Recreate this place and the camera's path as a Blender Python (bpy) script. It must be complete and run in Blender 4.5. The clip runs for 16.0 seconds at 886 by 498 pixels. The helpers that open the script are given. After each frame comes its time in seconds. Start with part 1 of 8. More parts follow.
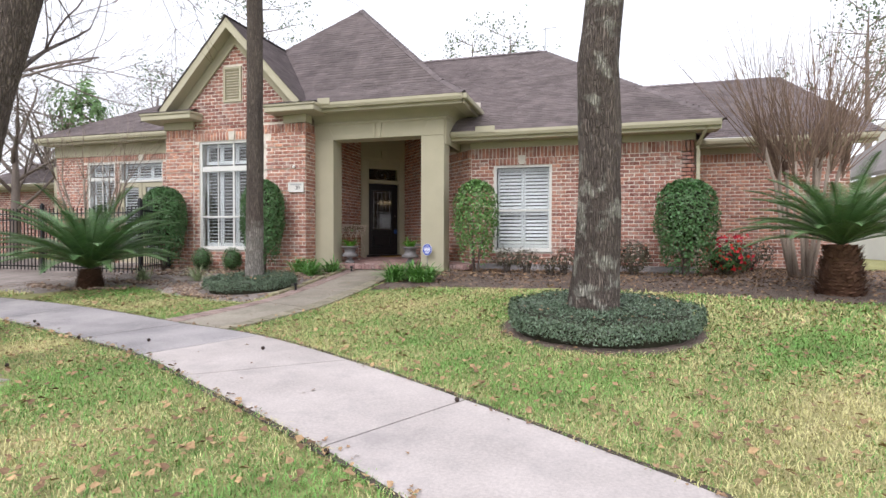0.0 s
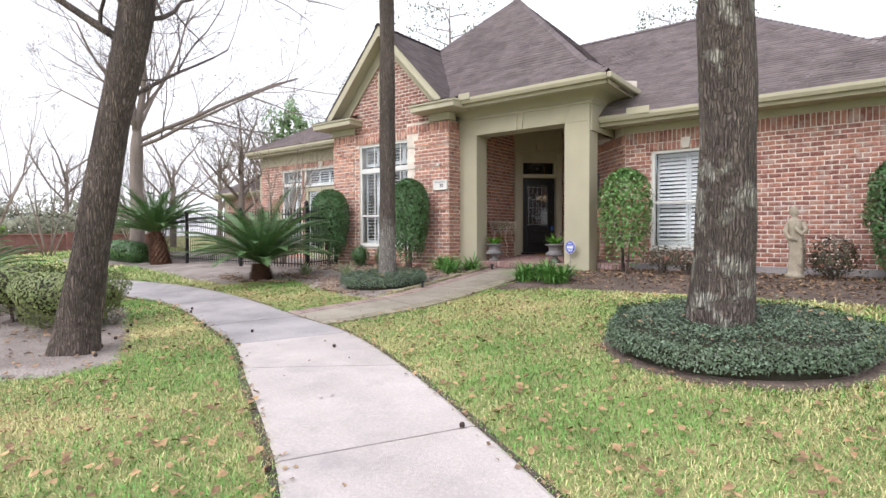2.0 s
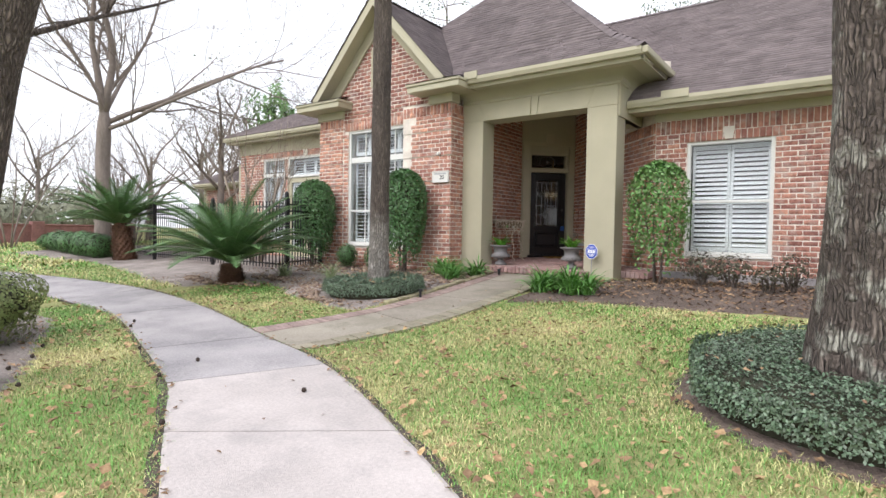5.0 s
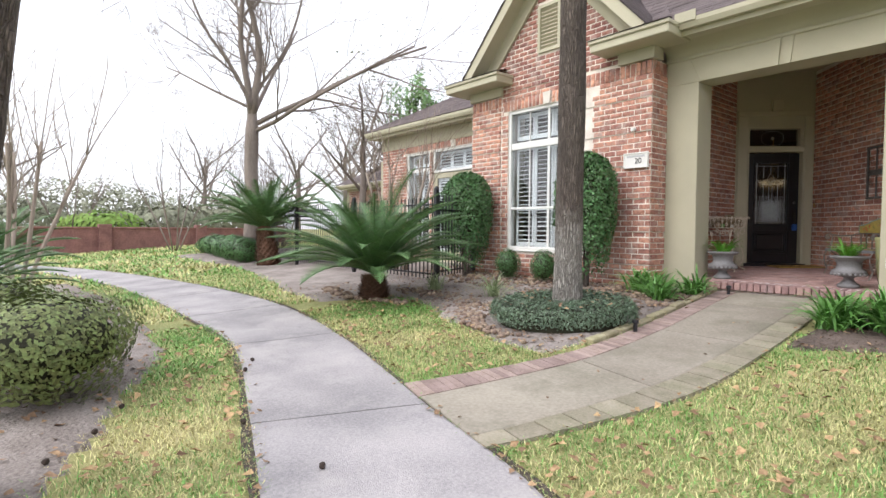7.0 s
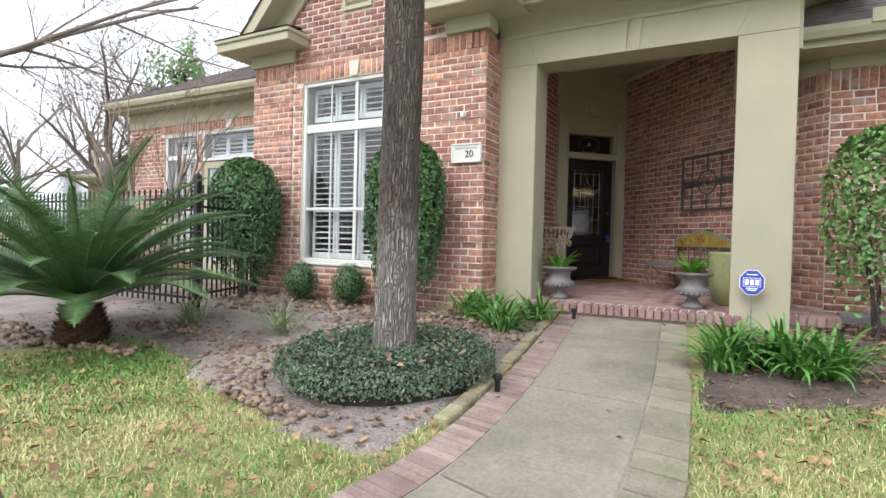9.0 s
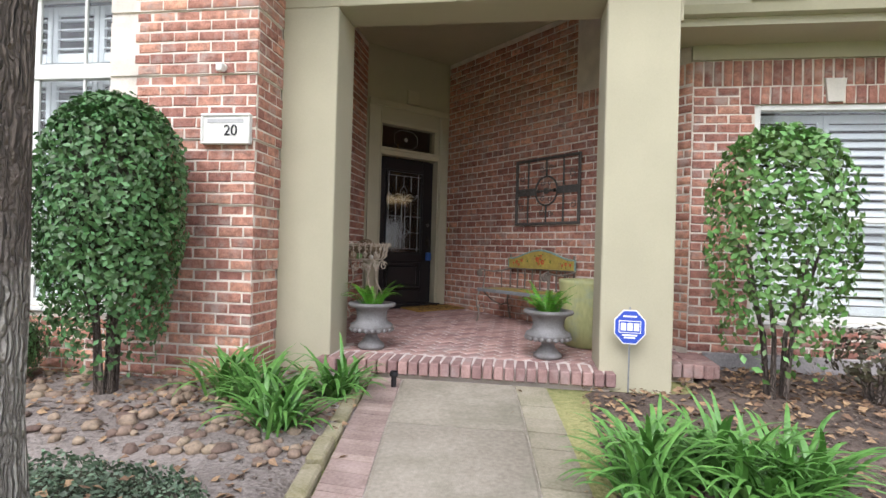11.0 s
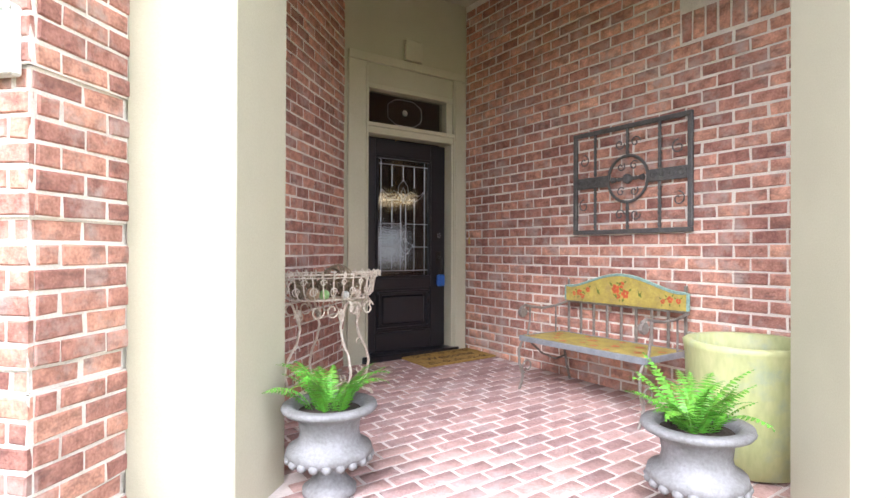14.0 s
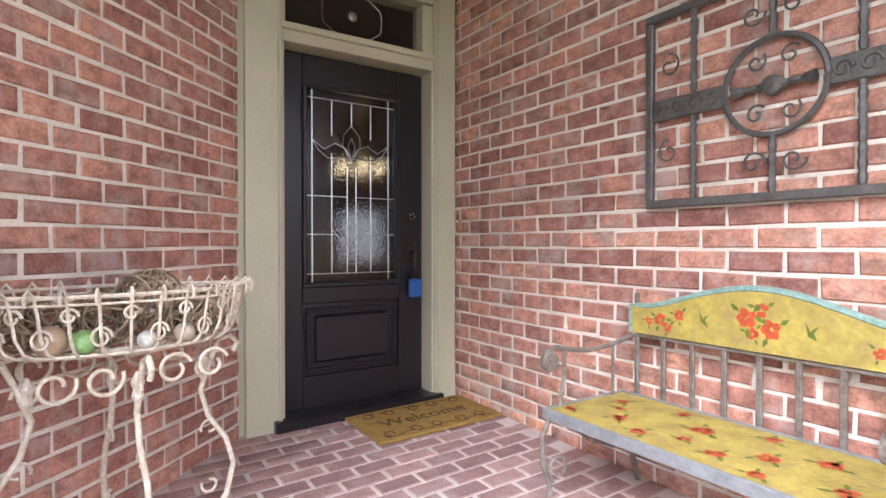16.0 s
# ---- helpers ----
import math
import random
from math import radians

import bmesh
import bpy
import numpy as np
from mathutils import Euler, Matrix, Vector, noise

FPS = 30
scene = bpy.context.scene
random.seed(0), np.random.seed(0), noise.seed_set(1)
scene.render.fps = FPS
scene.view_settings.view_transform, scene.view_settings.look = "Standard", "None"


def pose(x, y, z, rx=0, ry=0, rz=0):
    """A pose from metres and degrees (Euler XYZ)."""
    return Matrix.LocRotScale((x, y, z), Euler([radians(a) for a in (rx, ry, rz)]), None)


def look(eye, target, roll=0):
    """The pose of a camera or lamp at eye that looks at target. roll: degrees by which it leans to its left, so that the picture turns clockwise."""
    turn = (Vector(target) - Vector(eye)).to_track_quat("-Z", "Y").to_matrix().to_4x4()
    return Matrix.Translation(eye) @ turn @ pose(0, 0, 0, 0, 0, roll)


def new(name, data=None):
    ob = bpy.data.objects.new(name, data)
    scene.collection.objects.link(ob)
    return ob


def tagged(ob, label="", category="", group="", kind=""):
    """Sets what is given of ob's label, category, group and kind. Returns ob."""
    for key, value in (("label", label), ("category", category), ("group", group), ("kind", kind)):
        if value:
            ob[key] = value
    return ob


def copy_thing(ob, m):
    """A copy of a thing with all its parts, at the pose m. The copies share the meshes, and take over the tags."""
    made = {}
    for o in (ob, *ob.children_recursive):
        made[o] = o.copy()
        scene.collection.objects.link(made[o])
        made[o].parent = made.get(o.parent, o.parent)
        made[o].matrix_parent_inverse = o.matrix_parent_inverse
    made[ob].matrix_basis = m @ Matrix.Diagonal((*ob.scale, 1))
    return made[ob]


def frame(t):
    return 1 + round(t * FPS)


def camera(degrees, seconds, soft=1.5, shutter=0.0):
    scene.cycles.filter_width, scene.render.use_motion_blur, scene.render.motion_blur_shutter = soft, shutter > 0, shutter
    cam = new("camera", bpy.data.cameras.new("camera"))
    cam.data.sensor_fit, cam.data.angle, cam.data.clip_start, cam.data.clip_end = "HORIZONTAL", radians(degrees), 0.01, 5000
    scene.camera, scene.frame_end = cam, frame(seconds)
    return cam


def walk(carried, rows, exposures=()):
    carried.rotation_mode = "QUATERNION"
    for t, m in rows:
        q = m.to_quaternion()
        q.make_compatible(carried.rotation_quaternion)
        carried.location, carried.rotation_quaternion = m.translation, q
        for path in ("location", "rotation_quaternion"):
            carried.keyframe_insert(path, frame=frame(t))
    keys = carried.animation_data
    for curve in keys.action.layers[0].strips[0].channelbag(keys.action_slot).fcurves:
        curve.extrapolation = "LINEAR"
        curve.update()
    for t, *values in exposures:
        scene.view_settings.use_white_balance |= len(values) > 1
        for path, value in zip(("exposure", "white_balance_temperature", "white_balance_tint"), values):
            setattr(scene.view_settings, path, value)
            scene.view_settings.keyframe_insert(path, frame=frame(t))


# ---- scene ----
cam = camera(78.7, 16.0)
PATH = [
    (0, (0.008, -0.11, 1.216), (-0.555, 1.808, 1.173), 0.2),
    (0.5, (0.219, 0.159, 1.214), (-0.525, 2.014, 1.166), 0.1),
    (1, (0.427, 0.426, 1.217), (-0.501, 2.197, 1.166), -0.1),
    (1.5, (0.666, 0.671, 1.217), (-0.439, 2.338, 1.164), -0.2),
    (2, (0.891, 0.933, 1.213), (-0.325, 2.521, 1.159), -0.2),
    (2.5, (1.144, 1.123, 1.206), (-0.092, 2.695, 1.154), -0.1),
    (3, (1.335, 1.216, 1.193), (0.111, 2.797, 1.146), 0.0),
    (5.5, (-0.729, 2.343, 1.256), (-1.912, 3.955, 1.19), 1.0),
    (6, (-1.237, 2.67, 1.241), (-2.565, 4.164, 1.18), 0.3),
    (6.5, (-1.748, 2.938, 1.276), (-3.19, 4.322, 1.209), 0.4),
    (7, (-2.194, 3.271, 1.289), (-3.733, 4.547, 1.217), 0.4),
    (7.5, (-2.591, 3.607, 1.286), (-4.072, 4.949, 1.211), 0.8),
    (8, (-2.997, 3.992, 1.278), (-4.313, 5.497, 1.218), 1.0),
    (8.5, (-3.376, 4.349, 1.293), (-4.533, 5.98, 1.245), 1.2),
    (9, (-3.689, 4.793, 1.298), (-4.644, 6.55, 1.263), 1.4),
    (9.5, (-3.941, 5.233, 1.342), (-4.731, 7.07, 1.31), 1.5),
    (10, (-4.079, 5.707, 1.377), (-4.603, 7.637, 1.351), 1.8),
    (12.5, (-4.591, 8.272, 1.620), (-4.820, 10.259, 1.634), 1.5),
    (13, (-4.615, 8.555, 1.642), (-4.881, 10.537, 1.642), 1.0),
    (13.5, (-4.608, 8.705, 1.634), (-4.941, 10.677, 1.644), 0.8),
    (14, (-4.702, 9.073, 1.658), (-5.048, 11.043, 1.667), 0.2),
    (14.5, (-4.696, 9.549, 1.646), (-5.052, 11.517, 1.661), 0.7),
    (15, (-4.733, 10.053, 1.664), (-5.077, 12.023, 1.656), 0.3),
    (15.5, (-4.789, 10.562, 1.663), (-5.137, 12.531, 1.641), 0.2),
    (16, (-4.789, 11.074, 1.646), (-5.198, 13.031, 1.627), -0.0),
]
EXPOSURES = [(0.0, 0.40, 6250, 14), (1.5, 0.54, 6250, 14), (5.5, 0.56, 6250, 12), (7.0, 0.66, 6250, 12), (9.0, 0.65, 6150, 11), (10.0, 0.64, 6150, 11), (12.5, 1.75, 5850, 14), (13.5, 2.15, 5800, 13), (14.0, 2.3, 5800, 13), (15.0, 2.52, 5800, 13), (16.0, 2.62, 5800, 14)]
walk(cam, [(t, look(eye, target, roll)) for t, eye, target, roll in PATH], EXPOSURES)

# ---- world and light ----
world = bpy.data.worlds.new("overcast_sky")
scene.world = world
world.use_nodes = True
wn = world.node_tree
sky = wn.nodes.new("ShaderNodeTexSky")
sky.sky_type, sky.sun_disc = "NISHITA", False
sky.sun_elevation, sky.sun_rotation = radians(45), radians(188)
sky.air_density, sky.dust_density, sky.ozone_density = 1.0, 6.0, 1.0
pale = wn.nodes.new("ShaderNodeMix")
pale.data_type = "RGBA"
pale.inputs[0].default_value = 0.82
pale.inputs[7].default_value = (11.5, 11.6, 12.0, 1)
wn.links.new(sky.outputs[0], pale.inputs[6])
wn.links.new(pale.outputs[2], wn.nodes["Background"].inputs[0])
wn.nodes["Background"].inputs[1].default_value = 0.1
sun = new("sun", bpy.data.lights.new("sun", "SUN"))
sun.data.energy, sun.data.angle, sun.data.color = 1.4, radians(35), (1.0, 0.97, 0.93)
sun.matrix_world = look((0, 0, 40), (6, 40, 0))


# ---- materials ----
def material(name, base, rough=0.8, vary=0.25, scale=6.0, fine=90.0, bump=0.3, bump_scale=60.0, metal=0.0, second=None,
             island=0.0, rand=0.0, spec=0.4, stretch=(1, 1, 1), blotch=1.4, dist=0.01, world_size=False, hue=0.09, stain=None):
    """A surface with two scales of colour variation, a fine relief, and piece-by-piece variation."""
    m = bpy.data.materials.new(name)
    m.use_nodes = True
    t = m.node_tree
    n, l = t.nodes, t.links
    b = n["Principled BSDF"]
    b.inputs["Roughness"].default_value = rough
    b.inputs["Metallic"].default_value = metal
    b.inputs["Specular IOR Level"].default_value = spec
    co = n.new("ShaderNodeTexCoord")
    mp = n.new("ShaderNodeMapping")
    mp.inputs["Scale"].default_value = stretch
    place = n.new("ShaderNodeNewGeometry").outputs["Position"] if world_size else co.outputs["Object"]
    l.new(place, mp.inputs[0])
    big = n.new("ShaderNodeTexNoise")
    big.inputs["Scale"].default_value, big.inputs["Detail"].default_value = scale, 5
    l.new(mp.outputs[0], big.inputs[0])
    small = n.new("ShaderNodeTexNoise")
    small.inputs["Scale"].default_value, small.inputs["Detail"].default_value = fine, 3
    l.new(mp.outputs[0], small.inputs[0])
    add = n.new("ShaderNodeMath")
    add.operation = "MULTIPLY_ADD"
    l.new(big.outputs[0], add.inputs[0])
    add.inputs[1].default_value = blotch
    l.new(small.outputs[0], add.inputs[2])
    ramp = n.new("ShaderNodeMapRange")
    ramp.inputs[1].default_value, ramp.inputs[2].default_value = 0.8, 1.6
    l.new(add.outputs[0], ramp.inputs[0])
    mix = n.new("ShaderNodeMix")
    mix.data_type = "RGBA"
    second = second or tuple(c * (1 - vary) for c in base)
    light = tuple(min(1, c * (1 + vary * 0.6)) for c in base)
    mix.inputs[6].default_value, mix.inputs[7].default_value = (*second, 1), (*light, 1)
    l.new(ramp.outputs[0], mix.inputs[0])
    colour = mix.outputs[2]
    for amount, node, socket in ((island, "ShaderNodeNewGeometry", "Random Per Island"), (rand, "ShaderNodeObjectInfo", "Random")):
        if amount:
            src = n.new(node)
            hsv = n.new("ShaderNodeHueSaturation")
            mr = n.new("ShaderNodeMapRange")
            mr.inputs[3].default_value, mr.inputs[4].default_value = 1 - amount, 1 + amount
            l.new(src.outputs[socket], mr.inputs[0])
            l.new(mr.outputs[0], hsv.inputs["Value"])
            mh = n.new("ShaderNodeMath")
            mh.operation = "MULTIPLY_ADD"
            l.new(src.outputs[socket], mh.inputs[0])
            mh.inputs[1].default_value, mh.inputs[2].default_value = amount * hue, 0.5 - amount * hue / 2
            l.new(mh.outputs[0], hsv.inputs["Hue"])
            l.new(colour, hsv.inputs["Color"])
            colour = hsv.outputs[0]
    if stain:
        sn, sr, sm_ = n.new("ShaderNodeTexNoise"), n.new("ShaderNodeMapRange"), n.new("ShaderNodeMix")
        sn.inputs["Scale"].default_value, sn.inputs["Detail"].default_value, sn.inputs["Roughness"].default_value = stain[0], 7, 0.65
        sr.inputs[1].default_value, sr.inputs[2].default_value, sr.inputs[4].default_value = 0.5, 0.66, stain[2]
        sm_.data_type = "RGBA"
        sm_.inputs[7].default_value = (*stain[1], 1)
        l.new(place, sn.inputs[0])
        l.new(sn.outputs[0], sr.inputs[0])
        l.new(sr.outputs[0], sm_.inputs[0])
        l.new(colour, sm_.inputs[6])
        colour = sm_.outputs[2]
    l.new(colour, b.inputs["Base Color"])
    if bump:
        bn = n.new("ShaderNodeTexNoise")
        bn.inputs["Scale"].default_value, bn.inputs["Detail"].default_value = bump_scale, 4
        l.new(mp.outputs[0], bn.inputs[0])
        bp = n.new("ShaderNodeBump")
        bp.inputs["Strength"].default_value, bp.inputs["Distance"].default_value = bump, dist
        l.new(bn.outputs[0], bp.inputs["Height"])
        l.new(bp.outputs[0], b.inputs["Normal"])
    return m


M_BRICK = material("fired_brick", (0.45, 0.222, 0.168), 0.9, 0.38, 17, 90, 0.7, 60, second=(0.23, 0.100, 0.075), island=0.30, rand=0.30, world_size=True, hue=0.05, stain=(6.0, (0.44, 0.345, 0.305), 0.78), dist=0.008)
# dark fired smudges across the bricks
bt = M_BRICK.node_tree
bg, bmap, bn_, br, bx = (bt.nodes.new("ShaderNode" + k) for k in ("NewGeometry", "Mapping", "TexNoise", "MapRange", "Mix"))
bmap.inputs["Scale"].default_value = (1, 1, 2.2)
bn_.inputs["Scale"].default_value, bn_.inputs["Detail"].default_value, bn_.inputs["Roughness"].default_value = 9.0, 5, 0.6
br.inputs[1].default_value, br.inputs[2].default_value, br.inputs[4].default_value = 0.53, 0.68, 0.6
bx.data_type = "RGBA"
bx.inputs[7].default_value = (0.15, 0.082, 0.068, 1)
bt.links.new(bg.outputs["Position"], bmap.inputs[0])
bt.links.new(bmap.outputs[0], bn_.inputs[0])
bt.links.new(bn_.outputs[0], br.inputs[0])
bt.links.new(br.outputs[0], bx.inputs[0])
b_in = bt.nodes["Principled BSDF"].inputs["Base Color"]
bt.links.new(b_in.links[0].from_socket, bx.inputs[6])
bt.links.new(bx.outputs[2], b_in)
M_MORTAR = material("mortar", (0.76, 0.69, 0.61), 0.95, 0.25, 5, 120, 0.6, 150, world_size=True)
M_STUCCO = material("tan_stucco", (0.44, 0.41, 0.30), 0.9, 0.08, 2.5, 150, 0.35, 220, dist=0.004)
M_TRIM = material("tan_paint", (0.47, 0.44, 0.32), 0.55, 0.08, 3, 60, 0.1, 60)
M_WHITE = material("white_paint", (0.72, 0.72, 0.69), 0.5, 0.06, 4, 60, 0.08, 60)
M_SHINGLE = material("asphalt_shingle", (0.20, 0.168, 0.17), 0.95, 0.3, 3.5, 80, 0.6, 140, island=0.13, hue=0.05, stain=(0.7, (0.10, 0.085, 0.085), 0.6))
M_CONCRETE = material("weathered_concrete", (0.49, 0.445, 0.425), 0.85, 0.25, 1.6, 55, 0.45, 140, second=(0.37, 0.335, 0.32), rand=0.07, world_size=True, hue=0.0, stain=(1.3, (0.27, 0.25, 0.25), 0.5))
M_CONCRETE_OLD = material("stained_old_concrete", (0.36, 0.335, 0.335), 0.85, 0.35, 1.4, 60, 0.5, 130, second=(0.22, 0.21, 0.215), rand=0.06, world_size=True, hue=0.0, stain=(2.2, (0.44, 0.41, 0.40), 0.55))
M_GROUND = material("sandy_soil", (0.23, 0.19, 0.155), 0.95, 0.4, 1.5, 40, 0.8, 30, second=(0.12, 0.095, 0.075), dist=0.03)
M_TURF = material("turf_soil", (0.33, 0.30, 0.14), 0.95, 0.5, 0.8, 30, 0.8, 40, second=(0.18, 0.21, 0.07), dist=0.03)
# hall colour kept near black to stand in for missing light indoors
M_DARK = material("painted_hall_shade", (0.06, 0.05, 0.045), 0.9, 0.2)
M_BLACK = material("black_paint", (0.011, 0.011, 0.014), 0.32, 0.2, 5, 60, 0.1, 60, spec=0.5)


# ---- helpers ----
def part(name, bm, mat, parent=None, label="", smooth=False):
    me = bpy.data.meshes.new(name)
    bm.to_mesh(me)
    bm.free()
    if smooth:
        me.shade_smooth()
    me.materials.append(mat)
    ob = new(name, me)
    ob.parent = parent
    return tagged(ob, label)


def thing(name, label, category, m=None, group="", kind=""):
    ob = new(name)
    ob.empty_display_size = 0.1
    if m is not None:
        ob.matrix_basis = m
    return tagged(ob, label, category, group, kind)


def box(bm, x0, x1, y0, y1, z0, z1, m=None):
    v = [bm.verts.new(Vector((x, y, z)) if m is None else m @ Vector((x, y, z))) for x in (x0, x1) for y in (y0, y1) for z in (z0, z1)]
    for f in ((0, 1, 3, 2), (4, 6, 7, 5), (0, 4, 5, 1), (2, 3, 7, 6), (0, 2, 6, 4), (1, 5, 7, 3)):
        bm.faces.new([v[k] for k in f])
    return bm


def boxed(*a, **k):
    return box(bmesh.new(), *a, **k)


def bevelled(bm, width=0.01, segments=1):
    bmesh.ops.recalc_face_normals(bm, faces=bm.faces)
    bmesh.ops.bevel(bm, geom=list(bm.edges), offset=width, segments=segments, affect="EDGES", profile=0.6)
    return bm


def poly(bm, pts, thick=None):
    """A face through the points; thick: a vector by which it is given a body."""
    lo = [bm.verts.new(p) for p in pts]
    bm.faces.new(lo)
    if thick is not None:
        hi = [bm.verts.new(Vector(p) + Vector(thick)) for p in pts]
        bm.faces.new(hi[::-1])
        for k in range(len(pts)):
            bm.faces.new([lo[k], hi[k], hi[k - 1], lo[k - 1]])
        bmesh.ops.recalc_face_normals(bm, faces=bm.faces)
    return bm


def lathe(bm, profile, segments=24, m=None):
    """A turned body from (radius, height) pairs."""
    rings = []
    for r, z in profile:
        ring = []
        for k in range(segments):
            a = 2 * math.pi * k / segments
            p = Vector((r * math.cos(a), r * math.sin(a), z))
            ring.append(bm.verts.new(p if m is None else m @ p))
        rings.append(ring)
    for a, b in zip(rings, rings[1:]):
        for k in range(segments):
            bm.faces.new([a[k - 1], a[k], b[k], b[k - 1]])
    bm.faces.new(rings[0][::-1])
    bm.faces.new(rings[-1])
    return bm


def tube(bm, pts, radii, segments=8):
    """A round bar along the points."""
    pts = [Vector(p) for p in pts]
    if not hasattr(radii, "__len__"):
        radii = [radii] * len(pts)
    rings, side = [], None
    for k, p in enumerate(pts):
        d = (pts[min(k + 1, len(pts) - 1)] - pts[max(k - 1, 0)]).normalized()
        if side is None:
            side = d.orthogonal().normalized()
        side = (side - d * side.dot(d)).normalized()
        up = d.cross(side)
        rings.append([bm.verts.new(p + radii[k] * (math.cos(2 * math.pi * j / segments) * side + math.sin(2 * math.pi * j / segments) * up)) for j in range(segments)])
    for a, b in zip(rings, rings[1:]):
        for j in range(segments):
            bm.faces.new([a[j - 1], a[j], b[j], b[j - 1]])
    bm.faces.new(rings[0][::-1])
    bm.faces.new(rings[-1])
    return bm


def raw_mesh(name, verts, faces, mat, parent=None, smooth=False):
    """A large mesh from arrays: verts (n, 3), faces (m, 3 or 4)."""
    me = bpy.data.meshes.new(name)
    verts, faces = np.asarray(verts, np.float32), np.asarray(faces, np.int32)
    k = faces.shape[1]
    me.vertices.add(len(verts))
    me.vertices.foreach_set("co", verts.ravel())
    me.loops.add(faces.size)
    me.loops.foreach_set("vertex_index", faces.ravel())
    me.polygons.add(len(faces))
    me.polygons.foreach_set("loop_start", np.arange(0, faces.size, k, dtype=np.int32))
    me.update(calc_edges=True)
    me.validate()
    if smooth:
        me.shade_smooth()
    me.materials.append(mat)
    ob = new(name, me)
    ob.parent = parent
    return ob


def rise(y):
    """The lie of the land: it climbs gently from the road side to the house."""
    return float(np.interp(y, (-4, 2.5, 5.5, 8.3, 10.8, 13), (0.0, 0.02, 0.12, 0.30, 0.47, 0.5)))


def porch_z(y):
    return 0.60 + 0.024 * (y - 10.9)


# ---- plan ----
Y_GABLE, Y_PORTAL, Y_RIGHT, Y_LEFT = 10.55, 10.95, 11.9, 12.3
DIAG = 9.05
X_PIER, X_CORNER, X_END = -6.31, -2.85, 1.8
COURSE, BRICK = 0.0813, 0.2


def wall_frame(x, y, ux, uy):
    """Local axes of a wall: a along it, b out of its face, c up."""
    return Matrix(((ux, uy, 0, x), (uy, -ux, 0, y), (0, 0, 1, 0), (0, 0, 0, 1)))


def slab_with_holes(bm, m, length, z0, z1, depth, holes):
    """A wall body cut into blocks round its rectangular openings (a0, a1, c0, c1)."""
    cuts = sorted({0, length, *[h[0] for h in holes], *[h[1] for h in holes]})
    for a, b in zip(cuts, cuts[1:]):
        levels = sorted([(h[2], h[3]) for h in holes if h[0] <= a + 1e-6 and h[1] >= b - 1e-6])
        low = z0
        for c0, c1 in levels + [(z1, z1)]:
            if c0 - low > 1e-4:
                box(bm, a, b, -depth, 0, low, c0, m)
            low = c1
    bmesh.ops.recalc_face_normals(bm, faces=bm.faces)
    return bm



# ---- ground ----
gx, gy = np.linspace(-1, 1, 81), np.linspace(-1, 1, 121)
gx, gy = np.sign(gx) * (np.abs(gx) * 25 + np.abs(gx) ** 6 * 700), np.sign(gy) * (np.abs(gy) * 22 + np.abs(gy) ** 6 * 700) + 5
gv = np.array([(x - 3, y, rise(y) - 0.012) for y in gy for x in gx])
gf = np.array([(j * 81 + i, j * 81 + i + 1, j * 81 + i + 82, j * 81 + i + 81) for j in range(120) for i in range(80)])
tagged(raw_mesh("ground", gv, gf, M_TURF, smooth=True), "sloping front yard of turf and sandy beds", "ground", kind="structure")


# ---- house walls ----
def wall(name, label, x, y, ux, uy, length, z0, z1, holes=(), depth=0.24, mat=None):
    m = wall_frame(x, y, ux, uy)
    ob = part(name, slab_with_holes(bmesh.new(), m, length, z0, z1, depth, holes), mat or M_MORTAR)
    return tagged(ob, label, "wall", kind="structure"), m


R2 = math.sqrt(0.5)
TWIN = (-9.12, -7.3, 0.94, 3.44)
RWIN = (-2.33, -1.05, 0.93, 2.83)
LWIN = (-13.95, -12.97, 0.95, 3.27)
LDOOR = (-12.83, -11.35, 0.5, 3.27)
FAR_WIN = (-17.6, -16.6, 1.4, 2.75)
w_gable, m_gable = wall("wall_gable", "weathered red brick gable front", -10.07, Y_GABLE, 1, 0, 3.76, 0.2, 3.75, [(TWIN[0] + 10.07, TWIN[1] + 10.07, TWIN[2], TWIN[3])])
w_pier, m_pier = wall("wall_pier_return", "red brick return of the pier beside the porch", X_PIER, Y_GABLE, 0, 1, 0.42, 0.2, 3.75)
w_peak, m_peak = wall("wall_gable_peak", "red brick peak under the gable roof", -10.07, Y_GABLE + 0.01, 1, 0, 3.76, 3.75, 3.80)
w_front, m_front = wall("wall_front", "red brick front wall with a soldier course", X_CORNER, Y_RIGHT, 1, 0, X_END - X_CORNER, 0.2, 3.22, [(RWIN[0] - X_CORNER, RWIN[1] - X_CORNER, RWIN[2], RWIN[3])])
w_end, m_end = wall("wall_end", "red brick end wall", X_END, Y_RIGHT, 0, 1, 2.2, 0.2, 3.22)
w_wing, m_wing = wall("wall_wing", "red brick wall of the set-back wing", X_END, 14.0, 1, 0, 3.5, 0.2, 3.2)
w_diag, m_diag = wall("wall_porch_diagonal", "red brick wall running diagonally into the porch", -5.42, 14.47, R2, -R2, 3.634, 0.2, 4.3)
w_side, m_side = wall("wall_porch_side", "red brick side wall of the porch", -6.36, 11.3, 0, 1, 2.23, 0.2, 4.3)
w_left, m_left = wall("wall_courtyard", "red brick wall with a window and glazed doors", -15.1, 11.75, 1, 0, 5.1, 0.2, 3.7, [(LWIN[0] + 15.1, LWIN[1] + 15.1, LWIN[2], LWIN[3]), (LDOOR[0] + 15.1, LDOOR[1] + 15.1, LDOOR[2], LDOOR[3])])
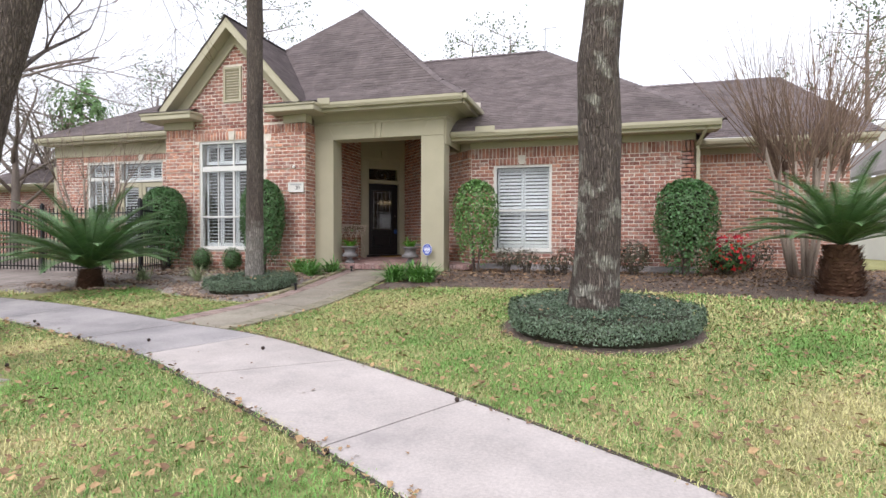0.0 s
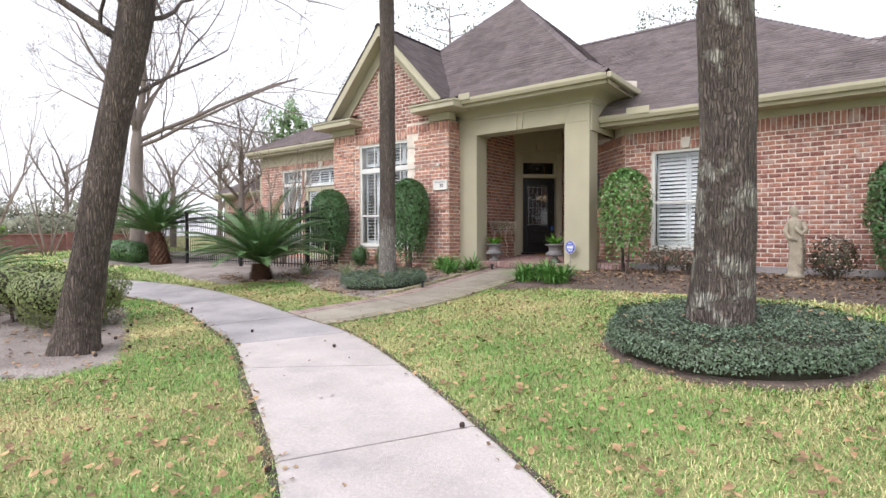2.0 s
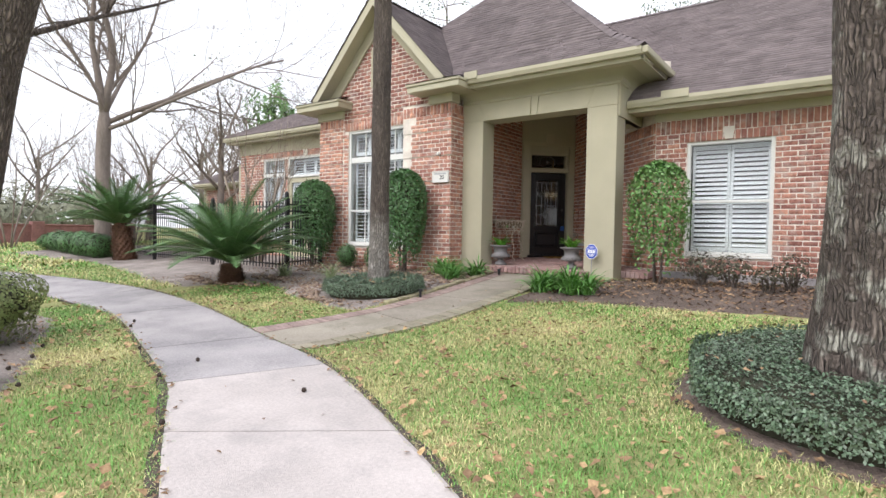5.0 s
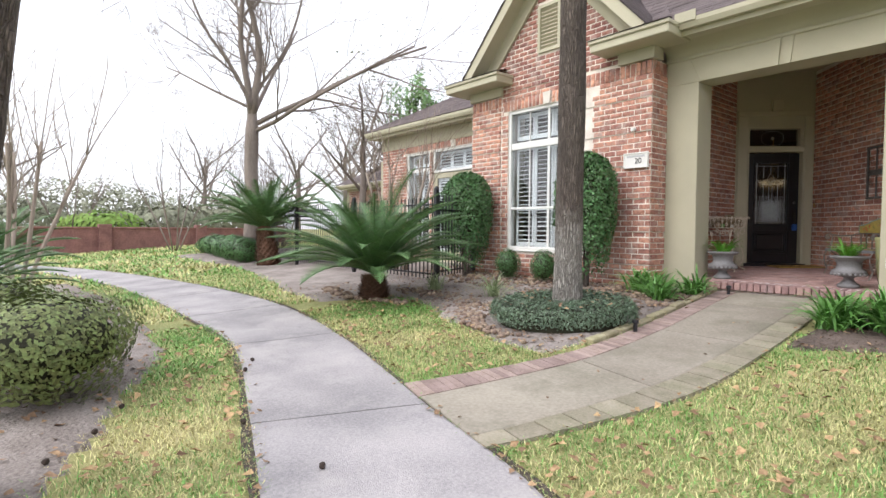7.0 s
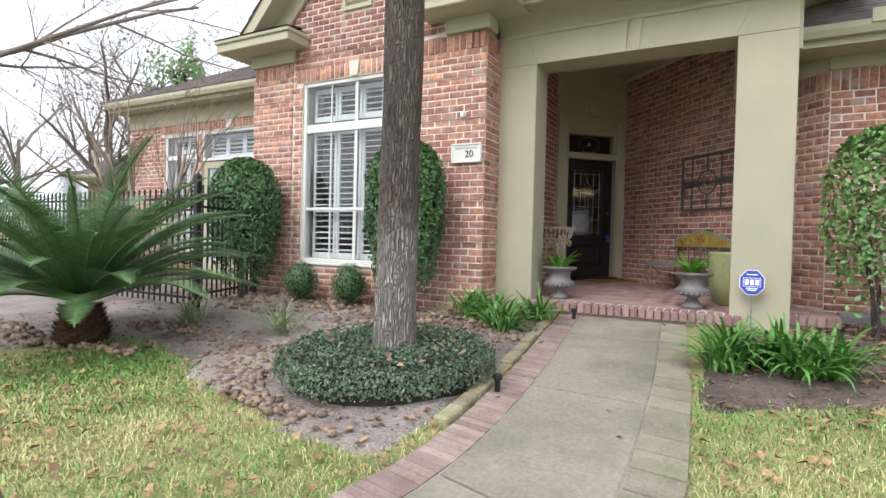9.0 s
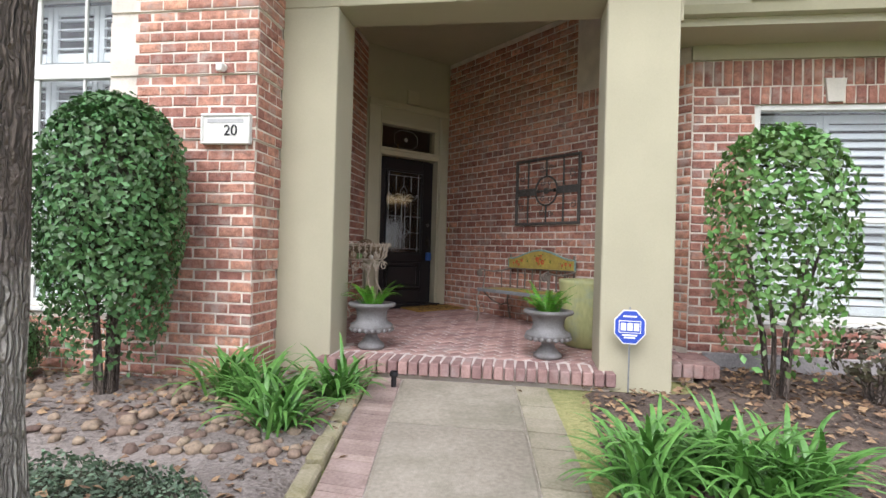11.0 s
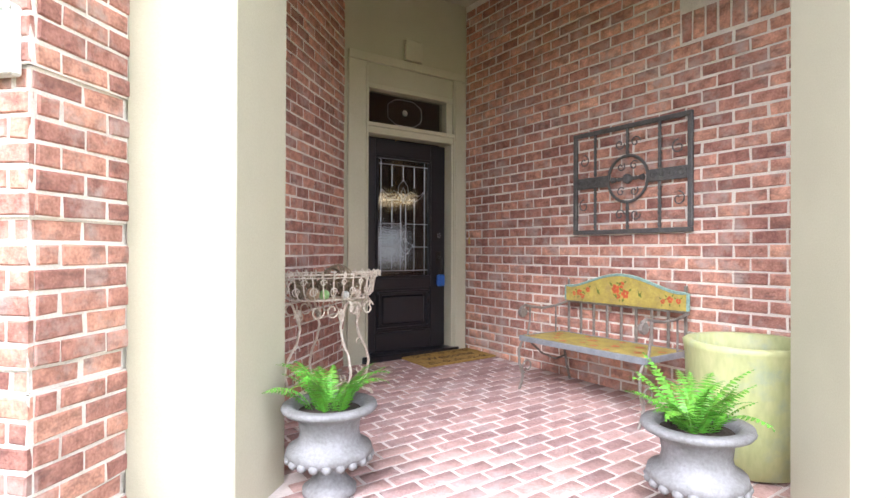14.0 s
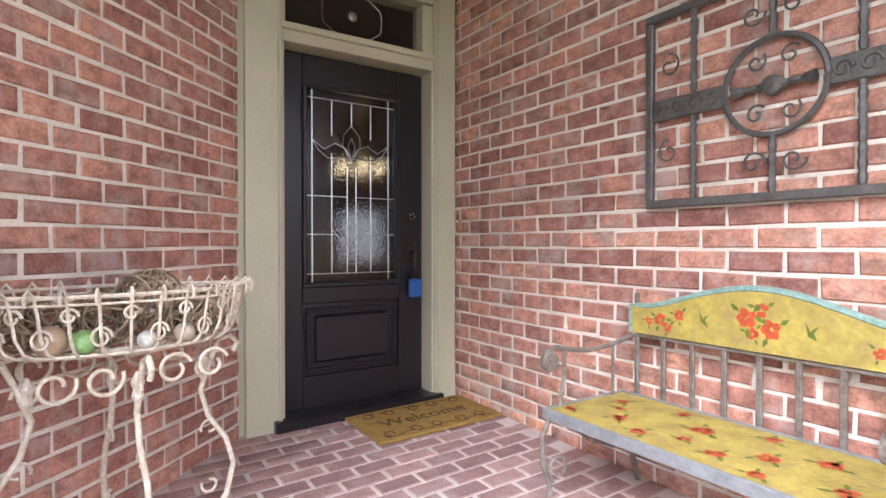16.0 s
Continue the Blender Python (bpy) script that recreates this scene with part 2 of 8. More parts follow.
w_far, m_far = wall("wall_far_wing", "red brick wall of the far wing", -23.0, 15.2, 1, 0, 8.0, 0.2, 2.9, [(FAR_WIN[0] + 23, FAR_WIN[1] + 23, FAR_WIN[2], FAR_WIN[3])])
w_doorway, m_doorway = wall("wall_doorway", "tan stucco wall round the front door", -6.36, 13.53, R2, R2, 1.33, 0.2, 4.3, [(0.215, 1.165, 0.62, 3.16)], mat=M_STUCCO)
# the peak of the gable, in brick colour
bm = poly(bmesh.new(), [(-10.0, Y_GABLE, 3.8), (-6.31, Y_GABLE, 3.8), (-8.14, Y_GABLE, 5.75)], (0, 0.2, 0))
tagged(part("wall_gable_tip", bm, M_MORTAR), "brick triangle under the gable", "wall", kind="structure")
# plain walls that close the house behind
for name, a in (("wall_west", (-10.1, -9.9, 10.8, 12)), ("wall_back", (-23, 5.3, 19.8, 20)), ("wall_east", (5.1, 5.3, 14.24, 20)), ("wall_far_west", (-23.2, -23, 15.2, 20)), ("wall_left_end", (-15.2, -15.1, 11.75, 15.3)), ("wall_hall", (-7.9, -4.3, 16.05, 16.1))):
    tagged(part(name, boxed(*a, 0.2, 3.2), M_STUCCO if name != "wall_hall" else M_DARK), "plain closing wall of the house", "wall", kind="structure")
tagged(part("floor_hall", poly(bmesh.new(), [(-7.9, 12.4, 0.45), (-5.45, 14.8, 0.45), (-5.2, 14.9, 0.45), (-5.2, 16.05, 0.45), (-7.9, 16.05, 0.45)], (0, 0, 0.19)), M_DARK), "floor of the hall behind the front door, coloured dark as unlit", "floor", kind="structure")

tagged(part("wall_foundation", bevelled(boxed(-2.72, X_END + 0.03, Y_RIGHT - 0.045, Y_RIGHT + 0.1, 0.2, 0.63), 0.008), M_CONCRETE_OLD), "grey concrete foundation under the brick front wall", "wall", kind="structure")

# ---- stucco portal ----
portal = thing("portal", "tan stucco portal with two square columns round the porch", "portal", kind="structure")
for x0, x1 in ((-6.30, -5.83), (-3.74, -3.22)):
    part("column", bevelled(boxed(x0, x1, Y_PORTAL, Y_PORTAL + 0.42, 0.3, 3.402), 0.008), M_STUCCO, portal)
part("lintel", bevelled(boxed(-6.30, -3.22, Y_PORTAL, Y_PORTAL + 0.42, 3.403, 3.78), 0.006), M_STUCCO, portal)
part("frieze", boxed(-6.32, -3.16, Y_PORTAL + 0.03, Y_PORTAL + 0.45, 3.78, 4.02), M_STUCCO, portal)
part("moulding", bevelled(boxed(-6.31, -3.17, Y_PORTAL - 0.025, Y_PORTAL + 0.44, 3.735, 3.785), 0.01), M_STUCCO, portal)
for sx in (-1, 1):
    cx = -4.785
    bm = poly(bmesh.new(), [(cx + sx * 0.035, Y_PORTAL - 0.022, 3.40), (cx + sx * 0.10, Y_PORTAL - 0.022, 3.40), (cx + sx * 0.135, Y_PORTAL - 0.022, 3.735), (cx + sx * 0.015, Y_PORTAL - 0.022, 3.735)], (0, 0.03, 0))
    part("keystone", bm, M_STUCCO, portal)
    bm = tube(bmesh.new(), [(-4.785 + sx * 1.03, Y_PORTAL, 3.42), (-4.785 + sx * 1.17, Y_PORTAL, 3.72)], 0.008, 6)
    part("scored_line", bm, M_STUCCO, portal)
part("return_beam", boxed(-3.56, -3.21, Y_PORTAL + 0.42, 12.2, 3.22, 4.02), M_STUCCO, portal)
part("side_beam", boxed(-6.36, -6.05, Y_PORTAL + 0.42, 11.6, 3.4, 4.02), M_STUCCO, portal)
tagged(part("ceiling_porch", boxed(-7.0, -3.0, 10.97, 15.2, 4.12, 4.16), M_STUCCO), "tan painted porch ceiling", "ceiling", kind="structure")

# ---- eaves ----
def eave(name, x0, x1, y, ywall, z, soffit=0.03):
    """Soffit, fascia and gutter of one straight eave along x."""
    ob = thing(name, "tan painted soffit, fascia and metal gutter", "eave", kind="structure")
    part("soffit", boxed(x0, x1, y + 0.02, ywall, z - 0.17, z - 0.17 + soffit), M_TRIM, ob)
    part("fascia", boxed(x0, x1, y, y + 0.025, z - 0.19, z - 0.02), M_TRIM, ob)
    prof = [(0, 0), (-0.085, 0.0), (-0.10, 0.03), (-0.115, 0.06), (-0.115, 0.115), (-0.10, 0.115), (-0.10, 0.065), (-0.075, 0.012), (0, 0.012)]
    bm = bmesh.new()
    ends = [[bm.verts.new((x, y + p, z - 0.125 + q)) for p, q in prof] for x in (x0 + 0.01, x1 - 0.01)]
    for k in range(len(prof)):
        bm.faces.new([ends[0][k - 1], ends[0][k], ends[1][k], ends[1][k - 1]])
    bm.faces.new(ends[0][::-1])
    bm.faces.new(ends[1])
    bmesh.ops.recalc_face_normals(bm, faces=bm.faces)
    part("gutter", bm, M_TRIM, ob)
    return ob


eave("eave_porch", -5.95, -2.68, 10.5, 11.0, 4.12)
eave("eave_front", -3.19, 2.2, 11.4, 11.92, 3.52)
eave("eave_wing", 1.85, 5.65, 13.6, 14.0, 3.5)
eave("eave_courtyard", -15.35, -10.1, 11.4, 11.78, 3.95)
eave("eave_far_wing", -23.3, -14.9, 14.8, 15.2, 3.15)
# side eave of the porch roof
ob = thing("eave_porch_side", "tan painted side soffit and fascia of the porch roof", "eave", kind="structure")
part("soffit", boxed(-3.2, -2.7, 11.002, 13.5, 3.95, 3.98), M_TRIM, ob)
part("gutter", bevelled(boxed(-2.70, -2.60, 10.42, 13.5, 4.0, 4.11), 0.015), M_TRIM, ob)
part("fascia", boxed(-2.725, -2.7, 10.5, 13.5, 3.93, 4.1), M_TRIM, ob)
part("frieze", boxed(-3.3, -3.19, 11.0, 13.5, 3.22, 3.97), M_STUCCO, ob)
bm = bmesh.new()
rows_c = [[bm.verts.new(q) for q in ((-6.31, 10.97 - o, z), (-3.185 + o, 10.97 - o, z), (-3.185 + o, 13.4, z))] for o, z in ((0.0, 3.76), (0.012, 3.82), (0.045, 3.88), (0.12, 3.925), (0.24, 3.948))]
for r0, r1 in zip(rows_c, rows_c[1:]):
    for k in range(2):
        bm.faces.new([r0[k], r0[k + 1], r1[k + 1], r1[k]])
bmesh.ops.recalc_face_normals(bm, faces=bm.faces)
part("cove", bm, M_STUCCO, ob, smooth=True)
for x0, x1, y, z in ((-2.62, -2.2, 11.262, 3.53), (-5.9, -5.62, 10.362, 4.13)):
    part("water_diverter", boxed(x0, x1, y, y + 0.02, z - 0.06, z + 0.07), M_TRIM, ob)
# friezes between brick and soffit
for name, a in (("frieze_front", (X_CORNER - 0.02, X_END + 0.02, Y_RIGHT - 0.03, Y_RIGHT + 0.2, 3.22, 3.42)), ("frieze_wing", (X_END, 5.3, 13.96, 14.1, 3.2, 3.4)), ("frieze_courtyard", (-15.12, -10.0, 11.72, 11.9, 3.45, 3.82)), ("frieze_far_wing", (-23, -15.1, 15.17, 15.3, 2.9, 3.05))):
    tagged(part(name, boxed(*a), M_STUCCO), "tan stucco frieze band", "trim", kind="structure")
# boxed returns at the feet of the gable
for name, x0, x1, a, b in (("eave_return_west", -10.42, -9.02, -10.1, -9.25), ("eave_return_east", -7.08, -5.86, -7.5, -6.25)):
    ob = thing(name, "tan boxed eave return with shingled cap", "eave", kind="structure")
    part("frieze", bevelled(boxed(max(a, x0 + 0.25), min(b, x1 - 0.2), Y_GABLE - 0.06, Y_GABLE + 0.2, 3.75, 3.93), 0.006), M_STUCCO, ob)
    part("box_cornice", bevelled(boxed(x0, x1, 10.13, Y_GABLE + 0.2, 3.92, 4.07), 0.012), M_TRIM, ob)
    part("crown", bevelled(boxed(x0 - 0.02, x1 + 0.02, 10.1, Y_GABLE + 0.1, 4.03, 4.09), 0.012), M_TRIM, ob)
    bm = poly(bmesh.new(), [(x0 - 0.03, 10.08, 4.09), (x1 + 0.03, 10.08, 4.09), (x1 - 0.15, Y_GABLE, 4.24), (x0 + 0.35, Y_GABLE, 4.24)])
    bm2 = poly(bm, [(x0 - 0.03, 10.08, 4.09), (x0 + 0.35, Y_GABLE, 4.24), (x0 - 0.03, Y_GABLE + 0.2, 4.09)])
    part("cap_shingles", bm2, M_SHINGLE, ob)
# rakes
AP = Vector((-8.1, 10.2, 6.12))
rake = thing("gable_rake", "tan painted raking boards of the gable", "eave", kind="structure")
for sx in (-1, 1):
    foot = Vector((-8.1 + sx * 1.86, 10.2, 4.16))
    d = (AP - foot).normalized()
    nrm = Vector((-d.z, 0, d.x)) * (1 if sx < 0 else -1)
    nrm = nrm if nrm.z < 0 else -nrm
    for k, (w0, w1, y0, y1) in enumerate(((0.0, 0.16, 10.2, 10.235), (0.10, 0.135, 10.235, Y_GABLE), (0.13, 0.36, Y_GABLE - 0.05, Y_GABLE + 0.01))):
        up = 0.0
        p = [foot + nrm * w0, AP + Vector((0, 0, -w0 * math.sqrt(2))), AP + Vector((0, 0, -w1 * math.sqrt(2))), foot + nrm * w1]
        p = [Vector((q.x, y0, q.z)) for q in p]
        part(("rake_board", "rake_soffit", "rake_frieze")[k], poly(bmesh.new(), p, (0, y1 - y0, 0)), M_TRIM if k < 2 else M_STUCCO, rake)

# ---- roofs ----
def shingled(name, label, corners, rows_up, course=0.115, tab=0.3, lift=0.016, holes=None):
    """A roof slope: the deck, and courses of shingle tabs as real overlapping pieces. corners: eave left, eave right, top right, top left."""
    a, b, c, d = [Vector(p) for p in corners]
    ob = part(name, poly(bmesh.new(), [a, b, c, d] if (c - d).length > 1e-3 else [a, b, c]), M_SHINGLE)
    n = (b - a).cross(d - a).normalized()
    n = n if n.z > 0 else -n
    height = (((c + d) / 2) - (a + b) / 2).length
    count = int(height / course)
    vs, fs = [], []
    rng = random.Random(len(name))
    axis = (b - a).normalized()
    for r in range(count):
        f0, f1 = r / count, min(1, (r + 1.15) / count)
        l0, r0, l1, r1 = a.lerp(d, f0), b.lerp(c, f0), a.lerp(d, f1), b.lerp(c, f1)
        span = (r0 - l0).length
        if span < 0.05:
            continue
        u0, u1, w0, w1 = (l0 - a).dot(axis), (r0 - a).dot(axis), (l1 - a).dot(axis), (r1 - a).dot(axis)
        base0, base1 = l0 - axis * u0, l1 - axis * w0
        u = u0 - rng.random() * tab
        while u < u1:
            e0, e1 = max(u, u0), min(u + tab * rng.uniform(0.85, 1.1), u1)
            u = u + tab
            if e1 - e0 < 0.02:
                continue
            t0, t1 = min(max(e0, w0), w1), min(max(e1, w0), w1)
            k = len(vs)
            h = lift * rng.uniform(0.7, 1.3)
            p0, p1, q1, q0 = base0 + axis * e0, base0 + axis * e1, base1 + axis * t1, base1 + axis * t0
            vs += [p0 + n * h, p1 + n * h, q1 + n * 0.003, q0 + n * 0.003, p0, p1]
            fs += [(k, k + 1, k + 2, k + 3), (k + 4, k + 5, k + 1, k)]
    if vs:
        tagged(raw_mesh("shingles", [tuple(v) for v in vs], fs, M_SHINGLE, ob), kind="stuff")
    return tagged(ob, label, "roof", kind="structure")


BROWN = "weathered brown asphalt shingle roof slope"
APEX = (-6.54, 14.0, 7.62)
shingled("roof_front", BROWN, [(-3.4, 11.32, 3.5), (2.25, 11.32, 3.5), (-1.6, 15.2, 6.4), (-7.0, 15.2, 6.4)], 1)
shingled("roof_front_hip", BROWN, [(2.25, 11.32, 3.5), (2.25, 19.1, 3.5), (-1.6, 15.2, 6.4), (-1.6, 15.2, 6.4)], 1)
flare = lambda p, f: Vector(p).lerp(Vector(APEX), f)
E0, E1, E2, E3 = (-2.66, 10.42, 4.12), (-2.66, 17.6, 4.12), (-10.42, 10.42, 4.12), (-10.42, 17.6, 4.12)
for k, (p, q) in enumerate(((E2, E0), (E0, E1), (E3, E2), (E1, E3))):
    m0, m1 = flare(p, 0.16) - Vector((0, 0, 0.13)), flare(q, 0.16) - Vector((0, 0, 0.13))
    if k == 0:
        p = (-6.6, 10.42, 4.12)
        m0 = Vector((-6.9, m1.y, m1.z))
    shingled("roof_tower_skirt_%d" % (k + 1), BROWN, [p, q, m1, m0], 1)
    if k == 0:
        m0 = flare(E2, 0.16) - Vector((0, 0, 0.13))
    shingled("roof_tower_%d" % (k + 1), BROWN, [m0, m1, APEX, APEX], 1)
shingled("roof_gable_east", BROWN, [(-6.22, 10.17, 4.14), (-6.22, 13.9, 4.14), (-8.1, 13.9, 6.14), (-8.1, 10.17, 6.14)], 1)
shingled("roof_gable_west", BROWN, [(-9.98, 13.9, 4.14), (-9.98, 10.17, 4.14), (-8.1, 10.17, 6.14), (-8.1, 13.9, 6.14)], 1)
shingled("roof_courtyard", BROWN, [(-15.45, 11.3, 3.96), (-9.2, 11.3, 3.96), (-9.2, 16.0, 6.4), (-12.6, 16.0, 6.4)], 1)
shingled("roof_courtyard_hip", BROWN, [(-15.45, 20, 3.96), (-15.45, 11.3, 3.96), (-12.6, 16.0, 6.4), (-12.6, 16.0, 6.4)], 1)
shingled("roof_wing", BROWN, [(0.5, 13.5, 3.5), (5.7, 13.5, 3.5), (4.5, 16.4, 5.52), (-1.6, 16.4, 5.52)], 1)
shingled("roof_wing_hip", BROWN, [(5.7, 13.5, 3.5), (5.7, 20, 3.5), (4.5, 16.4, 5.52), (4.5, 16.4, 5.52)], 1)
shingled("roof_far_wing", BROWN, [(-23.4, 14.7, 3.15), (-14.5, 14.7, 3.15), (-14.5, 18, 5.2), (-20, 18, 5.2)], 1)
# ridge and hip caps
for name, p, q in (("ridge_gable", (-8.1, 10.17, 6.14), (-8.1, 13.0, 6.14)), ("hip_tower", flare(E0, 0.16) - Vector((0, 0, 0.13)), APEX), ("hip_tower_foot", E0, flare(E0, 0.16) - Vector((0, 0, 0.13))), ("ridge_front", (-6.0, 15.2, 6.4), (-1.6, 15.2, 6.4)), ("hip_front", (2.25, 11.32, 3.5), (-1.6, 15.2, 6.4)), ("ridge_wing", (-1.6, 16.4, 5.52), (4.5, 16.4, 5.52)), ("hip_wing", (5.7, 13.5, 3.5), (4.5, 16.4, 5.52))):
    p, q = Vector(p), Vector(q)
    bm, d = bmesh.new(), (q - p)
    n = max(2, int(d.length / 0.16))
    side = d.normalized().cross(Vector((0, 0, 1))).normalized()
    up = side.cross(d.normalized())
    for k in range(n):
        a, b = p + d * (k / n), p + d * min(1, (k + 1.3) / n)
        l = [a + side * 0.1 - up * 0.03, a + up * 0.045, a - side * 0.1 - up * 0.03, b - side * 0.1 - up * 0.045, b + up * 0.02, b + side * 0.1 - up * 0.045]
        v = [bm.verts.new(x) for x in l]
        bm.faces.new([v[0], v[1], v[4], v[5]])
        bm.faces.new([v[1], v[2], v[3], v[4]])
    tagged(part(name, bm, M_SHINGLE), "brown shingle cap along the ridge", "roof", kind="structure")

# ---- windows ----
M_GLASS = bpy.data.materials.new("window_glass")
M_GLASS.use_nodes = True
gb = M_GLASS.node_tree.nodes["Principled BSDF"]
gb.inputs["Base Color"].default_value = (0.77, 0.80, 0.80, 1)
gb.inputs["Roughness"].default_value, gb.inputs["Transmission Weight"].default_value, gb.inputs["IOR"].default_value = 0.02, 1.0, 1.5
# dark colour that paints in the gloom of unlit rooms
M_ROOM = material("painted_room_shade", (0.10, 0.09, 0.08), 0.9, 0.2)
M_SHUTTER = material("shutter_paint", (0.78, 0.80, 0.82), 0.45, 0.05, 4, 60, 0.05)


def bar(x0, x1, y0, y1, z0, z1, w=0.006):
    return bevelled(boxed(x0, x1, y0, y1, z0, z1), w)


def shutters(parent, x0, x1, z0, z1, y, tilt, panels, pitch=0.075, mid=None):
    """Louvred shutter panels behind the glass."""
    w = (x1 - x0) / panels
    for k in range(panels):
        a, b = x0 + k * w + 0.004, x0 + (k + 1) * w - 0.004
        pan = part("shutter", bar(a, a + 0.045, y, y + 0.03, z0, z1, 0.004), M_SHUTTER, parent)
        part("stile", bar(b - 0.045, b, y, y + 0.03, z0, z1, 0.004), M_SHUTTER, pan)
        rails = [(z0, z0 + 0.08), (z1 - 0.07, z1)] + ([(mid - 0.035, mid + 0.035)] if mid else [])
        for c, d in rails:
            part("rail", bar(a + 0.046, b - 0.046, y, y + 0.03, c, d, 0.004), M_SHUTTER, pan)
        rails.sort()
        for (c0, c1), (d0, d1) in zip(rails, rails[1:]):
            n = max(2, int((d0 - c1) / pitch))
            for j in range(n):
                zc = c1 + (j + 0.5) * (d0 - c1) / n
                me = boxed(a + 0.048, b - 0.048, -0.034, 0.034, -0.005, 0.005, pose(0, y + 0.02, zc, tilt, 0, 0))
                part("louver", me, M_SHUTTER, pan)


def window(name, label, win, y, splits, transom=None, panels=2, tilt=-28, mid=None, sill=True, muntins=0):
    x0, x1, z0, z1 = win
    ob = thing(name, label, "window", kind="structure")
    f = 0.055
    fr = part("window_frame", bar(x0, x0 + f, y + 0.02, y + 0.12, z0, z1), M_WHITE, ob)
    part("jamb", bar(x1 - f, x1, y + 0.02, y + 0.12, z0, z1), M_WHITE, fr)
    part("head", bar(x0 + f, x1 - f, y + 0.02, y + 0.12, z1 - f, z1), M_WHITE, fr)
    part("foot", bar(x0 + f, x1 - f, y + 0.02, y + 0.12, z0, z0 + f), M_WHITE, fr)
    for z, h in splits:
        part("meeting_rail", bar(x0 + f, x1 - f, y + 0.03, y + 0.10, z, z + h), M_WHITE, fr)
    for zt in [z0 + f] + [z + h for z, h in splits]:
        zb = min([z for z, h in splits if z > zt] + [z1 - f])
        pane = part("pane", boxed(x0 + f, x1 - f, y + 0.060, y + 0.064, zt, zb), M_GLASS, ob)
        pane.visible_shadow = False
        for j in range(1, muntins + 1):
            xm = x0 + f + (x1 - x0 - 2 * f) * j / (muntins + 1)
            wide = 0.024 if 2 * j == muntins + 1 and muntins > 1 else 0.010
            if transom:
                part("muntin", boxed(xm - wide, xm + wide, y + 0.045, y + 0.068, zt, zb), M_WHITE, ob)
    top = transom if transom else z1
    shutters(ob, x0 + f, x1 - f, z0 + f, top - 0.06, y + 0.18, tilt, panels, mid=mid)
    if transom:
        shutters(ob, x0 + f, x1 - f, transom + 0.06, z1 - f, y + 0.18, tilt, panels)
    # added dark sheet in place of the unlit room's depth
    part("room", boxed(x0 - 0.05, x1 + 0.05, y + 0.50, y + 0.52, z0 - 0.05, z1 + 0.05), M_ROOM, ob, "dark sheet standing in for the unlit room behind the louvers")
    if sill:
        part("window_sill", bar(x0 - 0.03, x1 + 0.03, y - 0.035, y + 0.05, z0 - 0.035, z0 - 0.002), M_WHITE, ob)
    return ob


window("window_1", "white framed window with closed louvred shutters", RWIN, Y_RIGHT, [(1.80, 0.045)], panels=2, tilt=50, mid=1.82)
window("window_2", "tall white framed window with transom and open shutters", TWIN, Y_GABLE, [(1.66, 0.04), (2.74, 0.12)], transom=2.86, panels=4, tilt=10, mid=1.68, muntins=3)
window("window_3", "white framed courtyard window with transom and shutters", LWIN, 11.75, [(1.7, 0.04), (2.76, 0.09)], transom=2.85, panels=2, tilt=12, mid=1.72, muntins=1)
window("window_4", "wide transom over glazed courtyard doors", (LDOOR[0], LDOOR[1], 2.7, LDOOR[3]), 11.75, [], panels=3, tilt=-10, sill=False)
window("window_5", "small white framed window of the far wing", FAR_WIN, 15.2, [(2.05, 0.04)], panels=2, tilt=-25)
cd = thing("door_2", "tan painted pair of glazed courtyard doors", "door", kind="structure")
for x0, x1 in ((LDOOR[0], -12.1), (-12.08, LDOOR[1])):
    part("door_stile", bar(x0, x0 + 0.11, 11.80, 11.85, 0.5, 2.69), M_TRIM, cd)
    part("door_stile", bar(x1 - 0.11, x1, 11.80, 11.85, 0.5, 2.69), M_TRIM, cd)
    part("door_rail", bar(x0 + 0.11, x1 - 0.11, 11.80, 11.85, 0.5, 0.75), M_TRIM, cd)
    part("door_rail", bar(x0 + 0.11, x1 - 0.11, 11.80, 11.85, 2.56, 2.69), M_TRIM, cd)
    part("pane", boxed(x0 + 0.11, x1 - 0.11, 11.82, 11.826, 0.75, 2.56), M_GLASS, cd).visible_shadow = False
    shutters(cd, x0 + 0.11, x1 - 0.11, 0.75, 2.56, 11.86, -15, 1)
# added dark sheet, painted gloom behind the glazed doors
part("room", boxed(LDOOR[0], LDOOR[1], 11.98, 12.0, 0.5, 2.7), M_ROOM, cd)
# keystones and gable vent
M_CAST = material("cast_stone", (0.66, 0.62, 0.55), 0.85, 0.12, 6, 80, 0.2, 120)
for x, y, z, h in ((-8.21, Y_GABLE, 3.445, 0.20), (-1.70, Y_RIGHT, 2.84, 0.20), (-12.05, 11.75, 3.28, 0.16)):
    bm = poly(bmesh.new(), [(x - 0.06, y - 0.035, z), (x + 0.06, y - 0.035, z), (x + 0.085, y - 0.035, z + h), (x - 0.085, y - 0.035, z + h)], (0, 0.06, 0))
    tagged(part("keystone", bm, M_CAST), "pale cast stone keystone over a window", "keystone", "window keystones")
vent = thing("gable_vent", "tan louvred vent high in the brick gable", "vent", kind="structure")
for a in ((-8.42, -8.37, 4.32, 5.12), (-7.99, -7.94, 4.32, 5.12), (-8.37, -7.99, 5.07, 5.12), (-8.37, -7.99, 4.32, 4.37)):
    part("vent_frame", boxed(a[0], a[1], Y_GABLE - 0.04, Y_GABLE + 0.02, a[2], a[3]), M_TRIM, vent)
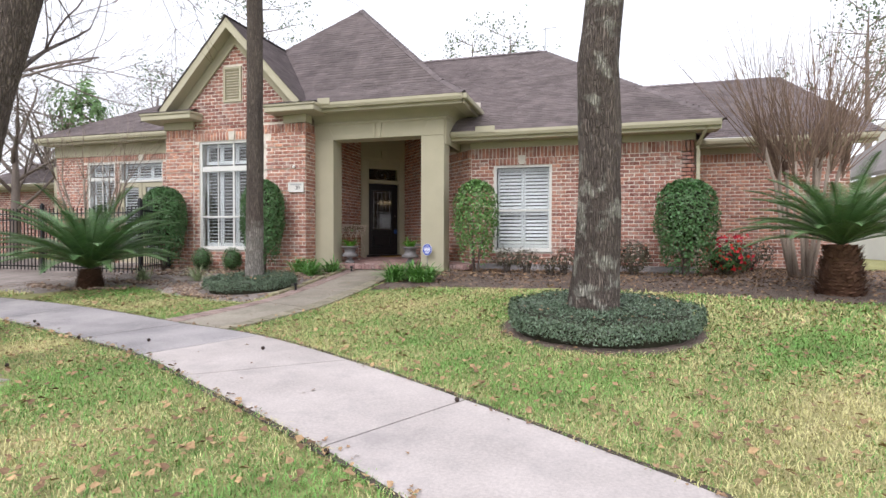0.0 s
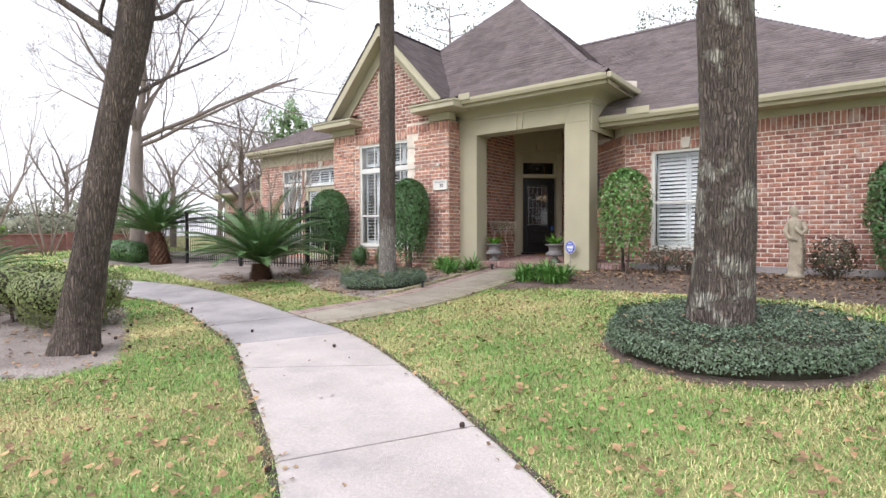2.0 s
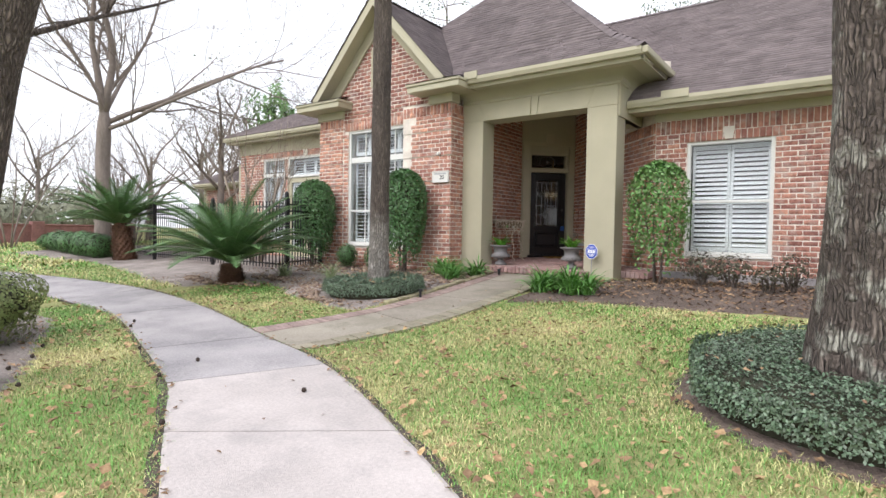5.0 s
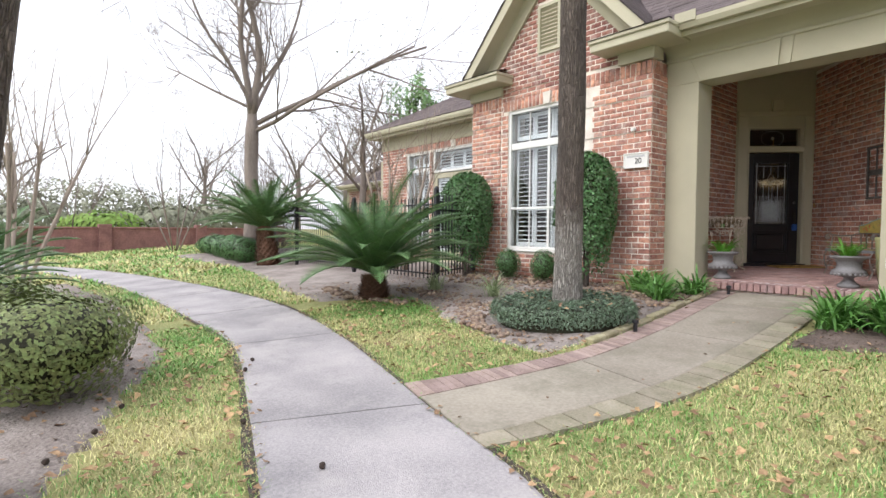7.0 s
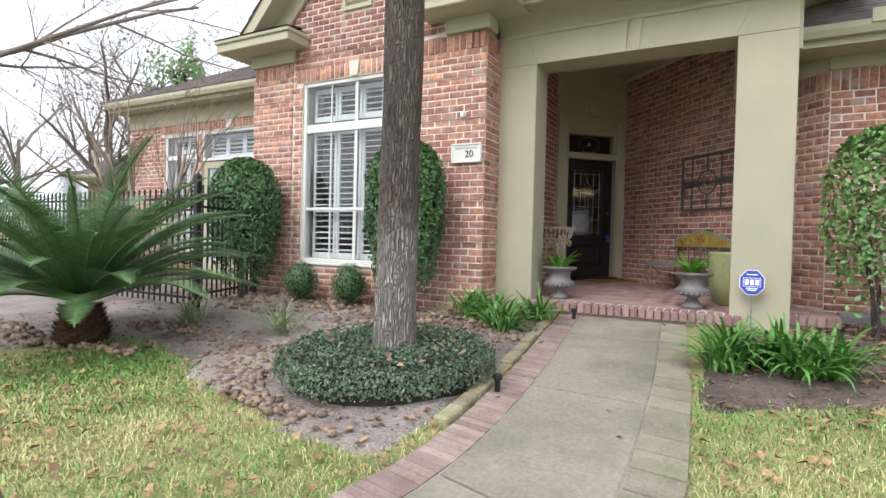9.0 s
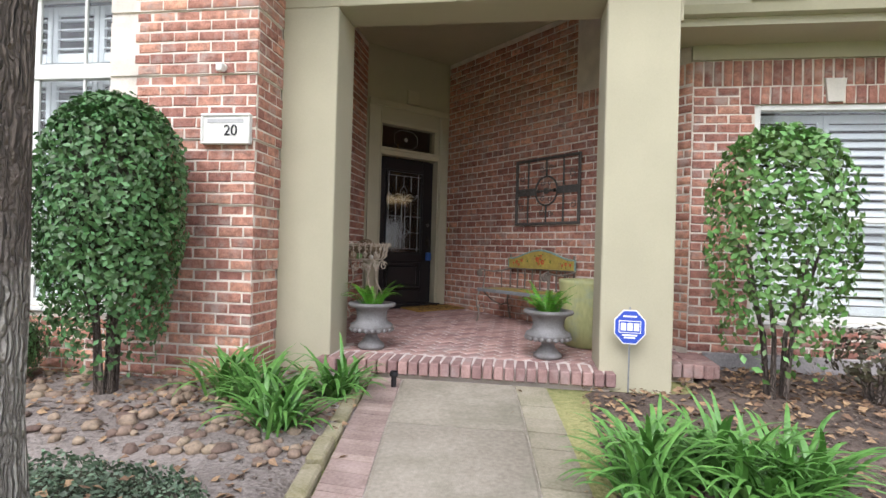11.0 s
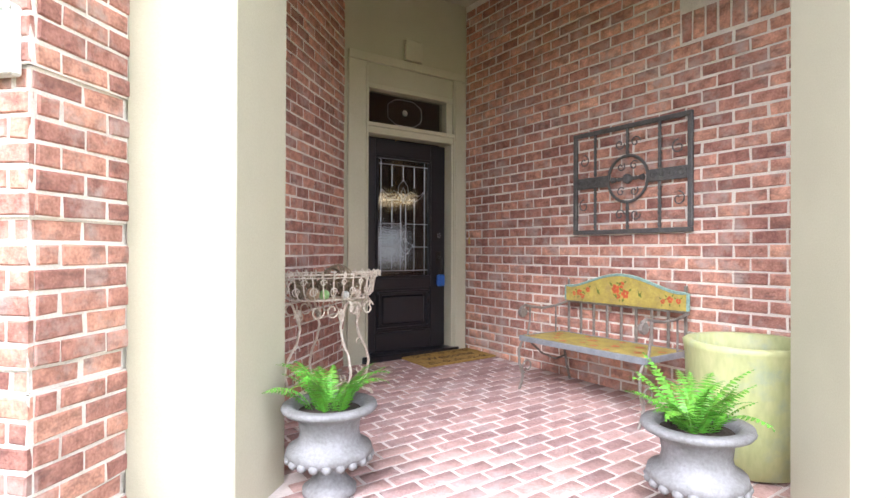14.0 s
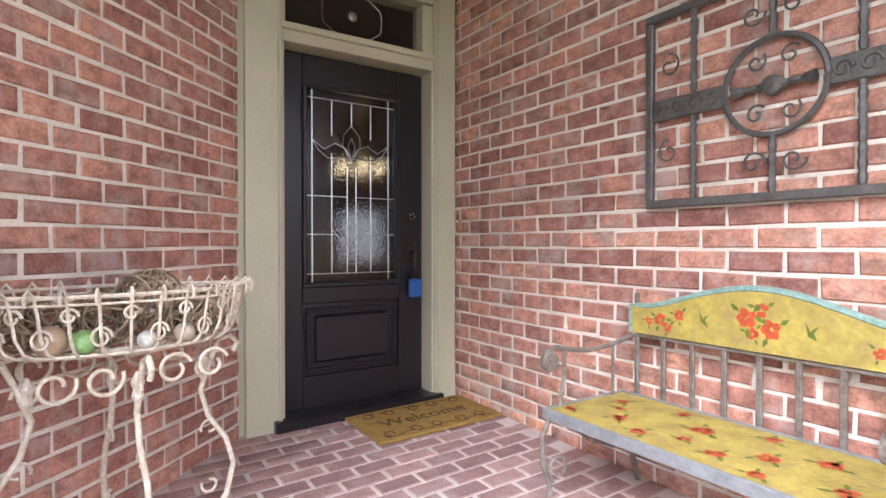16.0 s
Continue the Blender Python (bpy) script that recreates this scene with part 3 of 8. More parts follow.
for k in range(11):
    part("slat", boxed(-8.37, -7.99, -0.03, 0.03, -0.004, 0.004, pose(0, Y_GABLE - 0.012, 4.41 + k * 0.062, -40, 0, 0)), M_TRIM, vent)

# ---- front door ----
MD = m_doorway
door = thing("door_1", "black painted front door with leaded glass", "door", kind="structure")


def dbox(a0, a1, b0, b1, c0, c1, w=0.004):
    """A bevelled block in the doorway's axes; b counts outwards from the wall face."""
    bm = bevelled(boxed(a0, a1, b0, b1, c0, c1), w)
    bmesh.ops.transform(bm, matrix=MD, verts=bm.verts)
    bmesh.ops.recalc_face_normals(bm, faces=bm.faces)
    return bm


LEAF = -0.10
casing = thing("door_casing", "tan painted door casing with transom frame", "trim", kind="structure")
for a in ((0.03, 0.205, 0, 0.03, 0.62, 3.34), (1.16, 1.31, 0, 0.03, 0.62, 3.34), (0.03, 1.31, 0, 0.035, 3.345, 3.42), (0.215, 1.165, -0.13, 0.01, 2.715, 2.80), (0.19, 1.19, -0.02, 0.035, 2.775, 2.81),
          (0.215, 0.235, -0.16, 0.012, 0.62, 2.712), (1.145, 1.165, -0.16, 0.012, 0.62, 2.712), (0.215, 1.165, -0.13, 0.012, 3.12, 3.16), (0.215, 0.245, -0.13, -0.002, 2.81, 3.118), (1.09, 1.165, -0.13, -0.002, 2.81, 3.118),
          (0.195, 0.213, 0.031, 0.045, 0.64, 3.3), (1.168, 1.186, 0.031, 0.045, 0.64, 3.3), (0.60, 0.78, 0.0, 0.045, 3.43, 3.62)):
    part("casing_board", dbox(*a), M_TRIM, casing)
part("stile", dbox(0.238, 0.365, LEAF - 0.045, LEAF, 0.70, 2.70), M_BLACK, door)
part("stile", dbox(0.975, 1.142, LEAF - 0.045, LEAF, 0.70, 2.70), M_BLACK, door)
for c0, c1 in ((0.70, 0.90), (1.31, 1.40), (2.55, 2.70)):
    part("rail", dbox(0.366, 0.974, LEAF - 0.045, LEAF, c0, c1), M_BLACK, door)
part("panel", dbox(0.366, 0.974, LEAF - 0.045, LEAF - 0.015, 0.90, 1.31), M_BLACK, door)
part("raised_field", dbox(0.43, 0.91, LEAF - 0.03, LEAF + 0.002, 0.965, 1.245, 0.02), M_BLACK, door)
for a in ((0.366, 0.974, 1.40, 1.425), (0.366, 0.974, 2.525, 2.55), (0.366, 0.39, 1.426, 2.524), (0.95, 0.974, 1.426, 2.524), (0.385, 0.955, 0.925, 0.945), (0.385, 0.955, 1.265, 1.285), (0.385, 0.405, 0.946, 1.264), (0.935, 0.955, 0.946, 1.264)):
    part("bead", dbox(a[0], a[1], LEAF - 0.03, LEAF + 0.012, a[2], a[3], 0.006), M_BLACK, door)
part("threshold", dbox(0.17, 1.20, -0.16, 0.075, 0.655, 0.725, 0.006), M_BLACK, door)
M_LEAD = material("lead_came", (0.42, 0.42, 0.43), 0.35, 0.2, 20, 80, 0.1, metal=0.9)
M_DGLASS = bpy.data.materials.new("rippled_glass")
M_DGLASS.use_nodes = True
dn = M_DGLASS.node_tree
db = dn.nodes["Principled BSDF"]
db.inputs["Base Color"].default_value = (0.62, 0.62, 0.60, 1)
db.inputs["Roughness"].default_value, db.inputs["Transmission Weight"].default_value = 0.0, 1.0
dc, dv, dbp = dn.nodes.new("ShaderNodeTexCoord"), dn.nodes.new("ShaderNodeTexNoise"), dn.nodes.new("ShaderNodeBump")
dv.inputs["Scale"].default_value, dv.inputs["Detail"].default_value = 75, 2
dbp.inputs["Strength"].default_value, dbp.inputs["Distance"].default_value = 0.55, 0.003
dn.links.new(dc.outputs["Object"], dv.inputs[0])
dn.links.new(dv.outputs[0], dbp.inputs["Height"])
dn.links.new(dbp.outputs[0], db.inputs["Normal"])
lite = part("glass_lite", dbox(0.39, 0.95, LEAF - 0.03, LEAF - 0.022, 1.425, 2.525, 0.001), M_DGLASS, door, "rippled leaded glass lite")


def came(pts, r=0.0035):
    bm = tube(bmesh.new(), [MD @ Vector((0.39 + (a - 0.39) * 1.12, LEAF - 0.018, c)) for a, c in pts], r, 5)
    part("lead_came", bm, M_LEAD, lite)


for a in (0.425, 0.855):
    came([(a, 1.43), (a, 2.52)])
for c in (1.475, 2.475):
    came([(0.39, c), (0.89, c)])
for a in (0.53, 0.75):
    came([(a, 1.475), (a, 2.17)])
    came([(a, 2.27), (a, 2.475)])
came([(0.64, 2.33), (0.64, 2.475)])
came([(0.615, 1.475), (0.615, 2.1)])
came([(0.665, 1.475), (0.665, 2.1)])
came([(0.39, 1.92), (0.615, 1.92)])
came([(0.665, 1.92), (0.89, 1.92)])
came([(0.39, 1.70), (0.56, 1.70)])
came([(0.72, 1.70), (0.89, 1.70)])
for s in (-1, 1):
    came([(0.64 + s * x, c) for x, c in ((0.0, 2.12), (0.03, 2.2), (0.09, 2.23), (0.15, 2.19), (0.215, 2.24))])
    came([(0.64 + s * x, c) for x, c in ((0.0, 2.14), (0.06, 2.15), (0.13, 2.14), (0.18, 2.18), (0.215, 2.24))])
    came([(0.64 + s * x, c) for x, c in ((0.0, 2.34), (0.045, 2.28), (0.05, 2.22), (0.0, 2.13))])
    came([(0.64 + s * x, c) for x, c in ((0.0, 2.27), (0.02, 2.22), (0.0, 2.13))])
    came([(0.64 + s * (0.035 + 0.028 * math.cos(k * 0.7)), 1.66 + 0.028 * math.sin(k * 0.7)) for k in range(9)])
    came([(0.64 + s * x, c) for x, c in ((0.0, 1.6), (0.06, 1.66), (0.1, 1.72), (0.06, 1.73), (0.0, 1.78))])
tr = part("transom_glass", dbox(0.245, 1.09, -0.09, -0.082, 2.81, 3.12, 0.001), M_GLASS, door, "dark transom glass with an etched motif")
bm = tube(bmesh.new(), [MD @ Vector((0.66 + (0.175 + 0.012 * math.cos(4 * a)) * np.sign(math.cos(a)) * abs(math.cos(a)) ** 0.45, -0.078, 2.965 + (0.115 + 0.008 * math.cos(4 * a)) * np.sign(math.sin(a)) * abs(math.sin(a)) ** 0.45)) for a in [k * math.pi / 18 for k in range(37)]], 0.004, 5)
part("motif", bm, M_LEAD, tr)
part("medallion", lathe(bmesh.new(), [(0.03, 0), (0.025, 0.006), (0.01, 0.01)], 12, MD @ pose(0.66, -0.078, 2.965, -90, 0, 0)), M_LEAD, tr)
M_DARKMETAL = material("dark_bronze", (0.05, 0.045, 0.04), 0.4, 0.3, 30, 90, 0.1, metal=0.8)
key = part("keypad_lock", lathe(bmesh.new(), [(0.036, 0), (0.036, 0.018), (0.03, 0.024)], 20, MD @ pose(1.06, LEAF, 1.81, 90, 0, 0)), M_DARKMETAL, door)
for k in range(5):
    a = k * 2 * math.pi / 5
    part("button", lathe(bmesh.new(), [(0.006, 0), (0.006, 0.004)], 8, MD @ pose(1.06 + 0.018 * math.cos(a), LEAF + 0.022, 1.815 + 0.018 * math.sin(a), 90, 0, 0)), M_LEAD, key)
hd = part("door_handle", dbox(1.03, 1.09, LEAF, LEAF + 0.014, 1.53, 1.66), M_DARKMETAL, door)
part("grip", tube(bmesh.new(), [MD @ Vector(p) for p in ((1.06, LEAF + 0.01, 1.60), (1.06, LEAF + 0.055, 1.59), (1.06, LEAF + 0.06, 1.50), (1.06, LEAF + 0.03, 1.44))], 0.011), M_DARKMETAL, hd)
M_BLUE = material("blue_plastic", (0.03, 0.10, 0.34), 0.45, 0.15, 10, 60, 0.1)
lb = thing("lockbox", "small blue key lockbox hanging from the door handle", "lockbox")
part("box_body", dbox(1.025, 1.105, LEAF + 0.02, LEAF + 0.07, 1.315, 1.43, 0.012), M_BLUE, lb)
part("shackle", tube(bmesh.new(), [MD @ Vector((1.065 + 0.022 * math.cos(a), LEAF + 0.045, 1.43 + 0.06 * math.sin(a))) for a in [k * math.pi / 8 for k in range(9)]], 0.005, 6), M_DARKMETAL, lb)
bell = thing("doorbell", "small brass doorbell on the brick wall", "doorbell")
M_BRASS = material("brass", (0.55, 0.36, 0.12), 0.35, 0.2, 20, 60, 0.1, metal=0.8)
bm = bevelled(boxed(0.075, 0.10, 0.014, 0.026, 1.73, 1.80), 0.004)
bmesh.ops.transform(bm, matrix=m_diag, verts=bm.verts)
part("plate", bm, M_BRASS, bell)

# ---- things in the porch ----
def on_diag(a, b, c):
    """A point along the diagonal wall: a along it from the inner corner, b out of it, c height."""
    return m_diag @ Vector((a, b, c))


M_IRON = material("rusty_grey_iron", (0.22, 0.205, 0.185), 0.6, 0.4, 14, 80, 0.4, 90, metal=0.3, second=(0.13, 0.095, 0.075))
M_PEWTER = material("dark_pewter_iron", (0.13, 0.125, 0.12), 0.5, 0.35, 12, 80, 0.5, 70, metal=0.35)
M_CREAM = material("chipped_cream_paint", (0.62, 0.57, 0.48), 0.6, 0.25, 25, 90, 0.3, 90, second=(0.42, 0.33, 0.24))
M_YELLOW = material("yellow_mosaic", (0.40, 0.32, 0.075), 0.5, 0.3, 12, 60, 0.4, 45, second=(0.29, 0.22, 0.06), stain=(16.0, (0.30, 0.22, 0.10), 0.7))
M_EDGE = material("grey_green_mosaic_edge", (0.22, 0.34, 0.30), 0.45, 0.3, 40, 80, 0.4, 60)
M_RED = material("red_glaze", (0.48, 0.09, 0.035), 0.45, 0.3, 30, 60, 0.2)
M_LEAFG = material("olive_glaze", (0.13, 0.17, 0.03), 0.4, 0.3, 30, 60, 0.2)
M_ZINC = material("galvanised_rim", (0.27, 0.285, 0.30), 0.5, 0.25, 14, 70, 0.3, metal=0.4)


def mirrored_fix(bm):
    bmesh.ops.recalc_face_normals(bm, faces=bm.faces)
    return bm


def arc(cx, cy, r, a0, a1, n=10, shrink=0.0):
    out = []
    for k in range(n + 1):
        f = k / n
        a = radians(a0 + (a1 - a0) * f)
        rr = r * (1 - shrink * f)
        out.append((cx + rr * math.cos(a), cy + rr * math.sin(a)))
    return out


FZ = 0.645
bench = thing("bench", "iron garden bench with yellow painted floral seat and backrest", "bench", Matrix.Translation(on_diag(1.9, 0.3, FZ)))
BI = bench.matrix_basis.inverted() @ m_diag


def bpart(name, bm, mat, parent=None, label=""):
    bmesh.ops.transform(bm, matrix=BI, verts=bm.verts)
    ob = part(name, mirrored_fix(bm), mat, parent or bench, label)
    return ob


SEAT_Z, A0, A1 = 1.035, 1.40, 2.43
seat = bpart("seat", bevelled(boxed(A0, A1, 0.13, 0.55, SEAT_Z - 0.012, SEAT_Z + 0.006), 0.004), M_YELLOW, None, "yellow tiled seat with red flowers")
for a in ((A0 - 0.012, A1 + 0.012, 0.551, 0.566), (A0 - 0.012, A1 + 0.012, 0.115, 0.129), (A0 - 0.012, A0 - 0.001, 0.13, 0.55), (A1 + 0.001, A1 + 0.012, 0.13, 0.55)):
    bpart("seat_rim", bevelled(boxed(*a, SEAT_Z - 0.03, SEAT_Z + 0.010), 0.003), M_ZINC, seat)
rng = random.Random(5)


def flower(parent, p, u, v, r, red=True):
    """A small raised glazed flower: petals and leaves as low discs in the plane of u and v."""
    n = u.cross(v).normalized()
    bm = bmesh.new()
    for k in range(5):
        a = k * 1.257 + rng.random()
        c = p + (u * math.cos(a) + v * math.sin(a)) * r * 0.55 + n * 0.0012
        ring = [bm.verts.new(c + (u * math.cos(b) + v * math.sin(b)) * r * 0.5 * rng.uniform(0.7, 1.1)) for b in [j * 1.047 for j in range(6)]]
        bm.faces.new(ring)
    bpart("flower", bm, M_RED, parent)
    for k in range(3):
        bm = bmesh.new()
        a = k * 2.1 + rng.random()
        d, e = u * math.cos(a) + v * math.sin(a), -u * math.sin(a) + v * math.cos(a)
        q = p + d * r * 0.9 + n * 0.0008
        bm.faces.new([bm.verts.new(x) for x in (q, q + d * r * 0.5 + e * r * 0.25, q + d * r * 1.1, q + d * r * 0.5 - e * r * 0.25)])
        bpart("leaf", bm, M_LEAFG, parent)


for k, (a, b, r) in enumerate(((1.5, 0.25, 0.028), (1.62, 0.42, 0.032), (1.85, 0.3, 0.04), (1.98, 0.45, 0.03), (2.2, 0.27, 0.034), (2.3, 0.43, 0.034), (1.45, 0.48, 0.025), (1.72, 0.2, 0.026), (1.74, 0.48, 0.03), (2.08, 0.36, 0.034), (2.12, 0.5, 0.026), (1.55, 0.33, 0.024), (2.38, 0.3, 0.028), (2.02, 0.2, 0.028), (1.86, 0.42, 0.024))):
    flower(seat, Vector((a, b, SEAT_Z + 0.007)), Vector((1, 0, 0)), Vector((0, 1, 0)), r)


def hump(f):
    """The bowed top of the backrest board, from 0 to 1 along it."""
    return 0.115 + 0.105 * math.sin(math.pi * min(1, max(0, (f - 0.06) / 0.88))) ** 1.5


BZ = 1.285
top = [(A0 + 0.01 + (A1 - A0 - 0.02) * k / 28, BZ + hump(k / 28) * 0.95) for k in range(29)]
front = [(A0 + 0.01, BZ)] + top + [(A1 - 0.01, BZ)]
bm = poly(bmesh.new(), [(a, 0.075, c) for a, c in front], (0, 0.018, 0))
board = bpart("backrest", bm, M_YELLOW, None, "bowed yellow backrest board with red flowers")
bpart("edge_mosaic", tube(bmesh.new(), [(a, 0.0845, c) for a, c in [(A0 + 0.01, BZ)] + top + [(A1 - 0.01, BZ)]], 0.013, 6), M_EDGE, board)
for a, c, r in ((1.55, 1.35, 0.026), (1.63, 1.375, 0.022), (1.88, 1.395, 0.036), (1.96, 1.365, 0.034), (1.93, 1.425, 0.026), (1.58, 1.325, 0.02), (1.50, 1.34, 0.018), (1.90, 1.345, 0.022), (2.36, 1.345, 0.02), (2.30, 1.35, 0.024), (2.25, 1.335, 0.018)):
    flower(board, Vector((a, 0.0945, c)), Vector((1, 0, 0)), Vector((0, 0, 1)), r)
for a in (1.73, 2.08):
    bm = poly(bmesh.new(), [(a - 0.02, 0.0948, 1.405), (a - 0.005, 0.0948, 1.375), (a + 0.02, 0.0948, 1.395), (a + 0.005, 0.0948, 1.37), (a + 0.015, 0.0948, 1.345), (a - 0.012, 0.0948, 1.36)])
    bpart("butterfly", bm, M_LEAFG, board)
for k in range(9):
    a = A0 + 0.03 + k * (A1 - A0 - 0.06) / 8
    bpart("spindle" if 0 < k < 8 else "back_post", bevelled(boxed(a - 0.010, a + 0.010, 0.068, 0.082, SEAT_Z - 0.02, BZ + (0.02 if 0 < k < 8 else 0.16)), 0.003), M_IRON)
bpart("back_rail", bevelled(boxed(A0 + 0.02, A1 - 0.02, 0.066, 0.084, BZ - 0.018, BZ - 0.002), 0.003), M_IRON)
for a in (A0 + 0.01, A1 - 0.01):
    leg = bpart("front_leg", tube(bmesh.new(), [(a, 0.54, SEAT_Z - 0.01), (a, 0.585, SEAT_Z - 0.09), (a, 0.58, SEAT_Z - 0.19), (a, 0.545, SEAT_Z - 0.29), (a, 0.57, SEAT_Z - 0.36), (a, 0.61, FZ - 0.035)], 0.010), M_IRON)
    bpart("scroll", tube(bmesh.new(), [(a, b, c) for b, c in arc(0.50, SEAT_Z - 0.22, 0.055, -60, 330, 14, 0.6)], 0.006, 6), M_IRON, leg)
    bpart("back_leg", tube(bmesh.new(), [(a, 0.075, SEAT_Z), (a, 0.10, SEAT_Z - 0.15), (a, 0.07, SEAT_Z - 0.28), (a, 0.035, FZ)], 0.010), M_IRON)
    bpart("brace", tube(bmesh.new(), [(a, 0.50, SEAT_Z - 0.02), (a, 0.35, SEAT_Z - 0.14), (a, 0.20, SEAT_Z - 0.2), (a, 0.09, SEAT_Z - 0.18)], 0.008, 6), M_IRON)
    arm = bpart("armrest", tube(bmesh.new(), [(a, 0.08, 1.27), (a, 0.2, 1.245), (a, 0.34, 1.235), (a, 0.45, 1.25), (a, 0.52, 1.265), (a, 0.565, 1.25), (a, 0.575, 1.21), (a, 0.55, 1.185), (a, 0.525, 1.20), (a, 0.53, 1.22)], 0.010), M_IRON)
    bpart("arm_roll", lathe(bmesh.new(), [(0.035, -0.014), (0.038, 0), (0.035, 0.014)], 14, pose(a, 0.548, 1.215, 0, 90, 0)), M_IRON, arm)
    bpart("arm_post", tube(bmesh.new(), [(a, 0.47, 1.25), (a, 0.475, 1.15), (a, 0.50, SEAT_Z)], 0.009, 6), M_IRON)
    bpart("arm_post", tube(bmesh.new(), [(a, 0.2, 1.245), (a, 0.2, SEAT_Z)], 0.007, 6), M_IRON)

# wall ornament
art = thing("wall_ornament", "dark iron openwork panel hung on the brick wall", "wall decor", Matrix.Translation(on_diag(1.93, 0.03, 1.79)))
BI = art.matrix_basis.inverted() @ m_diag
P0, P1, Q0, Q1, OB = 1.44, 2.42, 1.79, 2.57, 0.030


def apart_(name, bm, mat=None, parent=None):
    bmesh.ops.transform(bm, matrix=BI, verts=bm.verts)
    return part(name, mirrored_fix(bm), mat or M_PEWTER, parent or art)


for a in ((P0, P1, Q0, Q0 + 0.032), (P0, P1, Q1 - 0.032, Q1), (P0, P0 + 0.032, Q0 + 0.033, Q1 - 0.033), (P1 - 0.032, P1, Q0 + 0.033, Q1 - 0.033)):
    apart_("frame_bar", bevelled(boxed(a[0], a[1], OB - 0.014, OB + 0.012, a[2], a[3]), 0.004))
for f in (0.21, 0.5, 0.76):
    a = P0 + (P1 - P0) * f
    for c0, c1 in (((Q0 + 0.033, 2.135), (2.225, Q1 - 0.033)) if f != 0.5 else ((Q0 + 0.033, 2.015), (2.345, Q1 - 0.033))):
        bm = bmesh.new()
        n = int((c1 - c0) / 0.02)
        tube(bm, [(a, OB, c0 + (c1 - c0) * k / n) for k in range(n + 1)], [0.010 + 0.004 * (k % 2) for k in range(n + 1)], 6)
        apart_("upright", bm)
CA, CC = P0 + (P1 - P0) * 0.5, 2.18
apart_("ring", tube(bmesh.new(), [(a, OB, c) for a, c in arc(CA, CC, 0.165, 0, 360, 32)], 0.011, 6))
for a0, a1 in ((P0 + 0.033, CA - 0.17), (CA + 0.17, P1 - 0.033)):
    band = apart_("relief_band", bevelled(boxed(a0, a1, OB - 0.008, OB + 0.008, CC - 0.042, CC + 0.042), 0.004))
    n = 4
    for k in range(n):
        a = a0 + (k + 0.5) * (a1 - a0) / n
        apart_("boss", tube(bmesh.new(), [(x, OB + 0.010, y) for x, y in arc(a, CC, 0.03, 0, 400, 14, 0.7)], 0.006, 5), None, band)
cross = apart_("centre_boss", lathe(bmesh.new(), [(0.036, -0.01), (0.034, 0.012), (0.015, 0.02)], 14, pose(CA, OB, CC, -90, 0, 0)))
for s in (-1, 1):
    apart_("cross_arm", tube(bmesh.new(), [(CA + s * (0.03 + 0.02 * k), OB, CC) for k in range(6)], [0.018, 0.012, 0.017, 0.010, 0.02, 0.024], 6), None, cross)
for sx in (-1, 1):
    for sz in (-1, 1):
        for cx, cz, r, a0 in ((CA + sx * 0.065, CC + sz * 0.255, 0.042, 0), (P0 + 0.1 if sx < 0 else P1 - 0.1, CC + sz * 0.17, 0.05, 90), (CA + sx * 0.055, CC + sz * 0.09, 0.035, 40)):
            pts = arc(cx, cz, r, a0, a0 + sx * sz * 400, 16, 0.75)
            apart_("scroll", tube(bmesh.new(), [(a, OB, c) for a, c in pts], 0.0045, 5))
apart_("hanger", boxed(CA - 0.02, CA + 0.02, 0.0, OB - 0.012, Q1 - 0.03, Q1 - 0.01))
apart_("hanger", boxed(CA - 0.02, CA + 0.02, 0.0, OB - 0.012, Q0 + 0.01, Q0 + 0.03))

# urns with ferns
M_URN = material("grey_cast_iron_urn", (0.20, 0.195, 0.20), 0.6, 0.25, 9, 70, 0.4, 80, second=(0.13, 0.125, 0.12))
M_SOIL = material("potting_soil", (0.045, 0.033, 0.025), 0.95, 0.4, 20, 60, 0.8, 60)
M_FERN = material("fresh_fern", (0.105, 0.26, 0.025), 0.5, 0.3, 20, 60, 0.0, island=0.3, second=(0.06, 0.19, 0.015))


def frond(bm, base, az, length, droop, width, pairs=16, rng=random, pinna_r=0.0):
    """A feathered frond: a midrib strip with paired leaflets, arching over."""
    d, s = Vector((math.cos(az), math.sin(az), 0)), Vector((-math.sin(az), math.cos(az), 0))
    e0 = rng.uniform(55, 85)
    p, el = Vector(base), e0
    step = length / pairs
    for k in range(pairs):
        f = k / pairs
        el = e0 - droop * f ** 1.3
        t = d * math.cos(radians(el)) + Vector((0, 0, 1)) * math.sin(radians(el))
        n = s.cross(t)
        q = p + t * step
        w = width * math.sin(math.pi * min(1, 0.18 + f * 0.85)) ** 0.8
        for sg in (-1, 1):
            tip = p + s * sg * w + t * step * 0.9 + n * w * 0.25 + Vector((0, 0, rng.uniform(-0.004, 0.004)))
            a, b = bm.verts.new(p - t * step * 0.05), bm.verts.new(p + t * step * 0.85)
            m1 = bm.verts.new(p + s * sg * w * 0.55 + t * step * 1.05 + n * w * 0.2)
            bm.faces.new([a, bm.verts.new(tip), m1, b])
        p = q


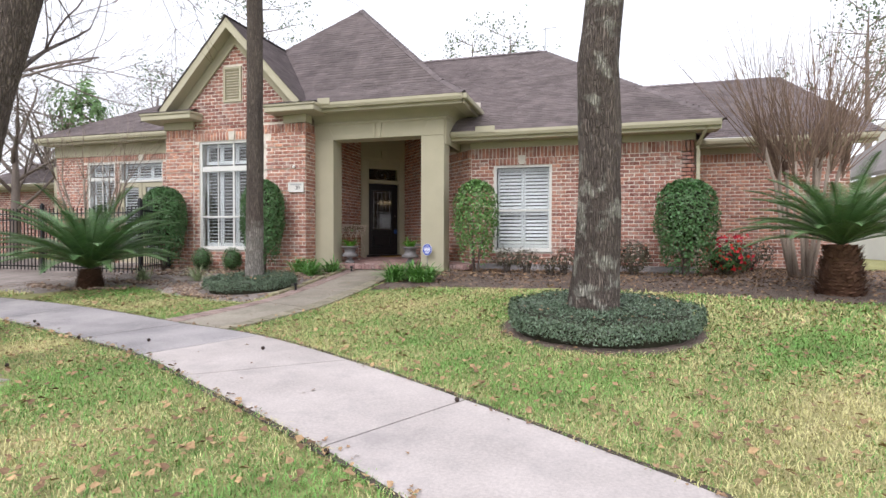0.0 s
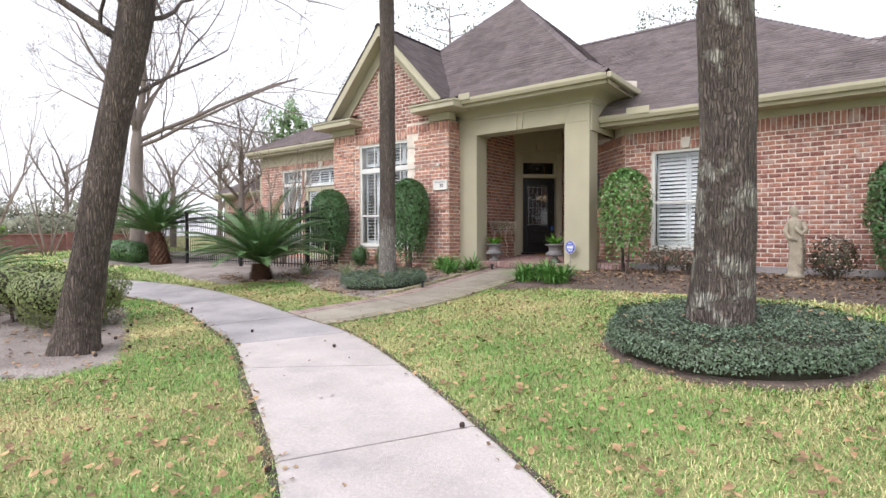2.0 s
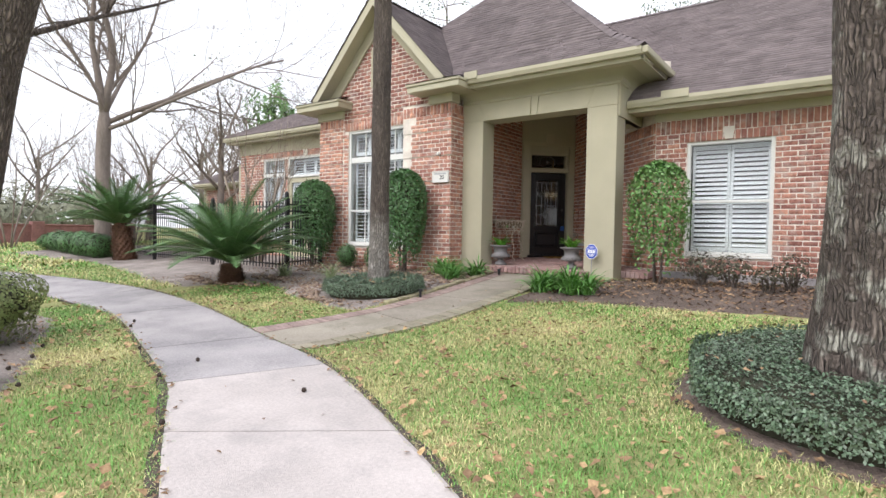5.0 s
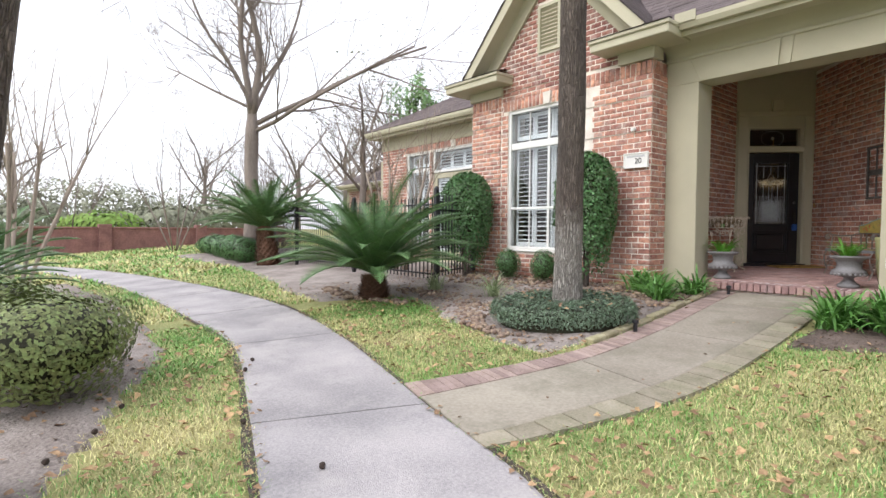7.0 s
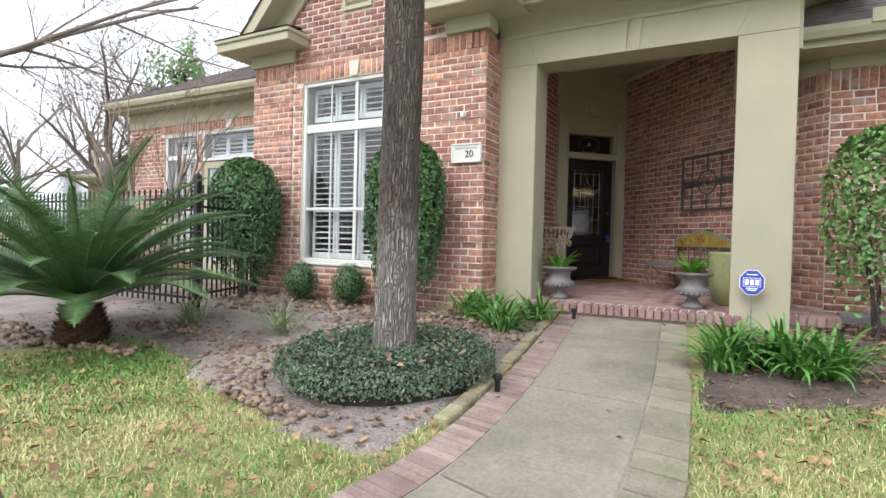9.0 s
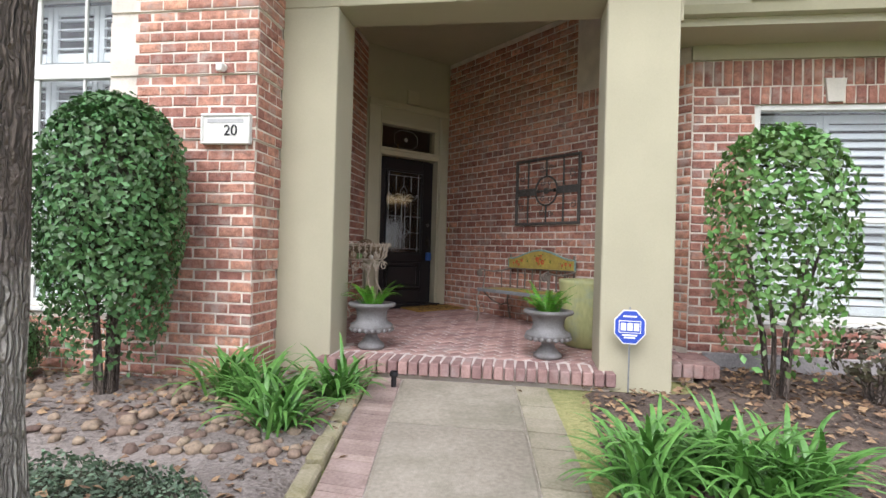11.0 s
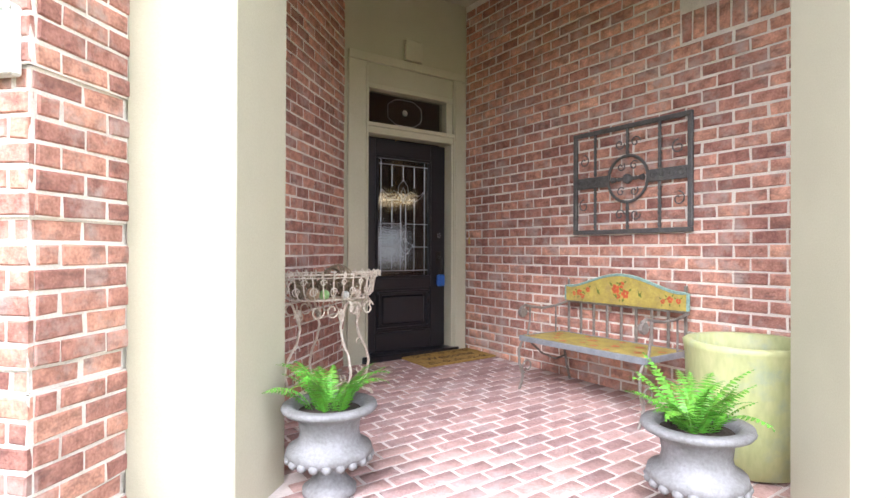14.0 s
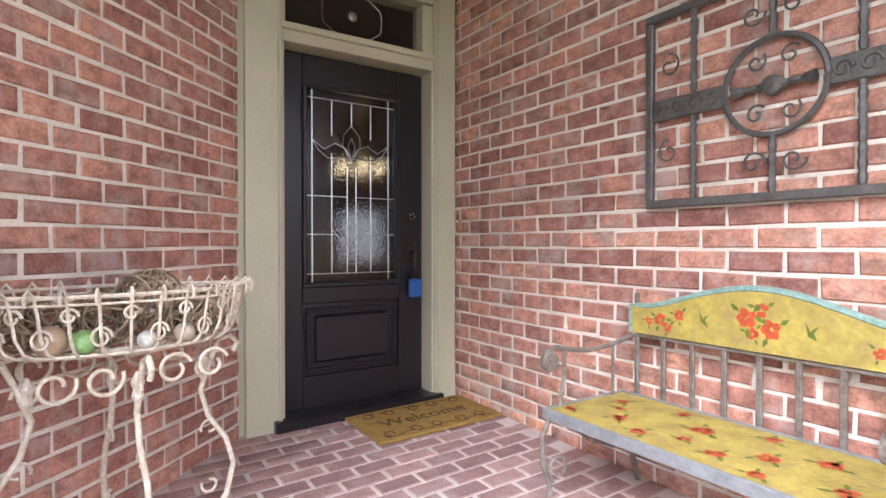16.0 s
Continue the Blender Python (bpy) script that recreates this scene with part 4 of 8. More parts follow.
def urn(x, y, seed):
    ob = thing("urn_planter", "grey cast iron urn planter on the porch brick", "planter", pose(x, y, porch_z(y) + 0.004), "urns beside the porch step")
    prof = [(0.10, 0), (0.115, 0.012), (0.115, 0.035), (0.09, 0.055), (0.058, 0.095), (0.05, 0.115), (0.055, 0.125), (0.10, 0.14), (0.165, 0.16), (0.185, 0.185), (0.178, 0.21), (0.135, 0.235), (0.125, 0.27), (0.132, 0.32), (0.15, 0.345), (0.195, 0.362), (0.205, 0.375), (0.2, 0.39), (0.16, 0.392), (0.135, 0.37), (0.13, 0.345)]
    part("urn_body", lathe(bmesh.new(), prof, 36), M_URN, ob, smooth=True)
    for k in range(20):
        a = k * 2 * math.pi / 20
        part("gadroon", lathe(bmesh.new(), [(0.001, -0.022), (0.017, -0.012), (0.022, 0), (0.017, 0.012), (0.001, 0.022)], 8, pose(0.172 * math.cos(a), 0.172 * math.sin(a), 0.168)), M_URN, ob, smooth=True)
    part("soil", lathe(bmesh.new(), [(0.135, 0.34), (0.135, 0.362), (0.05, 0.372)], 20), M_SOIL, ob)
    r = random.Random(seed)
    fern = thing("fern", "bright green fern growing in the urn", "plant", pose(x, y, porch_z(y) + 0.37), "ferns in the urns")
    for k in range(26):
        bm = bmesh.new()
        az = k * 2.4 + r.uniform(-0.3, 0.3)
        rad = 0.075 * math.sqrt(r.random())
        frond(bm, (rad * math.cos(az), rad * math.sin(az), -0.01), az, r.uniform(0.20, 0.33), r.uniform(35, 110), r.uniform(0.030, 0.044), 18, r)
        part("frond", bm, M_FERN, fern)
    return ob


urn(-5.585, 11.29, 1)
urn(-4.10, 11.29, 2)

# glazed pot
M_POT = material("yellow_green_glaze", (0.38, 0.375, 0.185), 0.45, 0.35, 4, 40, 0.35, 30, second=(0.29, 0.315, 0.14), stretch=(1, 1, 0.35), stain=(9.0, (0.25, 0.31, 0.25), 0.5))
pot = thing("glazed_pot", "tall yellow green glazed pot beside the bench", "pot", pose(-3.69, 11.92, porch_z(11.92) + 0.004) @ Matrix.Diagonal((1.08, 1.08, 1.05, 1)))
part("pot_body", lathe(bmesh.new(), [(0.20, 0), (0.225, 0.015), (0.25, 0.2), (0.262, 0.4), (0.265, 0.5), (0.272, 0.545), (0.275, 0.565), (0.262, 0.575), (0.235, 0.57), (0.228, 0.5), (0.22, 0.47)], 40), M_POT, pot, smooth=True)
part("soil", lathe(bmesh.new(), [(0.226, 0.46), (0.226, 0.475), (0.08, 0.485)], 24), M_SOIL, pot)

# wrought iron plant stand
stand = thing("plant_stand", "cream wrought iron plant stand with a wire basket", "plant stand", pose(-6.055, 12.46, FZ, 0, 0, 58))
RX, RY = 0.36, 0.205


def oval(z, f=1.0, n=32):
    return [(RX * f * math.cos(2 * math.pi * k / n), RY * f * math.sin(2 * math.pi * k / n), z) for k in range(n + 1)]


basket = part("basket", tube(bmesh.new(), oval(0.865), 0.006, 6), M_CREAM, stand)
part("hoop", tube(bmesh.new(), oval(0.845, 0.99), 0.004, 5), M_CREAM, basket)
for f in (1.0, 0.93, 0.8, 0.62, 0.4):
    part("base_wire", tube(bmesh.new(), oval(0.705 if f == 1 else 0.70, 0.80 * f), 0.005, 5), M_CREAM, basket)
for k in range(30):
    a = 2 * math.pi * k / 30
    c, s = math.cos(a), math.sin(a)
    pts = [(RX * f * c, RY * f * s, z) for f, z in ((0.78, 0.70), (0.88, 0.72), (0.94, 0.76), (0.965, 0.81), (1.0, 0.865), (1.06, 0.885), (1.10, 0.87), (1.09, 0.845))]
    part("wire", tube(bmesh.new(), pts, 0.0045, 5), M_CREAM, basket)
    t = Vector((-RX * s, RY * c, 0)).normalized()
    if k % 2:
        ctr = Vector((RX * 0.94 * c, RY * 0.94 * s, 0.755))
        part("curl", tube(bmesh.new(), [ctr + t * (0.026 * (1 - 0.04 * j)) * math.cos(j * 0.6) + Vector((0, 0, 0.03 * (1 - 0.04 * j) * math.sin(j * 0.6))) for j in range(13)], 0.004, 5), M_CREAM, basket)
    else:
        ctr = Vector((RX * 0.96 * c, RY * 0.97 * s, 0.815))
        part("curl", tube(bmesh.new(), [ctr + t * (0.022 * (1 - 0.05 * j)) * math.cos(j * 0.6) + Vector((0, 0, 0.022 * (1 - 0.05 * j) * math.sin(j * 0.6))) for j in range(12)], 0.004, 5), M_CREAM, basket)
for k, (sx, sy) in enumerate(((1, 0), (0, -1), (-1, 0), (0, 1))):
    d = Vector((sx * 0.235, sy * 0.125, 0))
    o = d.normalized()
    prof = ((0.10, 0.56), (0.115, 0.585), (0.09, 0.61), (0.05, 0.60), (0.02, 0.54), (-0.01, 0.46), (0.015, 0.38), (0.075, 0.30), (0.10, 0.22), (0.075, 0.13), (0.03, 0.085), (0.05, 0.05), (0.12, 0.03), (0.135, 0.0))
    prof = [(r_, z_ * 1.13) for r_, z_ in prof]
    leg = part("leg", tube(bmesh.new(), [d + o * r + Vector((0, 0, z)) for r, z in prof], [0.009] * 9 + [0.010] * 5, 8), M_CREAM, stand)
    for (r0, z0, rad, st, sp) in ((0.05, 0.39, 0.03, 200, -300), (0.05, 0.20, 0.03, 160, 300), (0.03, 0.59, 0.035, 0, 360)):
        pts = arc(r0 - 0.03, z0, rad, st, st + sp, 12, 0.5)
        part("scroll", tube(bmesh.new(), [d + o * r + Vector((0, 0, z)) for r, z in pts], 0.005, 5), M_CREAM, leg)
    part("stretcher", tube(bmesh.new(), [d + o * 0.035 + Vector((0, 0, 0.09)), d * 0.5 + Vector((0, 0, 0.13)), Vector((0, 0, 0.10))], 0.006, 6), M_CREAM, stand)
    part("leaf_boss", lathe(bmesh.new(), [(0.004, 0), (0.018, 0.03), (0.013, 0.05), (0.02, 0.07), (0.006, 0.1)], 8, Matrix.Translation(d + o * 0.0 + Vector((0, 0, 0.54)))), M_CREAM, leg)
for s in (-1, 1):
    for cx in (0.09, 0.2):
        pts = arc(s * cx, 0.635, 0.05, 20, 20 + s * 380, 16, 0.6)
        part("apron_scroll", tube(bmesh.new(), [(x, -0.15, z) for x, z in pts], 0.006, 6), M_CREAM, stand)
        part("apron_scroll", tube(bmesh.new(), [(x, 0.15, z) for x, z in pts], 0.006, 6), M_CREAM, stand)
part("finial", lathe(bmesh.new(), [(0.004, 0.09), (0.022, 0.12), (0.01, 0.15), (0.018, 0.17), (0.003, 0.2)], 10), M_CREAM, stand)
M_TWIG = material("dry_vine", (0.24, 0.18, 0.12), 0.85, 0.4, 20, 60, 0.3, island=0.3)
sm = stand.matrix_basis
r = random.Random(9)
for k, (x, y, rad) in enumerate(((0.08, 0.02, 0.115), (-0.16, 0.03, 0.085), (0.235, 0.0, 0.075), (-0.05, -0.04, 0.075), (-0.245, 0.0, 0.06), (-0.04, 0.07, 0.085), (0.17, -0.06, 0.07), (0.18, 0.07, 0.075))):
    ball = thing("vine_ball", "woven ball of dry grapevine in the wire basket", "decoration", sm @ pose(x, y, 0.703 + rad), "vine balls in the basket")
    bm = bmesh.new()
    for j in range(16 if rad > 0.1 else 11):
        u = Vector((r.gauss(0, 1), r.gauss(0, 1), r.gauss(0, 1))).normalized()
        v = u.orthogonal().normalized()
        w = u.cross(v)
        rr = rad * r.uniform(0.88, 1.0)
        off = u * rad * r.uniform(-0.35, 0.35)
        tube(bm, [off + (v * math.cos(t) + w * math.sin(t)) * math.sqrt(rr * rr * 0.85) for t in [i * math.pi / 9 for i in range(19)]], 0.0038, 4)
    part("vines", bm, M_TWIG, ball)
for name, x, y, rad, col in (("green_egg", -0.13, -0.12, 0.034, (0.25, 0.42, 0.16)), ("tan_egg", -0.2, -0.1, 0.042, (0.42, 0.30, 0.20)), ("white_egg", 0.02, -0.14, 0.026, (0.6, 0.58, 0.52)), ("speckled_egg", 0.13, -0.12, 0.03, (0.5, 0.42, 0.33))):
    egg = part(name, lathe(bmesh.new(), [(0.001, -rad)] + [(rad * math.cos(radians(t)), rad * math.sin(radians(t))) for t in range(-70, 80, 20)] + [(0.001, rad)], 16), material(name + "_glaze", col, 0.45, 0.3, 30, 90, 0.1), smooth=True)
    egg.matrix_basis = sm @ pose(x, y, 0.704 + rad)
    tagged(egg, name.replace("_", " ") + " ornament lying in the wire basket", "ornament", "eggs in the basket")

# welcome mat
M_COIR = material("coir", (0.36, 0.22, 0.055), 0.95, 0.3, 30, 160, 0.9, 200)
M_INK = material("dark_brown_print", (0.10, 0.055, 0.02), 0.95, 0.2, 30, 120, 0.3)
tilt = math.degrees(math.atan(0.024))
mat_m = Matrix.Translation((-5.50, 13.97, porch_z(13.97) + 0.008)) @ pose(0, 0, 0, tilt, 0, 0) @ pose(0, 0, 0, 0, 0, 45)
doormat = thing("doormat", "tan coir doormat printed with welcome and scrolls", "doormat", mat_m)
part("mat_body", bevelled(boxed(-0.38, 0.38, -0.215, 0.215, 0, 0.016), 0.004), M_COIR, doormat)
cu = bpy.data.curves.new("lettering", "FONT")
cu.body, cu.size, cu.align_x, cu.align_y, cu.extrude = "Welcome", 0.135, "CENTER", "CENTER", 0.001
tmp = bpy.data.objects.new("lettering", cu)
scene.collection.objects.link(tmp)


def text_mesh(name, tmp, mat, parent, m):
    me = bpy.data.meshes.new_from_object(tmp.evaluated_get(bpy.context.evaluated_depsgraph_get()))
    cu = tmp.data
    bpy.data.objects.remove(tmp)
    bpy.data.curves.remove(cu)
    me.materials.clear()
    me.materials.append(mat)
    ob = new(name, me)
    ob.parent = parent
    ob.matrix_local = m
    return ob


text_mesh("lettering", tmp, M_INK, doormat, pose(0, 0, 0.0168))
for sy in (-1, 1):
    for k in range(5):
        x = -0.28 + k * 0.14
        pts = arc(x, sy * 0.14, 0.042, 90 * sy, 90 * sy + 330 * (1 if k % 2 else -1), 14, 0.6)
        part("printed_scroll", tube(bmesh.new(), [(a, b, 0.0162) for a, b in pts], 0.004, 4), M_INK, doormat)
    part("printed_scroll", tube(bmesh.new(), [(-0.33 + k * 0.033, sy * (0.17 + 0.015 * math.sin(k)), 0.0162) for k in range(21)], 0.003, 4), M_INK, doormat)

# house number plate
M_PLATE = material("white_cast_plate", (0.74, 0.73, 0.69), 0.6, 0.05, 6, 80, 0.15, 90)
plate = thing("house_number_plate", "white cast stone plate with the number 20", "house number", pose(-6.515, Y_GABLE - 0.035, 2.32) @ Matrix.Diagonal((0.95, 1, 0.98, 1)))
part("plate_body", bevelled(boxed(-0.205, 0.205, -0.018, 0.022, -0.115, 0.115), 0.008), M_PLATE, plate)
for a in ((-0.205, 0.205, 0.095, 0.115), (-0.205, 0.205, -0.115, -0.10), (-0.205, -0.185, -0.099, 0.094), (0.185, 0.205, -0.099, 0.094)):
    part("plate_rim", bevelled(boxed(a[0], a[1], -0.03, -0.017, a[2], a[3]), 0.004), M_PLATE, plate)
part("name_bar", boxed(-0.15, 0.15, -0.021, -0.0175, 0.045, 0.075), material("worn_grey_print", (0.5, 0.5, 0.5), 0.7), plate)
cu = bpy.data.curves.new("lettering", "FONT")
cu.body, cu.size, cu.align_x, cu.align_y, cu.extrude = "20", 0.115, "CENTER", "CENTER", 0.003
tmp = bpy.data.objects.new("lettering", cu)
scene.collection.objects.link(tmp)
text_mesh("numerals", tmp, M_BLACK, plate, pose(0.045, -0.021, -0.015, 90, 0, 0))
lampf = thing("wall_sensor", "small white sensor fixed to the brick pier", "sensor", pose(-6.56, Y_GABLE - 0.02, 2.78))
part("sensor_base", lathe(bmesh.new(), [(0.03, 0), (0.03, 0.02), (0.015, 0.03)], 14, pose(0, 0, 0, 90, 0, 0)), M_WHITE, lampf)
part("sensor_head", bevelled(boxed(-0.025, 0.025, -0.075, -0.02, -0.04, 0.02), 0.012, 2), M_WHITE, lampf)
M_OUTLET = material("pale_grey_plastic", (0.46, 0.49, 0.52), 0.5, 0.1, 12, 60, 0.1)
outlet = thing("outlet_cover", "grey weatherproof outlet cover on the brick wall", "outlet", pose(-6.36, 11.93, 1.50))
part("cover", bevelled(boxed(0.012, 0.035, -0.06, 0.06, -0.045, 0.045), 0.008), M_OUTLET, outlet)
for y in (-0.026, 0.026):
    part("flap", bevelled(boxed(0.035, 0.046, y - 0.02, y + 0.02, -0.03, 0.03), 0.005), M_OUTLET, outlet)

# yard sign of a security firm
M_SIGNBLUE = material("sign_blue", (0.035, 0.08, 0.46), 0.4, 0.05, 5, 60, 0.0)
M_SIGNWHITE = material("sign_white", (0.82, 0.83, 0.85), 0.4, 0.03, 5, 60, 0.0)
sign = thing("yard_sign", "blue and white octagonal security yard sign on a stake", "sign", pose(-3.55, 10.82, rise(10.8) + 0.02, 0, 0, -6) @ Matrix.Diagonal((0.86, 0.86, 0.98, 1)))
oct_ = lambda r, y: [(r * math.cos(radians(22.5 + 45 * k)), y, 0.475 + r * math.sin(radians(22.5 + 45 * k))) for k in range(8)]
part("stake", tube(bmesh.new(), [(0, 0.004, -0.1), (0, 0.004, 0.62)], 0.007, 6), M_ZINC, sign)
face = part("sign_rim", poly(bmesh.new(), oct_(0.135, -0.006), (0, 0.006, 0)), M_SIGNWHITE, sign)
part("sign_face", poly(bmesh.new(), oct_(0.126, -0.009), (0, 0.0025, 0)), M_SIGNBLUE, face)
part("mark_panel", bevelled(boxed(-0.088, 0.088, -0.0115, -0.0092, 0.432, 0.522), 0.002), M_SIGNWHITE, face)
part("mark_field", boxed(-0.082, 0.082, -0.0128, -0.0116, 0.438, 0.516), M_SIGNBLUE, face)
for x0, x1 in ((-0.072, -0.030), (-0.020, 0.022), (0.032, 0.074)):
    part("mark_shape", bevelled(boxed(x0, x1, -0.0140, -0.0129, 0.449, 0.505), 0.0005), M_SIGNWHITE, face)
for z, w in ((0.553, 0.055), (0.416, 0.06), (0.398, 0.045)):
    part("print_bar", boxed(-w, w, -0.0105, -0.0092, z - 0.006, z + 0.006), M_SIGNWHITE, face)
# low path lights
for x, y in ((-5.22, 10.62), (-5.06, 8.12)):
    pl = thing("path_light", "small dark path light in the planting bed", "path light", pose(x, y, rise(y)), "path lights")
    part("stem", lathe(bmesh.new(), [(0.02, -0.05), (0.02, 0.09)], 12), M_BLACK, pl)
    part("cap", lathe(bmesh.new(), [(0.03, 0.09), (0.033, 0.10), (0.03, 0.125), (0.01, 0.13)], 14), M_BLACK, pl)

# ---- paving ----
def spline(pts, per=6):
    """A smooth line through the points."""
    p = [Vector((*q, 0)) for q in pts]
    out = []
    for k in range(len(p) - 1):
        a, b, c, d = p[max(k - 1, 0)], p[k], p[k + 1], p[min(k + 2, len(p) - 1)]
        for j in range(per):
            t = j / per
            q = 0.5 * (2 * b + (c - a) * t + (2 * a - 5 * b + 4 * c - d) * t * t + (3 * b - 3 * c + d - a) * t ** 3)
            out.append((q.x, q.y))
    return out + [pts[-1]]


M_JOINT = material("dark_joint_soil", (0.085, 0.068, 0.055), 0.95, 0.4, 12, 60, 0.6, 60, world_size=True)


def slabs(name, label, left, right, per, parent_name, lift=0.012, gap=0.009, mat=None, old=99):
    """Concrete slabs between joints: each joint is a pair of points, left and right."""
    ls, rs = spline(left, per), spline(right, per)
    walkway = thing(parent_name, label, "pavement", kind="structure")
    for k in range(len(left) - 1):
        bm = bmesh.new()
        rows = []
        for j in range(per + 1):
            i = k * per + j
            a, b = Vector((*ls[i], 0)), Vector((*rs[i], 0))
            if j in (0, per):
                o = (Vector((*ls[k * per + per // 2], 0)) + Vector((*rs[k * per + per // 2], 0))) / 2
                a += (o - a).normalized() * gap
                b += (o - b).normalized() * gap
            rows.append([bm.verts.new((q.x, q.y, rise(q.y) + lift)) for q in (a, a.lerp(b, 0.02), a.lerp(b, 0.35), a.lerp(b, 0.65), a.lerp(b, 0.98), b)])
            rows[-1][0].co.z -= 0.008
            rows[-1][-1].co.z -= 0.008
        for r0, r1 in zip(rows, rows[1:]):
            for c in range(5):
                bm.faces.new([r0[c], r0[c + 1], r1[c + 1], r1[c]])
        edge = [r[0] for r in rows] + rows[-1][1:] + [r[-1] for r in rows[-2::-1]] + rows[0][-2:0:-1]
        low = [bm.verts.new(v.co - Vector((0, 0, 0.1))) for v in edge]
        for j in range(len(edge)):
            bm.faces.new([edge[j - 1], edge[j], low[j], low[j - 1]])
        bmesh.ops.recalc_face_normals(bm, faces=bm.faces)
        part("slab", bm, mat or (M_CONCRETE if k < old else M_CONCRETE_OLD), walkway)
    for k in range(1, len(left) - 1):
        a, b = Vector((*left[k], 0)), Vector((*right[k], 0))
        t = Vector((b.y - a.y, a.x - b.x, 0)).normalized() * 0.02
        filler = poly(bmesh.new(), [(q.x, q.y, rise(q.y) + lift - 0.011) for q in (a - t, b - t, b + t, a + t)], (0, 0, -0.05))
        part("joint_filler", filler, M_JOINT, walkway)
    return ls, rs, walkway


JOINTS = [((8, -4), (9, -3.4)), ((5.6, -2.4), (6.6, -1.75)), ((4, -1.3), (5, -0.6)), ((2.6, -0.25), (3.45, 0.5)), ((1.2, 0.77), (2.0, 1.6)), ((-0.1, 1.68), (0.62, 2.58)), ((-1.49, 2.6), (-0.9, 3.6)), ((-3.3, 3.56), (-2.2, 4.38)), ((-4.22, 4.04), (-3.65, 5.10)), ((-5.45, 4.45), (-5.0, 5.47)), ((-7.7, 5.09), (-7.4, 6.1)), ((-9.8, 5.2), (-9.7, 6.44)), ((-12, 5.22), (-12, 6.42)), ((-14.5, 5.1), (-14.5, 6.2)), ((-17, 4.8), (-17, 5.85)), ((-19.5, 4.3), (-19.5, 5.35)), ((-22, 3.6), (-22, 4.6)), ((-27, 1.8), (-27, 2.8))]
SW_L, SW_R, sidewalk = slabs("slab", "curved concrete sidewalk of worn slabs", [j[0] for j in JOINTS], [j[1] for j in JOINTS], 6, "sidewalk", old=8)
for line, side in ((SW_L, -1), (SW_R, 1)):
    pts = [Vector((*q, 0)) for q in line]
    V, F, rng = [], [], random.Random(side)
    for k, q in enumerate(pts):
        d = (pts[min(k + 1, len(pts) - 1)] - pts[max(k - 1, 0)]).normalized()
        o = Vector((d.y, -d.x, 0)) * side
        w = rng.uniform(0.035, 0.07)
        V += [(q.x - o.x * 0.01, q.y - o.y * 0.01, rise(q.y) + 0.002), (q.x + o.x * w, q.y + o.y * w, rise(q.y) + 0.004)]
        if k:
            F.append((2 * k - 2, 2 * k - 1, 2 * k + 1, 2 * k))
    tagged(raw_mesh("ground_edge", V, F, M_JOINT, smooth=True), "bare dark soil along the sidewalk edge", "ground", kind="structure")
M_DAMP = material("mossy_damp_concrete", (0.32, 0.285, 0.235), 0.85, 0.3, 1.1, 40, 0.35, 110, second=(0.21, 0.185, 0.145), rand=0.06, world_size=True, stain=(1.6, (0.16, 0.155, 0.11), 0.6))
EL = [(-5.14, 5.51), (-4.86, 6.95), (-4.90, 8.33), (-5.10, 9.97), (-5.20, 10.83)]
ER = [(-4.40, 5.31), (-4.12, 6.75), (-4.14, 8.30), (-4.27, 9.97), (-4.36, 10.83)]
EN_L, EN_R, entry = slabs("slab", "concrete entry walk between brick borders", EL, ER, 8, "entry_walk", 0.014, mat=M_DAMP)
OUT_L = spline([(-5.45, 5.60), (-5.09, 6.98), (-5.13, 8.33), (-5.33, 9.97), (-5.43, 10.83)], 8)
OUT_R = spline([(-4.24, 5.27), (-3.87, 6.72), (-3.90, 8.28), (-4.04, 9.97), (-4.13, 10.83)], 8)
M_BED = material("pale_bedding_mortar", (0.36, 0.325, 0.28), 0.95, 0.35, 5, 60, 0.5, 80, second=(0.22, 0.2, 0.16))
M_BORDER = material("mossy_border_brick", (0.33, 0.25, 0.225), 0.9, 0.4, 6, 60, 0.6, 70, second=(0.24, 0.175, 0.15), rand=0.2)
M_MOSS = material("mossy_tan_paver", (0.285, 0.25, 0.195), 0.95, 0.4, 5, 60, 0.6, 60, second=(0.19, 0.18, 0.115), rand=0.12)
M_EDGING = material("weathered_edging_stone", (0.32, 0.285, 0.205), 0.95, 0.35, 7, 60, 0.7, 50, second=(0.22, 0.2, 0.1), rand=0.2)


def along(line, f):
    """The point and direction at the fraction f of a line."""
    seg = [math.dist(a, b) for a, b in zip(line, line[1:])]
    want = f * sum(seg)
    for k, s in enumerate(seg):
        if want <= s or k == len(seg) - 1:
            t = want / s
            a, b = line[k], line[k + 1]
            return Vector((a[0] + (b[0] - a[0]) * t, a[1] + (b[1] - a[1]) * t, 0))
        want -= s


def border(inner, outer, n, mat, name, lift):
    for k in range(n):
        q = [along(inner, (k + 0.03) / n), along(outer, (k + 0.03) / n), along(outer, (k + 0.97) / n), along(inner, (k + 0.97) / n)]
        q[0], q[3] = q[0].lerp(q[1], 0.03), q[3].lerp(q[2], 0.03)
        h = lift + random.uniform(-0.003, 0.003)
        bm = poly(bmesh.new(), [(p.x, p.y, rise(p.y) + h) for p in q], (0, 0, -0.06))
        part(name, bm, mat, entry)


